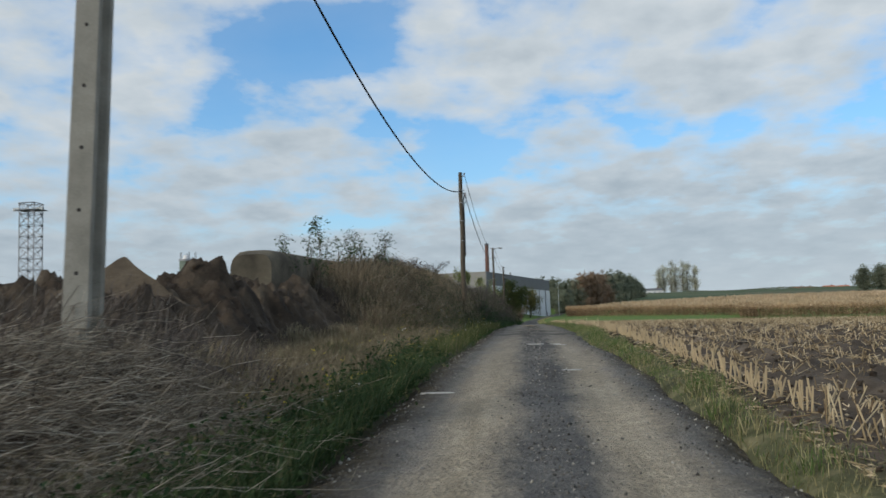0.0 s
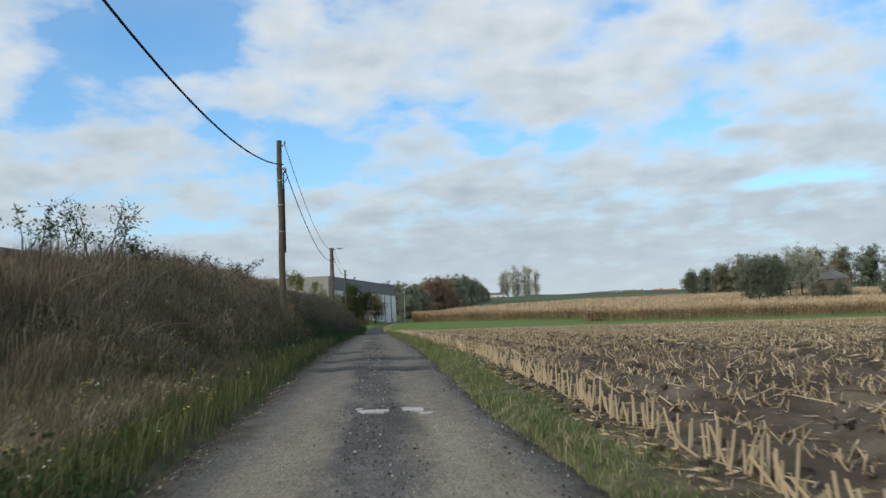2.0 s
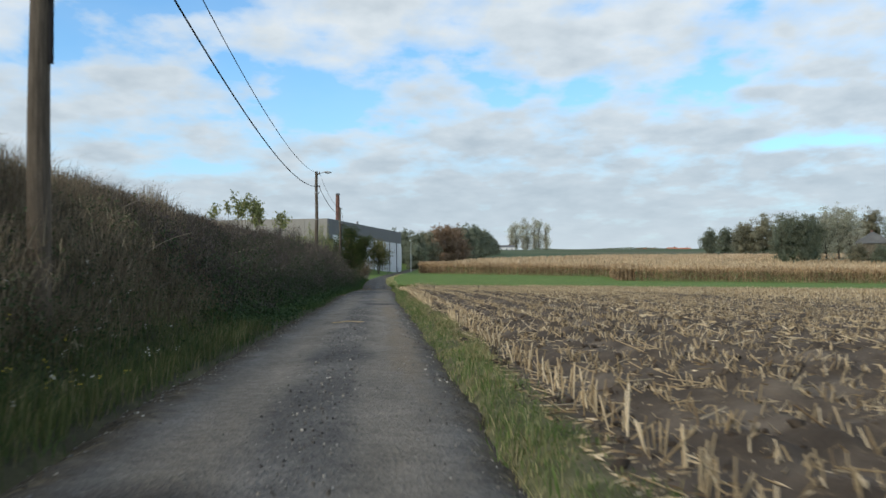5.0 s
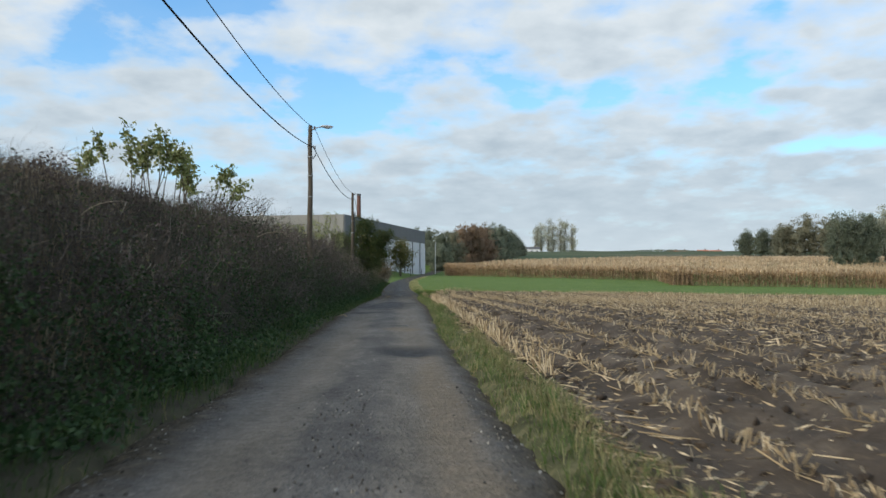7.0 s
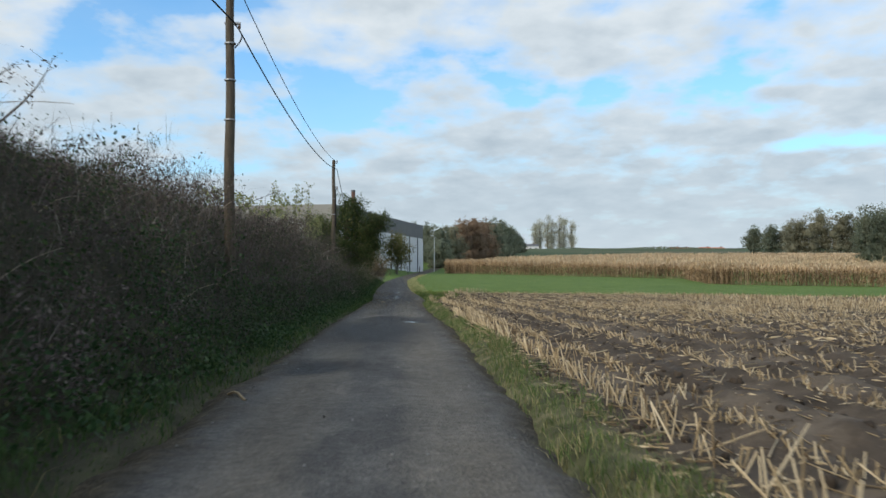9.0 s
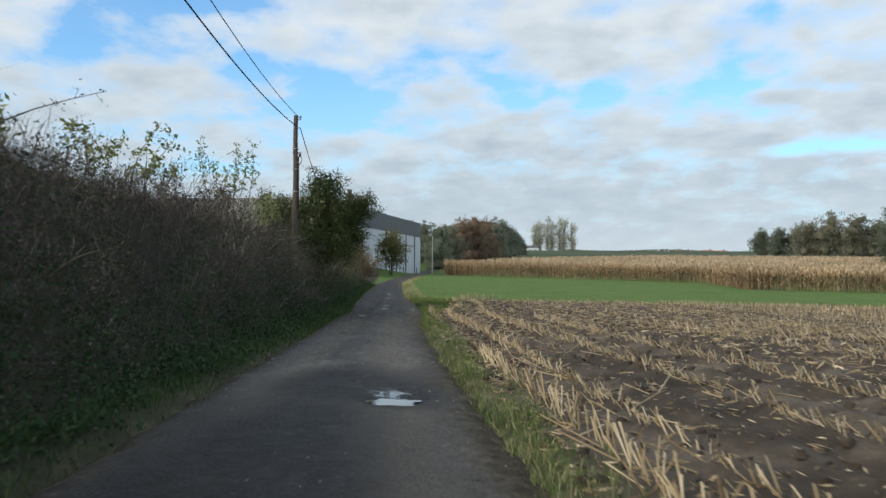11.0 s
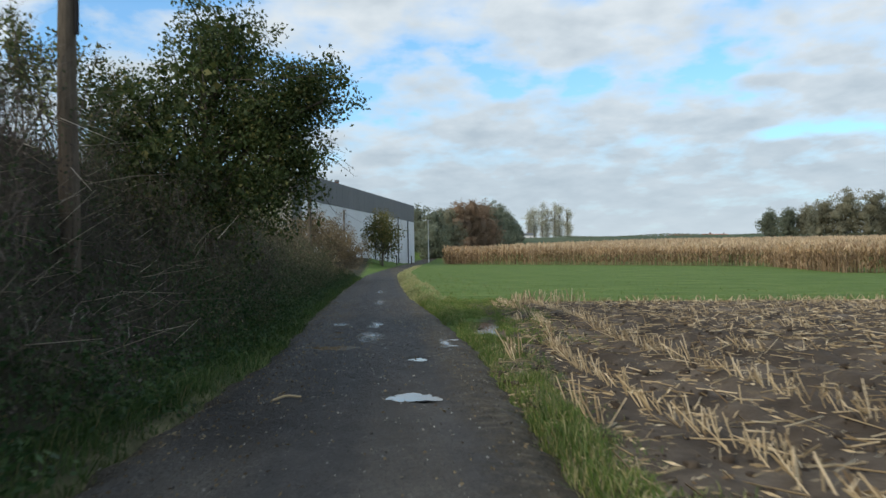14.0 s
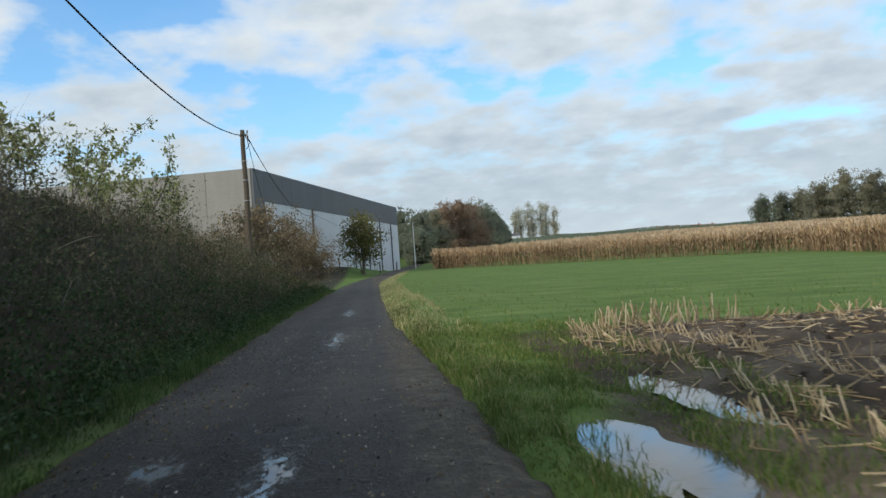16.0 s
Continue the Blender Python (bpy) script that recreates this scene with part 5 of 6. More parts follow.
# ---------------------------------------------------------------- roadside tree and far trees
def tree(name, x, y, g, height, blobs, leafmat, label, group, n_leaf, leaf, trunk_r, limbs=7, category="tree", shell=0.55, loose=1.6, core=0, hull=0.0):
    """Tapered trunk, limbs to each mass of the crown, leaves in clumps. blobs: dx, dy, z, rx, rz as parts of the height."""
    ob = thing(name, label, category, group, at=(x, y, g))
    H = height
    rods = []
    line = np.array([[0, 0, -0.3], [0.01 * H, 0, 0.25 * H], [-0.01 * H, 0.01 * H, 0.5 * H], [0, 0, 0.8 * H]])
    part("trunk", mesh_np("trunk", *rods_np(line[:-1], line[1:], np.array([1, 0.75, 0.5]) * trunk_r, np.array([0.75, 0.5, 0.15]) * trunk_r, 8), M_BARK), ob)
    cs = []
    per = n_leaf // len(blobs)
    for dx, dy, bz, rx, rz in blobs:
        c = np.array([dx, dy, bz]) * H
        st = np.array([0, 0, max(0.2, bz - 0.25) * H])
        for k in range(limbs):
            t = c + rand_dirs(1)[0] * np.array([rx, rx, rz]) * H * 0.8
            m = (st + t) / 2 + rng.normal(0, 0.02 * H, 3)
            rods.append(rods_np(np.array([st, m]), np.array([m, t]), np.array([0.35, 0.2]) * trunk_r, np.array([0.2, 0.05]) * trunk_r))
        clumps = max(8, per // 26)
        d = rand_dirs(clumps, 0.15)
        r = rng.uniform(shell, 1.05, clumps)[:, None] * (1 + 0.18 * np.sin(d[:, :1] * 7 + d[:, 1:2] * 5))
        cc = c + d * r * np.array([rx, rx, rz]) * H
        q = np.repeat(cc, 26, 0)
        cs.append(q + rng.normal(0, 1, q.shape) * leaf * loose * np.array([1, 1, 0.8]))
    c = np.concatenate(cs)
    extra = []
    if core:
        q = np.concatenate([np.array([dx, dy, bz]) * H + rand_dirs(core // len(blobs)) * (rng.random((core // len(blobs), 1)) ** 0.5 * 0.72) * np.array([rx, rx, rz]) * H for dx, dy, bz, rx, rz in blobs if dx < 0.1])
        extra.append(leaves_np(q, rand_dirs(len(q)), 0.22, 0.16))
    if hull:
        u, w = np.meshgrid(np.arange(12) * 6.2832 / 12, np.linspace(-1.5, 1.5, 8))
        s = np.stack([np.cos(u) * np.cos(w), np.sin(u) * np.cos(w), np.sin(w)], -1).reshape(-1, 3)
        k = np.arange(7)[:, None] * 12 + np.arange(12)[None]
        k2 = np.arange(7)[:, None] * 12 + (np.arange(12)[None] + 1) % 12
        f = np.stack([k, k2, k2 + 12, k + 12], -1).reshape(-1, 4)
        for dx, dy, bz, rx, rz in blobs:
            bump = 1 + 0.16 * np.sin(s[:, :1] * 5 + dx * 40) + 0.14 * np.sin(s[:, 1:2] * 6 + s[:, 2:] * 5 + bz * 30)
            extra.append((np.array([dx, dy, bz]) * H + s * bump * hull * np.array([rx, rx, rz]) * H, f))
    if extra:
        part("inner_crown", mesh_np("inner_crown", *join_np(*extra), leafmat), ob)
    part("branchwork", mesh_np("branchwork", *join_np(*rods), M_BARK), ob)
    part("crown", mesh_np("crown", *leaves_np(c, rand_dirs(len(c), -0.1), rng.uniform(0.7, 1.4, len(c)) * leaf, rng.uniform(0.45, 0.8, len(c)) * leaf), leafmat), ob)
    return ob


ROUND = [(0, 0, 0.62, 0.30, 0.30), (0.16, 0.05, 0.52, 0.22, 0.22), (-0.17, -0.04, 0.50, 0.22, 0.24), (0.02, -0.1, 0.78, 0.2, 0.2), (0.05, 0.1, 0.36, 0.26, 0.22), (-0.1, -0.05, 0.24, 0.26, 0.20), (0.16, 0, 0.26, 0.2, 0.2)]
BROAD = [(0, 0, 0.58, 0.125, 0.36), (0.03, 0.02, 0.80, 0.10, 0.17), (-0.05, 0, 0.48, 0.115, 0.30), (0.05, 0, 0.36, 0.105, 0.28), (0, 0, 0.20, 0.09, 0.16)]
LOBED = [(0, 0, 0.74, 0.12, 0.24), (0.08, 0, 0.56, 0.13, 0.27), (-0.08, 0.02, 0.50, 0.13, 0.26), (0, 0, 0.30, 0.15, 0.25)]


def hanging_twigs():
    """Long whippy twigs that hang out of the tree over the track, with few leaves."""
    ob = thing("branch", "long leafy hawthorn twigs hanging over the track", "branch", "", at=(-3.45, 125.6, 3.6))
    lv = []
    for i in range(36):
        s = np.array([rng.uniform(0.5, 1.9), rng.uniform(-1.2, 1.6), rng.uniform(-0.4, 1.5)])
        e = s + np.array([rng.uniform(0.6, 1.5), rng.normal(0, 0.4), rng.uniform(-0.5, 0.45)])
        q = np.linspace(0, 1, 8)[:, None]
        line = s + (e - s) * q + np.array([0, 0, -0.30]) * q ** 2.2
        part("twig", mesh_np("twig", *tube(line, np.linspace(0.010, 0.003, 8), 4), M_BARK, True), ob)
        k = 34
        u = rng.uniform(0.05, 1.0, k)
        lv.append(np.stack([np.interp(u, q[:, 0], line[:, a]) for a in range(3)], 1) + rng.normal(0, 0.055, (k, 3)))
    c = np.concatenate(lv)
    tagged(part("foliage", mesh_np("foliage", *leaves_np(c, rand_dirs(len(c), -0.3), rng.uniform(0.05, 0.10, len(c)), rng.uniform(0.03, 0.05, len(c))), F_GREENTREE), ob), kind="stuff")


def build_trees():
    # the tree that overhangs the track
    g = float(ground_z(-3.9, 125.5))
    blobs = [(0.0, 0, 0.62, 0.30, 0.26), (0.22, -0.02, 0.55, 0.17, 0.15), (-0.25, 0, 0.52, 0.24, 0.24), (0.05, 0.05, 0.80, 0.22, 0.18),
             (0.28, 0.0, 0.38, 0.16, 0.18), (-0.05, -0.15, 0.33, 0.34, 0.26), (-0.30, 0.0, 0.38, 0.22, 0.24), (0.16, -0.1, 0.25, 0.24, 0.2), (0.10, 0.2, 0.45, 0.30, 0.25), (0.38, 0.05, 0.64, 0.16, 0.13)]
    tree("tree", -3.45, 125.6, g, 5.65, blobs, F_GREENTREE, "dark green hawthorn tree overhanging the track from the hedge", "", 44000, 0.085, 0.14, 9, shell=0.3, core=1800)
    hanging_twigs()
    puffs = [(0, 0, 0.55, 0.36, 0.34), (0.25, 0.2, 0.45, 0.3, 0.3), (-0.25, -0.2, 0.5, 0.3, 0.32), (0, 0.3, 0.75, 0.25, 0.22)]
    for x, y, top in ((-4.3, 161.5, 4.5), (-3.5, 166.5, 4.6), (-3.1, 171.5, 4.0), (-3.4, 176.0, 3.0)):
        g = float(ground_z(x, y)) - 0.1
        tree("shrub", x, y, g, top - g, puffs, F_DRY, "straw coloured bush at the end of the hedge", "bushes at the end of the hedge", 5200, 0.11, 0.05, 8, "shrub", 0.2)
    # small tree by the warehouse
    g = float(ground_z(0.3, 232))
    tree("tree", 0.0, 232, g, 8.3, ROUND[:5], F_AUTUMN, "small yellowing round tree on grass by the warehouse", "", 5200, 0.27, 0.2, loose=1.5, hull=0.25)
    # woodland beyond the warehouse
    wood = "trees of the wood beyond the warehouse"
    green, olive, rust = "dark green tree at the edge of the wood", "olive green tree at the edge of the wood", "rust brown autumn tree in the wood"
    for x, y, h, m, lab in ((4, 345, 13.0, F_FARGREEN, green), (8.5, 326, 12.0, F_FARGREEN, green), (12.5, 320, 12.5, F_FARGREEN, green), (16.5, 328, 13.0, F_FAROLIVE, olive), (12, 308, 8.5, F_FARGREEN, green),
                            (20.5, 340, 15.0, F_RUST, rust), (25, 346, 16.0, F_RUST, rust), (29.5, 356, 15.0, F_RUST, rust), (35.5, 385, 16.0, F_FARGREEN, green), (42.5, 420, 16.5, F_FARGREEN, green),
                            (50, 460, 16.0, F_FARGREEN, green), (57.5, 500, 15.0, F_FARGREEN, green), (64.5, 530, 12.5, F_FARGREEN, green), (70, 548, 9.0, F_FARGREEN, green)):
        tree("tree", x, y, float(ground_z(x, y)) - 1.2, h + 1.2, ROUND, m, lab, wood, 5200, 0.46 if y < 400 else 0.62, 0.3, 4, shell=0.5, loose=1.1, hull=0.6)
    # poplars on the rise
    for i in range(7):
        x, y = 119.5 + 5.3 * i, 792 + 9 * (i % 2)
        tree("tree", x, y, float(ground_z(x, y)) - 1, (27, 30.5, 32, 30, 33, 32, 28)[i], BROAD, F_POPLAR, "tall thin poplar with autumn leaves paled for haze", "poplars on the rise", 2600, 0.75, 0.4, 9, shell=0.15)
    # trees to the right beyond the maize
    right = "trees beyond the maize field"
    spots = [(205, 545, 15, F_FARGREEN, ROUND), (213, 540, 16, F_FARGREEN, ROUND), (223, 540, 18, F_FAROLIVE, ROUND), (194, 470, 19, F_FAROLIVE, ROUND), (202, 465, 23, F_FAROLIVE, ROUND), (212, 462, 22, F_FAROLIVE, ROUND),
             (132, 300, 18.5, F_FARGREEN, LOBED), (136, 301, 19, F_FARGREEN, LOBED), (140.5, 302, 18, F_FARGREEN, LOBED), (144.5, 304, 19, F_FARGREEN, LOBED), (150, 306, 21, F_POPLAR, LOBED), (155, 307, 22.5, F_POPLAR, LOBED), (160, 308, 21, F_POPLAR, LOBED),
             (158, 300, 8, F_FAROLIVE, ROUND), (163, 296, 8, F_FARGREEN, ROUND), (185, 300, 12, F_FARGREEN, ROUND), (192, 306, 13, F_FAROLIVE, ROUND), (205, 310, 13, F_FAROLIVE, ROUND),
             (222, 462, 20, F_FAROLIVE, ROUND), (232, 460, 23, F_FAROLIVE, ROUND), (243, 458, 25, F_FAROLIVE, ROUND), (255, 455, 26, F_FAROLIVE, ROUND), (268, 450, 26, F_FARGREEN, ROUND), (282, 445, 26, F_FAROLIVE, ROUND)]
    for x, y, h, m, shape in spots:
        lab = {F_FARGREEN: "dark green tree on the field edge", F_FAROLIVE: "olive brown willow on the field edge", F_POPLAR: "tall thin poplar with autumn leaves paled for haze"}[m]
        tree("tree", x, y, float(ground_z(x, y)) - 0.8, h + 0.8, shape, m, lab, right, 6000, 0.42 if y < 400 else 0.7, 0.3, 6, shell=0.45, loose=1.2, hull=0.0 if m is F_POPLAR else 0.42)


# ---------------------------------------------------------------- maize and stubble
MAIZE = [(10.2, 250), (55.6, 221), (47.5, 186), (170, 168)]


def build_maize():
    """Ripe standing maize: whole plants along the edge, thinner tops behind."""
    def stems(x, y, h):
        base = np.stack([x, y, ground_z(x, y) - 0.05], 1)
        return base, base + np.stack([rng.normal(0, 0.08, len(x)), rng.normal(0, 0.08, len(x)), h], 1)

    def leafing(base, tip, u0, u1, leaves):
        sets = []
        for k in range(leaves):
            n = len(base)
            b = base + (tip - base) * rng.uniform(u0, u1, n)[:, None]
            a = rng.uniform(0, 6.283, n)
            lean = np.stack([np.cos(a), np.sin(a), rng.uniform(-0.7, 0.1, n)], 1)
            sets.append(blades_np(b, lean, rng.uniform(0.45, 0.9, n), 0.12))
        return join_np(*sets)

    def tassels(tip, size):
        n = len(tip)
        up = unit(np.stack([rng.normal(0, 0.35, n), rng.normal(0, 0.35, n), np.ones(n)], 1))
        return leaves_np(tip - [0, 0, 0.15], up, rng.uniform(0.5, 0.9, n) * size, rng.uniform(0.16, 0.34, n) * size)

    ob = thing("maize_crop", "tall ripe golden brown maize standing in the field", "maize", kind="stuff")
    ex, ey = [], []
    for (x0, y0), (x1, y1) in ((MAIZE[0], MAIZE[1]), (MAIZE[2], MAIZE[3]), (MAIZE[2], MAIZE[1])):
        L = math.hypot(x1 - x0, y1 - y0)
        nx, ny = -(y1 - y0) / L, (x1 - x0) / L
        if ny < 0:
            nx, ny = -nx, -ny
        for row in range(5):
            k = int(L / 0.22)
            t = (np.arange(k) + rng.uniform(-0.3, 0.3, k)) / k
            ex.append(x0 + (x1 - x0) * t + nx * row * 0.75 + rng.normal(0, 0.06, k))
            ey.append(y0 + (y1 - y0) * t + ny * row * 0.75 + rng.normal(0, 0.06, k))
    # the short left end
    k = 500
    t = rng.random(k)
    ex.append(10.2 + 9 * t + rng.uniform(0, 1.5, k))
    ey.append(250 + 40 * t + rng.normal(0, 0.1, k))
    x, y = np.concatenate(ex), np.concatenate(ey)
    base, tip = stems(x, y, rng.uniform(2.5, 3.1, len(x)))
    part("edge_plants", mesh_np("edge_plants", *join_np(blades_np(base, (tip - base) * [0.1, 0.1, 0.06], (tip - base)[:, 2] * 1.15, 0.05), leafing(base, tip, 0.12, 0.66, 4)), F_MAIZE_LOW), ob, "withered brown lower leaves with shade in their colour")
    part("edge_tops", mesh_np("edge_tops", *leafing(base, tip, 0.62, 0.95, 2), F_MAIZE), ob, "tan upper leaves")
    part("edge_tassels", mesh_np("edge_tassels", *tassels(tip, 0.8), F_TASSEL), ob, "pale tassels")
    n = 46000
    x, y = rng.uniform(10, 290, n), 165 + 245 * rng.random(n)
    front = np.where(x < 51, np.interp(x, [10.2, 51], [250, 224]), np.interp(x, [51, 170, 290], [185.5, 168, 150])) + 2.5
    keep = (y > front) & (x > 11 + (y - 250).clip(0) * 0.25) & (y < np.interp(x, [10, 40, 60, 100, 160, 290], [300, 340, 362, 405, 410, 400]))
    base, tip = stems(x[keep], y[keep], rng.uniform(2.5, 3.0, int(keep.sum())))
    far = np.clip(tip[:, 1] / 220, 0.9, 1.9)
    part("inner_tassels", mesh_np("inner_tassels", *join_np(tassels(tip, far), tassels(tip - [0, 0, 0.45], 1.3 * far)), F_TASSEL), ob, "pale tassels of the inner rows")


def clods_np(c, r, mat, rough):
    """Rough lumps of earth, each turned and dented its own way."""
    n = len(c)
    q = np.array([(sx, sy, sz) for sz in (-1, 1) for sy in (-1, 1) for sx in (-1, 1)], float) * 0.62
    q = np.concatenate([q, [(0, 0, 0.98), (0, 0, -0.9)]])
    f = [(0, 1, 5), (0, 5, 4), (1, 3, 7), (1, 7, 5), (3, 2, 6), (3, 6, 7), (2, 0, 4), (2, 4, 6), (4, 5, 8), (5, 7, 8), (7, 6, 8), (6, 4, 8)]
    v = (q[None] + rough * rng.normal(size=(n, 10, 3))) * (r[:, None, None] * np.array([1.25, 1.0, 0.8]))
    w = rng.uniform(0, 6.283, n)[:, None]
    v = np.stack([v[..., 0] * np.cos(w) - v[..., 1] * np.sin(w), v[..., 0] * np.sin(w) + v[..., 1] * np.cos(w), v[..., 2]], -1) + (c + np.stack([0 * r, 0 * r, 0.3 * r], 1))[:, None]
    return mesh_np("clods", v.reshape(-1, 3), (np.array(f)[None] + 10 * np.arange(n)[:, None, None]).reshape(-1, 3), mat)


def on_soil(x, y):
    """True where the field is bare soil: its corner at the far end is grassed over."""
    return x > 1.5 + 2.2 * smooth(117, 131, y)


def build_stubble():
    field_soil = surface("field_clod_soil", [(0.3, (0.030, 0.022, 0.016)), (0.55, (0.066, 0.050, 0.036)), (0.75, (0.14, 0.112, 0.082))], 3.0, 40, 0.95, 0.8, 0.02)
    rows = np.concatenate([np.arange(1.94, 30, 0.75), np.arange(30.5, 110, 0.75)])
    bx, by = [], []
    for i, r in enumerate(rows):
        step = 0.066 if r < 9 else (0.095 if r < 16 else (0.13 if r < 30 else 0.28))
        y = np.arange(-8 if r < 30 else -2, FIELD_END, step)
        y = y + rng.uniform(-0.06, 0.06, len(y))
        gap = lumps(y * 0 + r, y, 5.0, 41) + 0.6 * lumps(y * 0 + r, y, 1.4, 42)
        late = smooth(48, 68, y)
        strong = i == 0 or i % 2 == 1 or r > 12
        floor = -1.6 if i == 0 else -1.1 if strong else -0.5 + 1.2 * late
        keep = (gap > floor) & (rng.random(len(y)) > (0.10 if strong else 0.30 + 0.35 * late))
        if i == 0:
            keep &= ((y < 98) | (gap > 0.6)) & ((y < 52.5) | (y > 60.5) | (gap > 1.3))
        keep &= ~((r > 4.5) & (r < 14) & (y > 112) & (gap < 0.7))
        keep &= ~((np.abs(r - 7.3) < 0.5) & (gap < 1.0)) & ~((np.abs(r - 16.3) < 1.2) & (gap < 0.9))
        y = y[keep]
        x = r + 0.04 * np.sin(y * 0.31 + i) + rng.normal(0, 0.05, len(y)) + smooth(118, 132, y) * np.clip(1.7 - (r - 2.05) * 0.3, 0, 2)
        bx.append(x)
        by.append(y)
    x, y = np.concatenate(bx), np.concatenate(by)
    n = len(x)
    base = np.stack([x, y, ground_z(x, y) - 0.03], 1)
    h = rng.uniform(0.10, 0.24, n) + 0.10 * rng.random(n) ** 3 + 0.04 * (x < 2.6) + 0.02 * (x < 7) * (y > 104)
    h = h * np.where(x < 2.35, 1.1, 0.66 + 0.30 * smooth(85, 105, y)) * np.where(x > 16, 1.2, 1.0)
    lean = rng.normal(0, 0.13, (n, 2)) * (1 + 2.5 * (rng.random((n, 1)) < 0.2))
    lean = lean + smooth(70, 95, y)[:, None] * np.array([[-0.16, 0.10]]) * (x < 14)[:, None]
    tip = base + np.stack([lean[:, 0] * 0.4, lean[:, 1] * 0.4, h], 1)
    near = x < 22
    single = np.where((x < 2.45) & (y > 8) & (y < 64))[0][:300]
    ob = thing("stubble", "rows of cut pale maize stalks standing in the soil", "stubble", kind="stuff")
    lone = np.zeros(n, bool)
    lone[single] = True
    kinds = [mesh_np("stalk", *rods_np(np.zeros((1, 3)), np.array([[0.02 * math.cos(i), 0.03 * math.sin(i), 1.0]]), 0.0108, 0.0098, 6), F_STRAW) for i in range(8)]
    for i, k in enumerate(single):
        q = part("stalk", kinds[i % 8], ob)
        q.location, q.scale = base[k], (1, 1, float(h[k]))
        q.rotation_euler = (-lean[k, 1] * 1.2, lean[k, 0] * 1.2, 0)
    near = near & ~lone
    part("near_stalks", mesh_np("near_stalks", *rods_np(base[near], tip[near], rng.uniform(0.0065, 0.0110, int(near.sum())), rng.uniform(0.0055, 0.0100, int(near.sum())), 3), F_STRAW), ob)
    far = ~near & ~lone
    lean_far = np.concatenate([lean[far] * 0.5, np.zeros((int(far.sum()), 1))], 1)
    part("far_stalks", mesh_np("far_stalks", *blades_np(base[far], lean_far, h[far] * 1.3, np.clip(0.024 + 0.0009 * x[far], 0, 0.06)), F_STRAW), ob)
    # shreds of leaf on the stalks
    k = np.where(near & (rng.random(n) < 0.55))[0]
    b = base[k] + (tip[k] - base[k]) * rng.uniform(0.2, 0.9, (len(k), 1))
    a = rng.uniform(0, 6.283, len(k))
    part("leaf_shreds", mesh_np("leaf_shreds", *blades_np(b, np.stack([np.cos(a), np.sin(a), -0.9 + 0 * a], 1), rng.uniform(0.06, 0.2, len(k)), 0.018), F_STRAW), ob)
    # broken stalks and leaves lying about
    n = 12000
    x = 1.65 + 40 * rng.random(n) ** 1.7
    y = rng.uniform(-6, FIELD_END - 0.3, n)
    x, y = x[on_soil(x, y)], y[on_soil(x, y)]
    n = len(x)
    a = rng.normal(1.35, 0.7, n)
    L = (0.06 + 0.42 * rng.random(n) ** 2)[:, None]
    d = np.stack([np.cos(a), np.sin(a), rng.normal(0.05, 0.10, n)], 1)
    c = np.stack([x, y, ground_z(x, y) + 0.025], 1)
    part("fallen_stalks", mesh_np("fallen_stalks", *rods_np(c - d * L / 2, c + d * L / 2, 0.0075, 0.0055, 3), F_STRAW), ob)
    n = 60000
    x = 1.5 + 46 * rng.random(n) ** 2.0
    y = rng.uniform(-6, FIELD_END - 0.3, n)
    x, y = x[on_soil(x, y)], y[on_soil(x, y)]
    n = len(x)
    c = np.stack([x, y, ground_z(x, y) + 0.012], 1)
    d = rand_dirs(n) * [1, 1, 0.12]
    part("chaff", mesh_np("chaff", *leaves_np(c, unit(d), rng.uniform(0.04, 0.18, n), rng.uniform(0.008, 0.024, n)), F_STRAW), ob)
    n = 60000
    x = 7 + 64 * rng.random(n) ** 1.2
    y = FIELD_END - 0.3 - 125 * rng.random(n) ** 1.1
    c = np.stack([x, y, ground_z(x, y) + 0.03], 1)
    part("straw_litter", mesh_np("straw_litter", *leaves_np(c, unit(rand_dirs(n) * [1, 1, 0.3]), rng.uniform(0.10, 0.34, n), rng.uniform(0.02, 0.05, n)), F_STRAW), ob)
    n = 3600
    x = 2.8 + 15 * rng.random(n) ** 1.3
    y = rng.uniform(104, FIELD_END - 0.4, n)
    x, y = x[on_soil(x, y)], y[on_soil(x, y)]
    n = len(x)
    a = rng.uniform(0, 6.283, n)
    L = (0.08 + 0.5 * rng.random(n) ** 2)[:, None]
    d = np.stack([np.cos(a), np.sin(a), rng.normal(0.05, 0.12, n)], 1)
    c = np.stack([x, y, ground_z(x, y) + 0.03], 1)
    part("trodden_stalks", mesh_np("trodden_stalks", *rods_np(c - d * L / 2, c + d * L / 2, 0.009, 0.007, 3), F_STRAW), ob)
    # clods turned up between the rows
    n = 10000
    x = 1.45 + 9.8 * rng.random(n) ** 1.5
    y = rng.uniform(-4, FIELD_END - 1, n)
    x, y = x[on_soil(x, y)], y[on_soil(x, y)]
    n = len(x)
    lump = part("clods", clods_np(np.stack([x, y, ground_z(x, y)], 1), 0.012 + 0.042 * rng.random(n) ** 3, field_soil, 0.24), ob, "dark broken clods of field soil")
    tagged(lump, kind="stuff")
    # the uncut tuft at the field's end
    n = 300
    x = 4.6 + rng.random(n) ** 1.7 * 26
    y = FIELD_END - 0.4 + rng.normal(0, 0.25, n)
    h = np.where(x < 7.2, rng.uniform(0.15, 0.5, n), rng.uniform(0.08, 0.25, n))
    base = np.stack([x, y, ground_z(x, y) - 0.02], 1)
    part("end_row", mesh_np("end_row", *rods_np(base, base + np.stack([rng.normal(0, 0.1, n), rng.normal(0, 0.08, n), h], 1), 0.014, 0.010, 4), F_STRAW), ob)


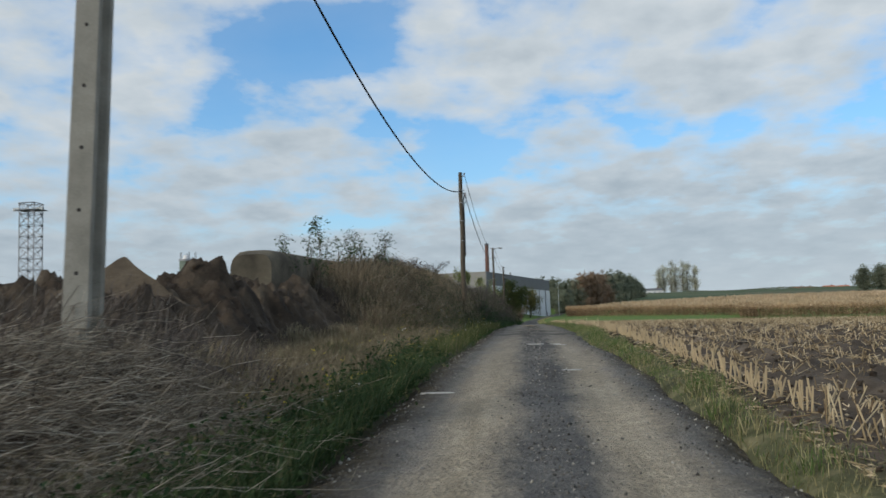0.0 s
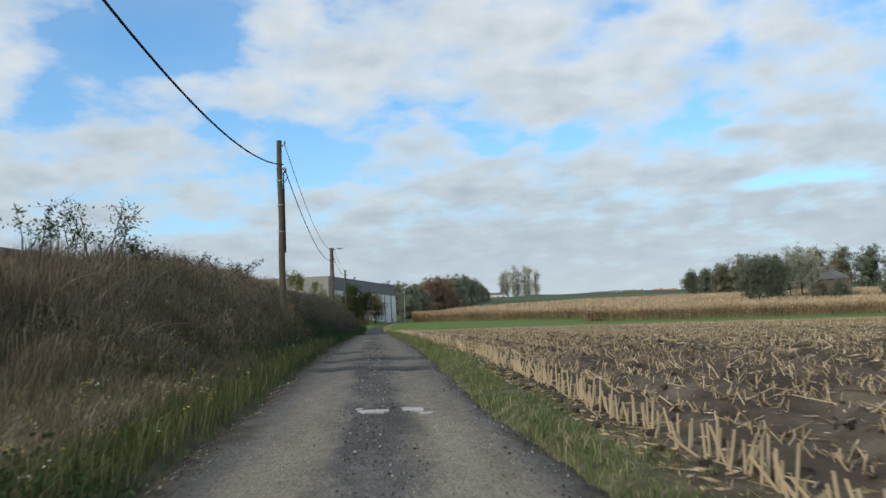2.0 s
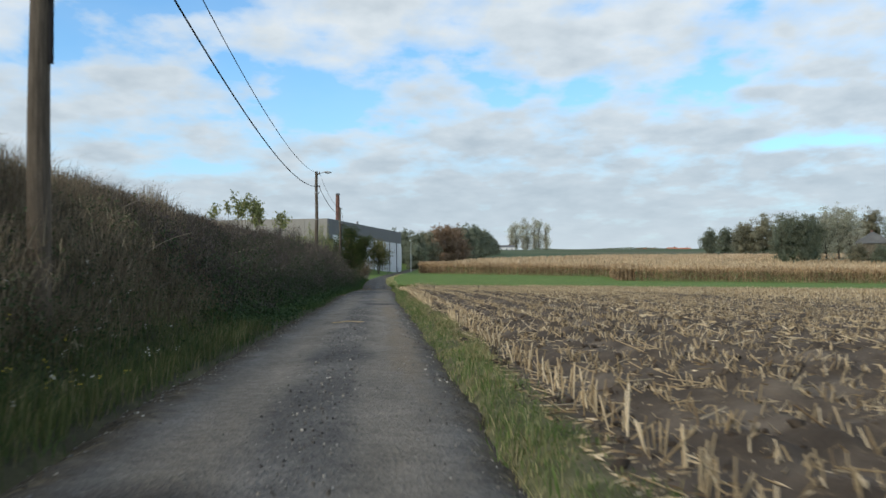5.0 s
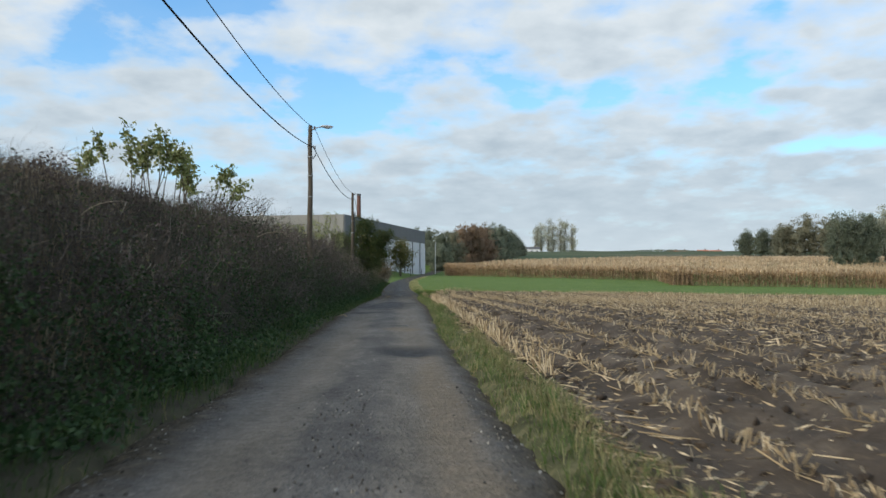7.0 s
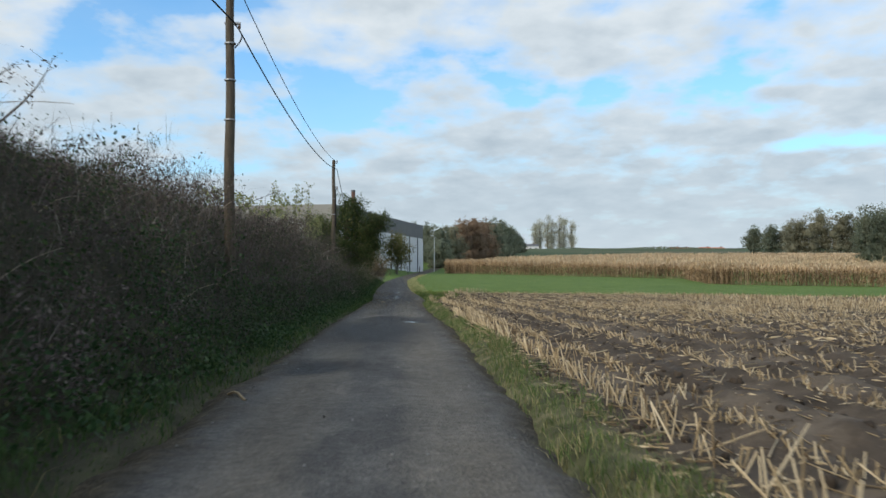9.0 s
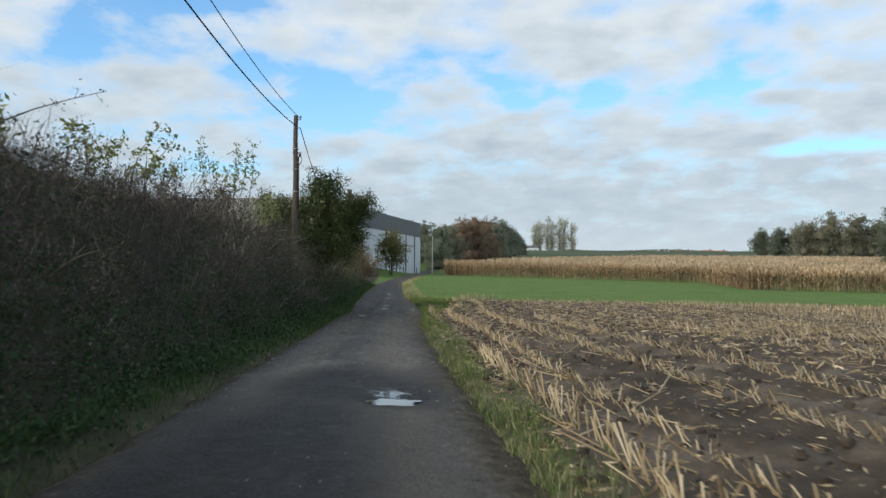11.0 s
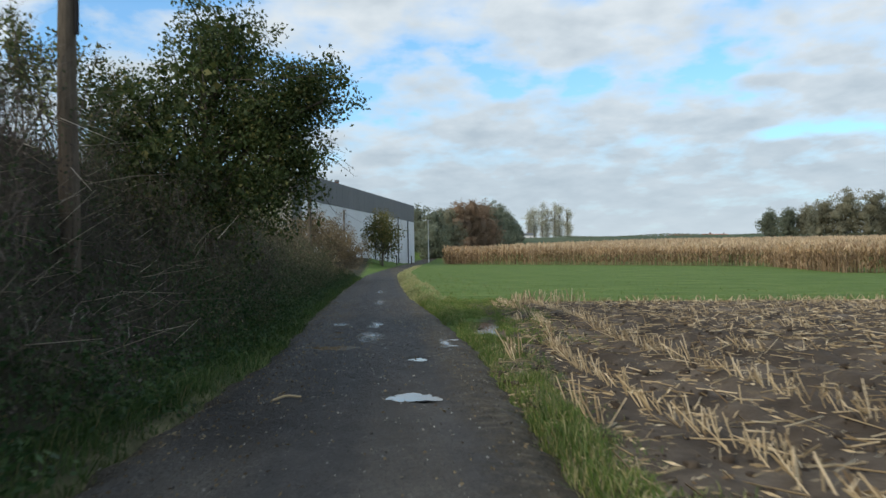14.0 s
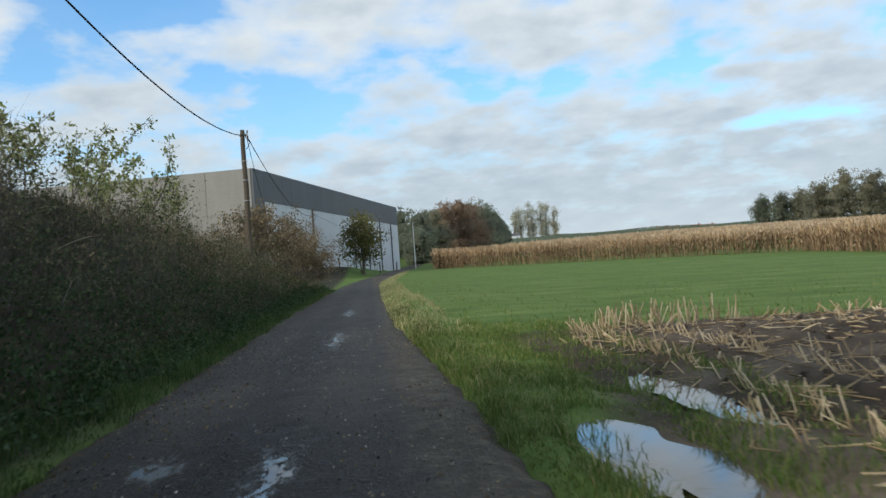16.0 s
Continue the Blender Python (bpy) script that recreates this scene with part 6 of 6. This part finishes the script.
# ---------------------------------------------------------------- grass
def grass(name, n, x, y, lmin, lmax, mat, label, width=0.008):
    base = np.stack([x, y, ground_z(x, y) - 0.01], 1)
    lean = np.stack([rng.normal(0, 0.7, n), rng.normal(0, 0.7, n), np.zeros(n)], 1)
    L = rng.uniform(lmin, lmax, n) * np.clip(0.75 + 0.6 * lumps(x, y, 1.3, 51), 0.25, 1.7)
    thing(name, label, "grass", kind="stuff", data=mesh_np(name, *blades_np(base, lean, L, rng.uniform(0.6, 1.4, n) * width), mat))


def dry_ground(x, y):
    """True where no flooded hollow lies, but for a few tufts."""
    ok = np.ones(len(x), bool)
    for px, py, a, b in PONDS:
        ok &= (((x - px) / a) ** 2 + ((y - py) / b) ** 2 > 1.0) | (rng.random(len(x)) < 0.13)
    return ok


def build_grass():
    n = 56000
    y = -4 + 154 * rng.random(n) ** 1.0
    clump = lumps(y, y * 0.3, 2.0, 61)
    x = mid_x(y) + half_w(y) - 0.02 + rng.beta(1.35, 1.45, n) * (0.82 + 0.12 * clump)
    keep = (lumps(x * 0.5, y, 1.1, 62) + rng.normal(0, 0.5, n) > -0.4 + 0.85 * (1 - smooth(8, 17, y))) & dry_ground(x, y)
    grass("verge_grass", int(keep.sum()), x[keep], y[keep], 0.05, 0.22, F_VERGEGREEN, "uneven green and yellow grass on the track verge")
    n = 40000
    y = 10 + 172 * rng.random(n)
    x = mid_x(y) - half_w(y) - 0.02 - rng.beta(1.3, 1.5, n) * 1.6
    grass("bank_foot_grass", n, x, y, 0.08, 0.30, F_FOOT, "dark green grass at the foot of the bank")
    n = 24000
    y = FIELD_END + 75 * rng.random(n) ** 2.2
    x = mid_x(y) + half_w(y) + 0.05 + 55 * rng.random(n) ** 1.8
    grass("meadow_grass", n, x, y, 0.04, 0.13, F_GRASS, "short green meadow grass strip", 0.016)
    n = 9000
    y = rng.uniform(122, 139, n)
    x = mid_x(y) + half_w(y) + 0.05 + rng.beta(1.3, 2.0, n) * 2.6
    dry = dry_ground(x, y)
    x, y, n = x[dry], y[dry], int(dry.sum())
    grass("wet_grass", n, x, y, 0.05, 0.16, F_GRASS, "lush grass round the flooded hollows")
    n = 26000
    y = rng.uniform(108, 141, n)
    x = mid_x(y) + half_w(y) - 0.06 + rng.random(n) * (0.6 + 1.0 * smooth(118, 130, y))
    dry = dry_ground(x, y)
    x, y, n = x[dry], y[dry], int(dry.sum())
    grass("short_wet_grass", n, x, y, 0.04, 0.13, F_GRASS, "short green grass beside the damp track")
    n = 22000
    y = rng.uniform(122, 140, n)
    x = 1.5 + 3.2 * rng.random(n) ** 1.3 + 0.0 * y
    dry = dry_ground(x, y) & (x < 2.2 + 2.6 * smooth(121, 131, y) + 0.35 * lumps(x, y, 1.5, 66))
    x, y, n = x[dry], y[dry], int(dry.sum())
    grass("lush_tufts", n, x, y, 0.05, 0.17, F_GRASS, "lush green grass tufts round the flooded field corner", 0.010)
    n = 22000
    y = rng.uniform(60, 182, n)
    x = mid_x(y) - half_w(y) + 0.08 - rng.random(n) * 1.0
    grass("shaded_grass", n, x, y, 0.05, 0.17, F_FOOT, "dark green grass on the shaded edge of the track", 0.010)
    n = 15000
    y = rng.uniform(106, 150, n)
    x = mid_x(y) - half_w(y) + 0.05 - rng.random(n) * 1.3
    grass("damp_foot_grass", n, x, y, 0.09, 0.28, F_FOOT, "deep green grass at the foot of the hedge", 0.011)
    n = 15000
    y = rng.uniform(6, 118, n)
    x = 1.15 + 0.65 * rng.random(n)
    keep = lumps(x * 1.5, y, 0.9, 64) + rng.normal(0, 0.4, n) > 0.1
    x, y, n = x[keep], y[keep], int(keep.sum())
    grass("field_edge_grass", n, x, y, 0.04, 0.16, F_VERGEGREEN, "sparse green tufts between verge and stubble")
    n = 30000
    y = rng.uniform(-3, 120, n)
    x = mid_x(y) + half_w(y) - 0.10 + rng.beta(1.1, 1.8, n) * 1.0
    keep = lumps(x, y, 1.9, 63) + rng.normal(0, 0.35, n) > -0.35 + 0.75 * smooth(12, 22, y)
    x, y, n = x[keep], y[keep], int(keep.sum())
    grass("dry_verge", n, x, y, 0.04, 0.18, F_VERGE, "dry brown grass along the gravel edge")
    n = 7000
    y = rng.uniform(42, 72, n)
    x = 1.30 + 0.52 * rng.beta(1.6, 1.4, n) + 0.06 * lumps(y, y * 0, 2.0, 68)
    grass("straw_verge", n, x, y, 0.05, 0.20, F_VERGE, "straw coloured grass leaning over the edge of the stubble field")
    n = 16000
    y = rng.uniform(138, 225, n)
    x = mid_x(y) + half_w(y) + 0.02 + rng.random(n) ** 2 * 1.3
    grass("bleached_verge", n, x, y, 0.08, 0.24, F_LIP, "bleached tall grass along the bend of the track", 0.014)
    # loose stones on the track
    n = 4500
    y = rng.uniform(-2, 150, n)
    s = np.where(rng.random(n) < 0.4, rng.normal(0.1, 0.25, n), rng.choice([-1, 1], n) * rng.normal(1.25, 0.22, n)).clip(-1.7, 1.7)
    x = mid_x(y) + s
    r = 0.003 + 0.013 * rng.random(n) ** 5
    c = np.stack([x, y, road_z(x, y) + r * 0.2], 1)
    d = rand_dirs(n)
    thing("loose_stones", "small pale stones scattered on the track", "stones", kind="stuff",
          data=mesh_np("loose_stones", *rods_np(c - d * r[:, None] * 0.8, c + d * r[:, None] * 0.8, r, r * 0.6, 3), M_STONE))
    n = 15000
    y = 2 + 58 * rng.random(n) ** 1.4
    s = np.where(rng.random(n) < 0.45, rng.normal(0.12, 0.22, n), np.where(rng.random(n) < 0.6, rng.normal(-1.40, 0.16, n), rng.normal(1.35, 0.16, n)))
    x = mid_x(y) + s
    r = 0.004 + 0.012 * rng.random(n) ** 3
    c = np.stack([x, y, road_z(x, y) + r * 0.3], 1)
    d = rand_dirs(n)
    thing("grit", "loose grey gravel between and beside the wheel ruts", "gravel", kind="stuff",
          data=mesh_np("grit", *rods_np(c - d * r[:, None] * 0.8, c + d * r[:, None] * 0.8, r, r * 0.6, 3), F_GRIT))
    n = 6500
    y = rng.uniform(96, 142, n)
    x = mid_x(y) + rng.uniform(-1.5, 1.5, n)
    r = 0.004 + 0.010 * rng.random(n) ** 3
    c = np.stack([x, y, road_z(x, y) + r * 0.3], 1)
    d = rand_dirs(n)
    thing("grit", "loose pale grit on the damp track", "gravel", kind="stuff",
          data=mesh_np("grit", *rods_np(c - d * r[:, None] * 0.8, c + d * r[:, None] * 0.8, r, r * 0.6, 3), F_GRIT))
    # fallen leaves at the damp stretch
    n = 2600
    y = rng.uniform(104, 140, n)
    x = mid_x(y) + (rng.random(n) ** 0.6 * 1.6) * np.where(rng.random(n) < 0.75, -1, 1)
    c = np.stack([x, y, road_z(x, y) + 0.012], 1)
    thing("fallen_leaves", "small yellow and pale leaves fallen on the track", "leaves", kind="stuff",
          data=mesh_np("fallen_leaves", *leaves_np(c, unit(rand_dirs(n) * [1, 1, 0.15]), rng.uniform(0.02, 0.05, n), 0.022), F_DRY))
    # single stalks on the track
    for sx, sy, a, L in ((-0.57, 51.4, 15, 0.75), (-0.9, 117.0, 30, 0.32), (-1.75, 77.0, 120, 0.5)):
        q = np.linspace(-0.5, 0.5, 6)
        p = np.stack([sx + L * q * math.cos(radians(a)), sy + L * q * math.sin(radians(a)), 0.02 + 0.02 * np.cos(q * 5)], 1)
        p[:, 2] += road_z(p[:, 0], p[:, 1])
        thing("fallen_stalk", "single pale maize stalk lying on the track", "stalk", "stalks on the track", data=mesh_np("fallen_stalk", *tube(p, 0.014, 6), F_STRAW))


# ---------------------------------------------------------------- warehouse and the far distance
def build_warehouse():
    a, b = np.array([-10.6, 211.6]), np.array([6.5, 279.0])
    L = float(np.linalg.norm(b - a))
    yaw = math.degrees(math.atan2(b[1] - a[1], b[0] - a[0]))
    ob = thing("warehouse", "large flat roofed warehouse with pale walls and dark grey band", "warehouse")
    ob.matrix_world = pose(a[0], a[1], 0, 0, 0, yaw)
    top, zb, band = 12.45, -0.4, 3.3
    # local x runs along the long wall, local y to its left (into the building)
    D = 60.0
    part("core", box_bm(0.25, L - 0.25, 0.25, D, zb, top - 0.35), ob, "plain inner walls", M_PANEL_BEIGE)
    part("roof", box_bm(0.15, L - 0.15, 0.15, D, top - 0.34, top - 0.16), ob, "flat grey roof", M_ROOF)
    n = 24
    w = L / n
    low = box_bm(0.012, w - 0.012, 0, 0.2, zb, top - band, 0.01)
    me_low = bpy.data.meshes.new("wall_panel")
    low.to_mesh(me_low)
    low.free()
    me_low.materials.append(M_PANEL_WHITE)
    up = box_bm(0.012, w - 0.012, -0.06, 0.2, top - band + 0.004, top, 0.01)
    me_up = bpy.data.meshes.new("band_panel")
    up.to_mesh(me_up)
    up.free()
    me_up.materials.append(M_PANEL_GREY)
    for i in range(n):
        if i > 0:
            q = part("wall_panel", me_low, ob, "pale grey cladding panel")
            q.location = (i * w, 0, 0)
        q = part("band_panel", me_up, ob, "dark grey cladding panel")
        q.location = (i * w, 0, 0)
    part("corner_panel", box_bm(0.0, w, -0.05, 0.2, zb, top - band, 0.01), ob, "dark grey corner panel", M_PANEL_GREY)
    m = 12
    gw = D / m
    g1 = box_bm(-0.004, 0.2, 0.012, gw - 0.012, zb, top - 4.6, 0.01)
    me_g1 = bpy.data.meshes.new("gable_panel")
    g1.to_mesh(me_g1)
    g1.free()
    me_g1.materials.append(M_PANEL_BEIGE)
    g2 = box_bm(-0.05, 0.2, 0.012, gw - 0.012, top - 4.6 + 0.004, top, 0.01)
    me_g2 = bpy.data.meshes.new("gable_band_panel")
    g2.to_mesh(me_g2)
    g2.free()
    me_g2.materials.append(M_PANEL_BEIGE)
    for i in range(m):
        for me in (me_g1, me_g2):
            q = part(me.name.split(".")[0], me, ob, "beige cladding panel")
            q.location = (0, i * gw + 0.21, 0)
    for fx, fy, fz, r, mat, lab in ((44, 6, 1.9, 0.28, M_STEEL, "steel roof flue"), (12, 22, 1.6, 0.4, M_WHITE, "white roof flue"), (58, 9, 1.5, 0.3, M_PANEL_GREY, "grey roof vent"), (30, 12, 0.8, 0.6, M_PANEL_GREY, "grey roof vent")):
        part("flue", cyl_bm(r, r, top - 0.3, top + fz, 14, fx, fy), ob, lab, mat)
    # lower annexe at the far end
    part("annexe", box_bm(L + 0.02, L + 14, 3, 30, zb, 8.6, 0.02), ob, "pale lower annexe", M_PANEL_WHITE)
    for i in range(4):
        part("downpipe", cyl_bm(0.10, 0.10, zb + 0.3, top - band, 10, L * (0.55 + 0.12 * i), -0.12), ob, "dark downpipe", M_PANEL_GREY)
    # posts along the grass in front
    for i in range(5):
        px, py = -5.5 + 2.6 * i, 222 + 7.0 * i
        g = float(ground_z(px, py))
        post = thing("bollard", "short dark post on the grass by the warehouse", "post", "posts before the warehouse", at=(px, py, g - 0.1))
        part("stem", cyl_bm(0.09, 0.08, 0, 1.7, 10), post, "dark timber", M_BARK)
        part("cap", cyl_bm(0.10, 0.03, 1.7, 1.78, 10), post, "dark cap", M_CABLE)


def street_lamp(x, y, top):
    g = float(ground_z(x, y))
    ob = thing("street_lamp", "tall pale grey street lamp at the bend of the track", "street lamp", at=(x, y, g - 0.1))
    part("column", cyl_bm(0.11, 0.06, 0, top - g, 12), ob, "pale grey steel", M_WHITE)
    part("lamp_head", box_bm(-0.1, 0.55, -0.1, 0.1, top - g, top - g + 0.12, 0.03), ob, "grey lamp head", M_LAMP)


def lattice_mast(x, y, top):
    g = float(ground_z(x, y))
    ob = thing("lattice_mast", "grey steel lattice floodlight mast beyond the soil heap", "mast", at=(x, y, g))
    h, w = top - g, 1.15
    for cx, cy in ((-1, -1), (1, -1), (1, 1), (-1, 1)):
        part("leg", box_bm(cx * w - 0.07, cx * w + 0.07, cy * w - 0.07, cy * w + 0.07, 0, h, 0.01), ob, "steel leg", M_STEEL)
    k = 12
    a, b = [], []
    for i in range(k):
        z0, z1 = h * i / k, h * (i + 1) / k
        for p, q in (((-w, -w), (w, -w)), ((w, -w), (w, w)), ((w, w), (-w, w)), ((-w, w), (-w, -w))):
            a += [(*p, z0), (*p, z1), (*q, z0)]
            b += [(*q, z1), (*q, z1), (*p, z1)]
    part("bracing", mesh_np("bracing", *rods_np(np.array(a, float), np.array(b, float), 0.045, 0.045, 4), M_STEEL), ob, "crossed steel bracing")
    part("platform", box_bm(-1.9, 1.9, -1.4, 1.4, h - 1.1, h - 1.0, 0.02), ob, "steel platform", M_STEEL)
    rail = [(x0, y0, h - 0.1) for x0, y0 in ((-1.3, -1.3), (1.3, -1.3), (1.3, 1.3), (-1.3, 1.3), (-1.3, -1.3))]
    part("railing", mesh_np("railing", *rods_np(np.array(rail[:-1]), np.array(rail[1:]), 0.04, 0.04, 4), M_STEEL), ob, "steel railing")
    for fx in (-2.1, -1.5, 1.5, 2.1):
        lamp = part("floodlight", box_bm(fx - 0.3, fx + 0.3, -0.9, -0.55, h - 1.2, h - 0.75, 0.05), ob, "grey floodlight", M_LAMP)
        part("lens", box_bm(fx - 0.25, fx + 0.25, -0.93, -0.905, h - 1.15, h - 0.8), lamp, "floodlight glass", M_GLASS)


def house(x, y, w, d, h, roof_h, wallmat, roofmat, label, yaw=0.0, group="houses on the far rise"):
    g = float(ground_z(x, y))
    ob = thing("house", label, "house", group)
    ob.matrix_world = pose(x, y, g - 0.3, 0, 0, yaw)
    part("wall", box_bm(-w / 2, w / 2, -d / 2, d / 2, 0, h), ob, "", wallmat)
    bm = bmesh.new()
    o = 0.4
    v = [bm.verts.new(c) for c in ((-w / 2 - o, -d / 2 - o, h + 0.004), (w / 2 + o, -d / 2 - o, h + 0.004), (w / 2 + o, d / 2 + o, h + 0.004), (-w / 2 - o, d / 2 + o, h + 0.004), (-w / 2 - o, 0, h + roof_h), (w / 2 + o, 0, h + roof_h))]
    for q in ((0, 1, 5, 4), (2, 3, 4, 5), (0, 4, 3), (1, 2, 5), (3, 2, 1, 0)):
        bm.faces.new([v[i] for i in q])
    roof = part("roof", bm, ob, "", roofmat)
    part("chimney", box_bm(w * 0.2, w * 0.2 + 0.8, -0.4, 0.4, h + roof_h * 0.6, h + roof_h + 1.0), roof, "", M_BRICK)
    for i in range(max(2, int(w / 4))):
        wx = -w / 2 + (i + 0.5) * w / max(2, int(w / 4))
        part("window", box_bm(wx - 0.6, wx + 0.6, -d / 2 - 0.05, -d / 2 - 0.004, h * 0.35, h * 0.35 + 1.3), ob, "dark window", M_DARKPANE)
    return ob


def build_distance():
    street_lamp(9.4, 280, 9.6)
    lattice_mast(-74.5, 120, 20.1)
    ob = thing("silo", "small grey green silo with a pale top beyond the soil heap", "silo", at=(-45.9, 110, -0.9))
    part("tank", cyl_bm(1.15, 1.15, -1.5, 10.6, 20), ob, "grey green tank", M_GREENTANK)
    part("rim", cyl_bm(1.2, 1.2, 10.5, 10.75, 20), ob, "pale rim", M_STEEL)
    for q in range(6):
        a = 6.283 * q / 6
        part("rail_post", cyl_bm(0.05, 0.05, 10.7, 11.7, 6, 1.1 * math.cos(a), 1.1 * math.sin(a)), ob, "steel rail post", M_STEEL)
    part("hatch", cyl_bm(0.5, 0.42, 10.74, 11.3, 12, -0.2, 0), ob, "white hatch", M_WHITE)
    # tall works chimney far behind the warehouse
    ob = thing("factory_chimney", "tall slim red brick factory chimney far away", "chimney", at=(-47.4, 1010, float(ground_z(-47.4, 1010))))
    zt = 90.3 - float(ground_z(-47.4, 1010))
    part("stack", cyl_bm(2.9, 2.1, -1, zt, 20), ob, "red brown brick", M_BRICK)
    part("rim", cyl_bm(2.4, 2.4, zt - 2.0, zt + 0.2, 20), ob, "dark rim", M_ROOF)
    for i in range(4):
        house(246 + 13 * i + 3 * math.sin(i * 5), 805 + 8 * math.sin(i * 2.3), 10, 8, 2.0, 1.9, M_PLASTER, M_TILE, "far pale house with an orange tiled roof on the rise", 12 * math.sin(i))
    house(112, 775, 14, 8, 4.0, 2.0, M_WHITE, M_ROOF, "far low white building beside the poplars")
    house(170, 312, 20, 12, 8.0, 4.0, M_WALL, M_ROOF, "grey barn with a grey gabled roof among the trees", 60, "barn among the trees")
    # hedge line on the rise
    n = 5200
    x = np.concatenate([rng.uniform(120, 330, n // 2), rng.uniform(330, 560, n - n // 2)])
    y = 690 + rng.normal(0, 3, n) + 0.02 * x
    z = ground_z(x, y) + rng.random(n) * 1.6 * (0.5 + 0.5 * np.sin(x * 0.07))
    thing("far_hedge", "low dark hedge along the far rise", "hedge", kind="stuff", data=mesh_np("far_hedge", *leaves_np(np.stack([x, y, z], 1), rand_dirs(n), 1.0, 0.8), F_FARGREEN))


build_lines()
build_heap()
build_wall()
build_bank()
build_trees()
build_maize()
build_stubble()
build_grass()
build_warehouse()
build_distance()
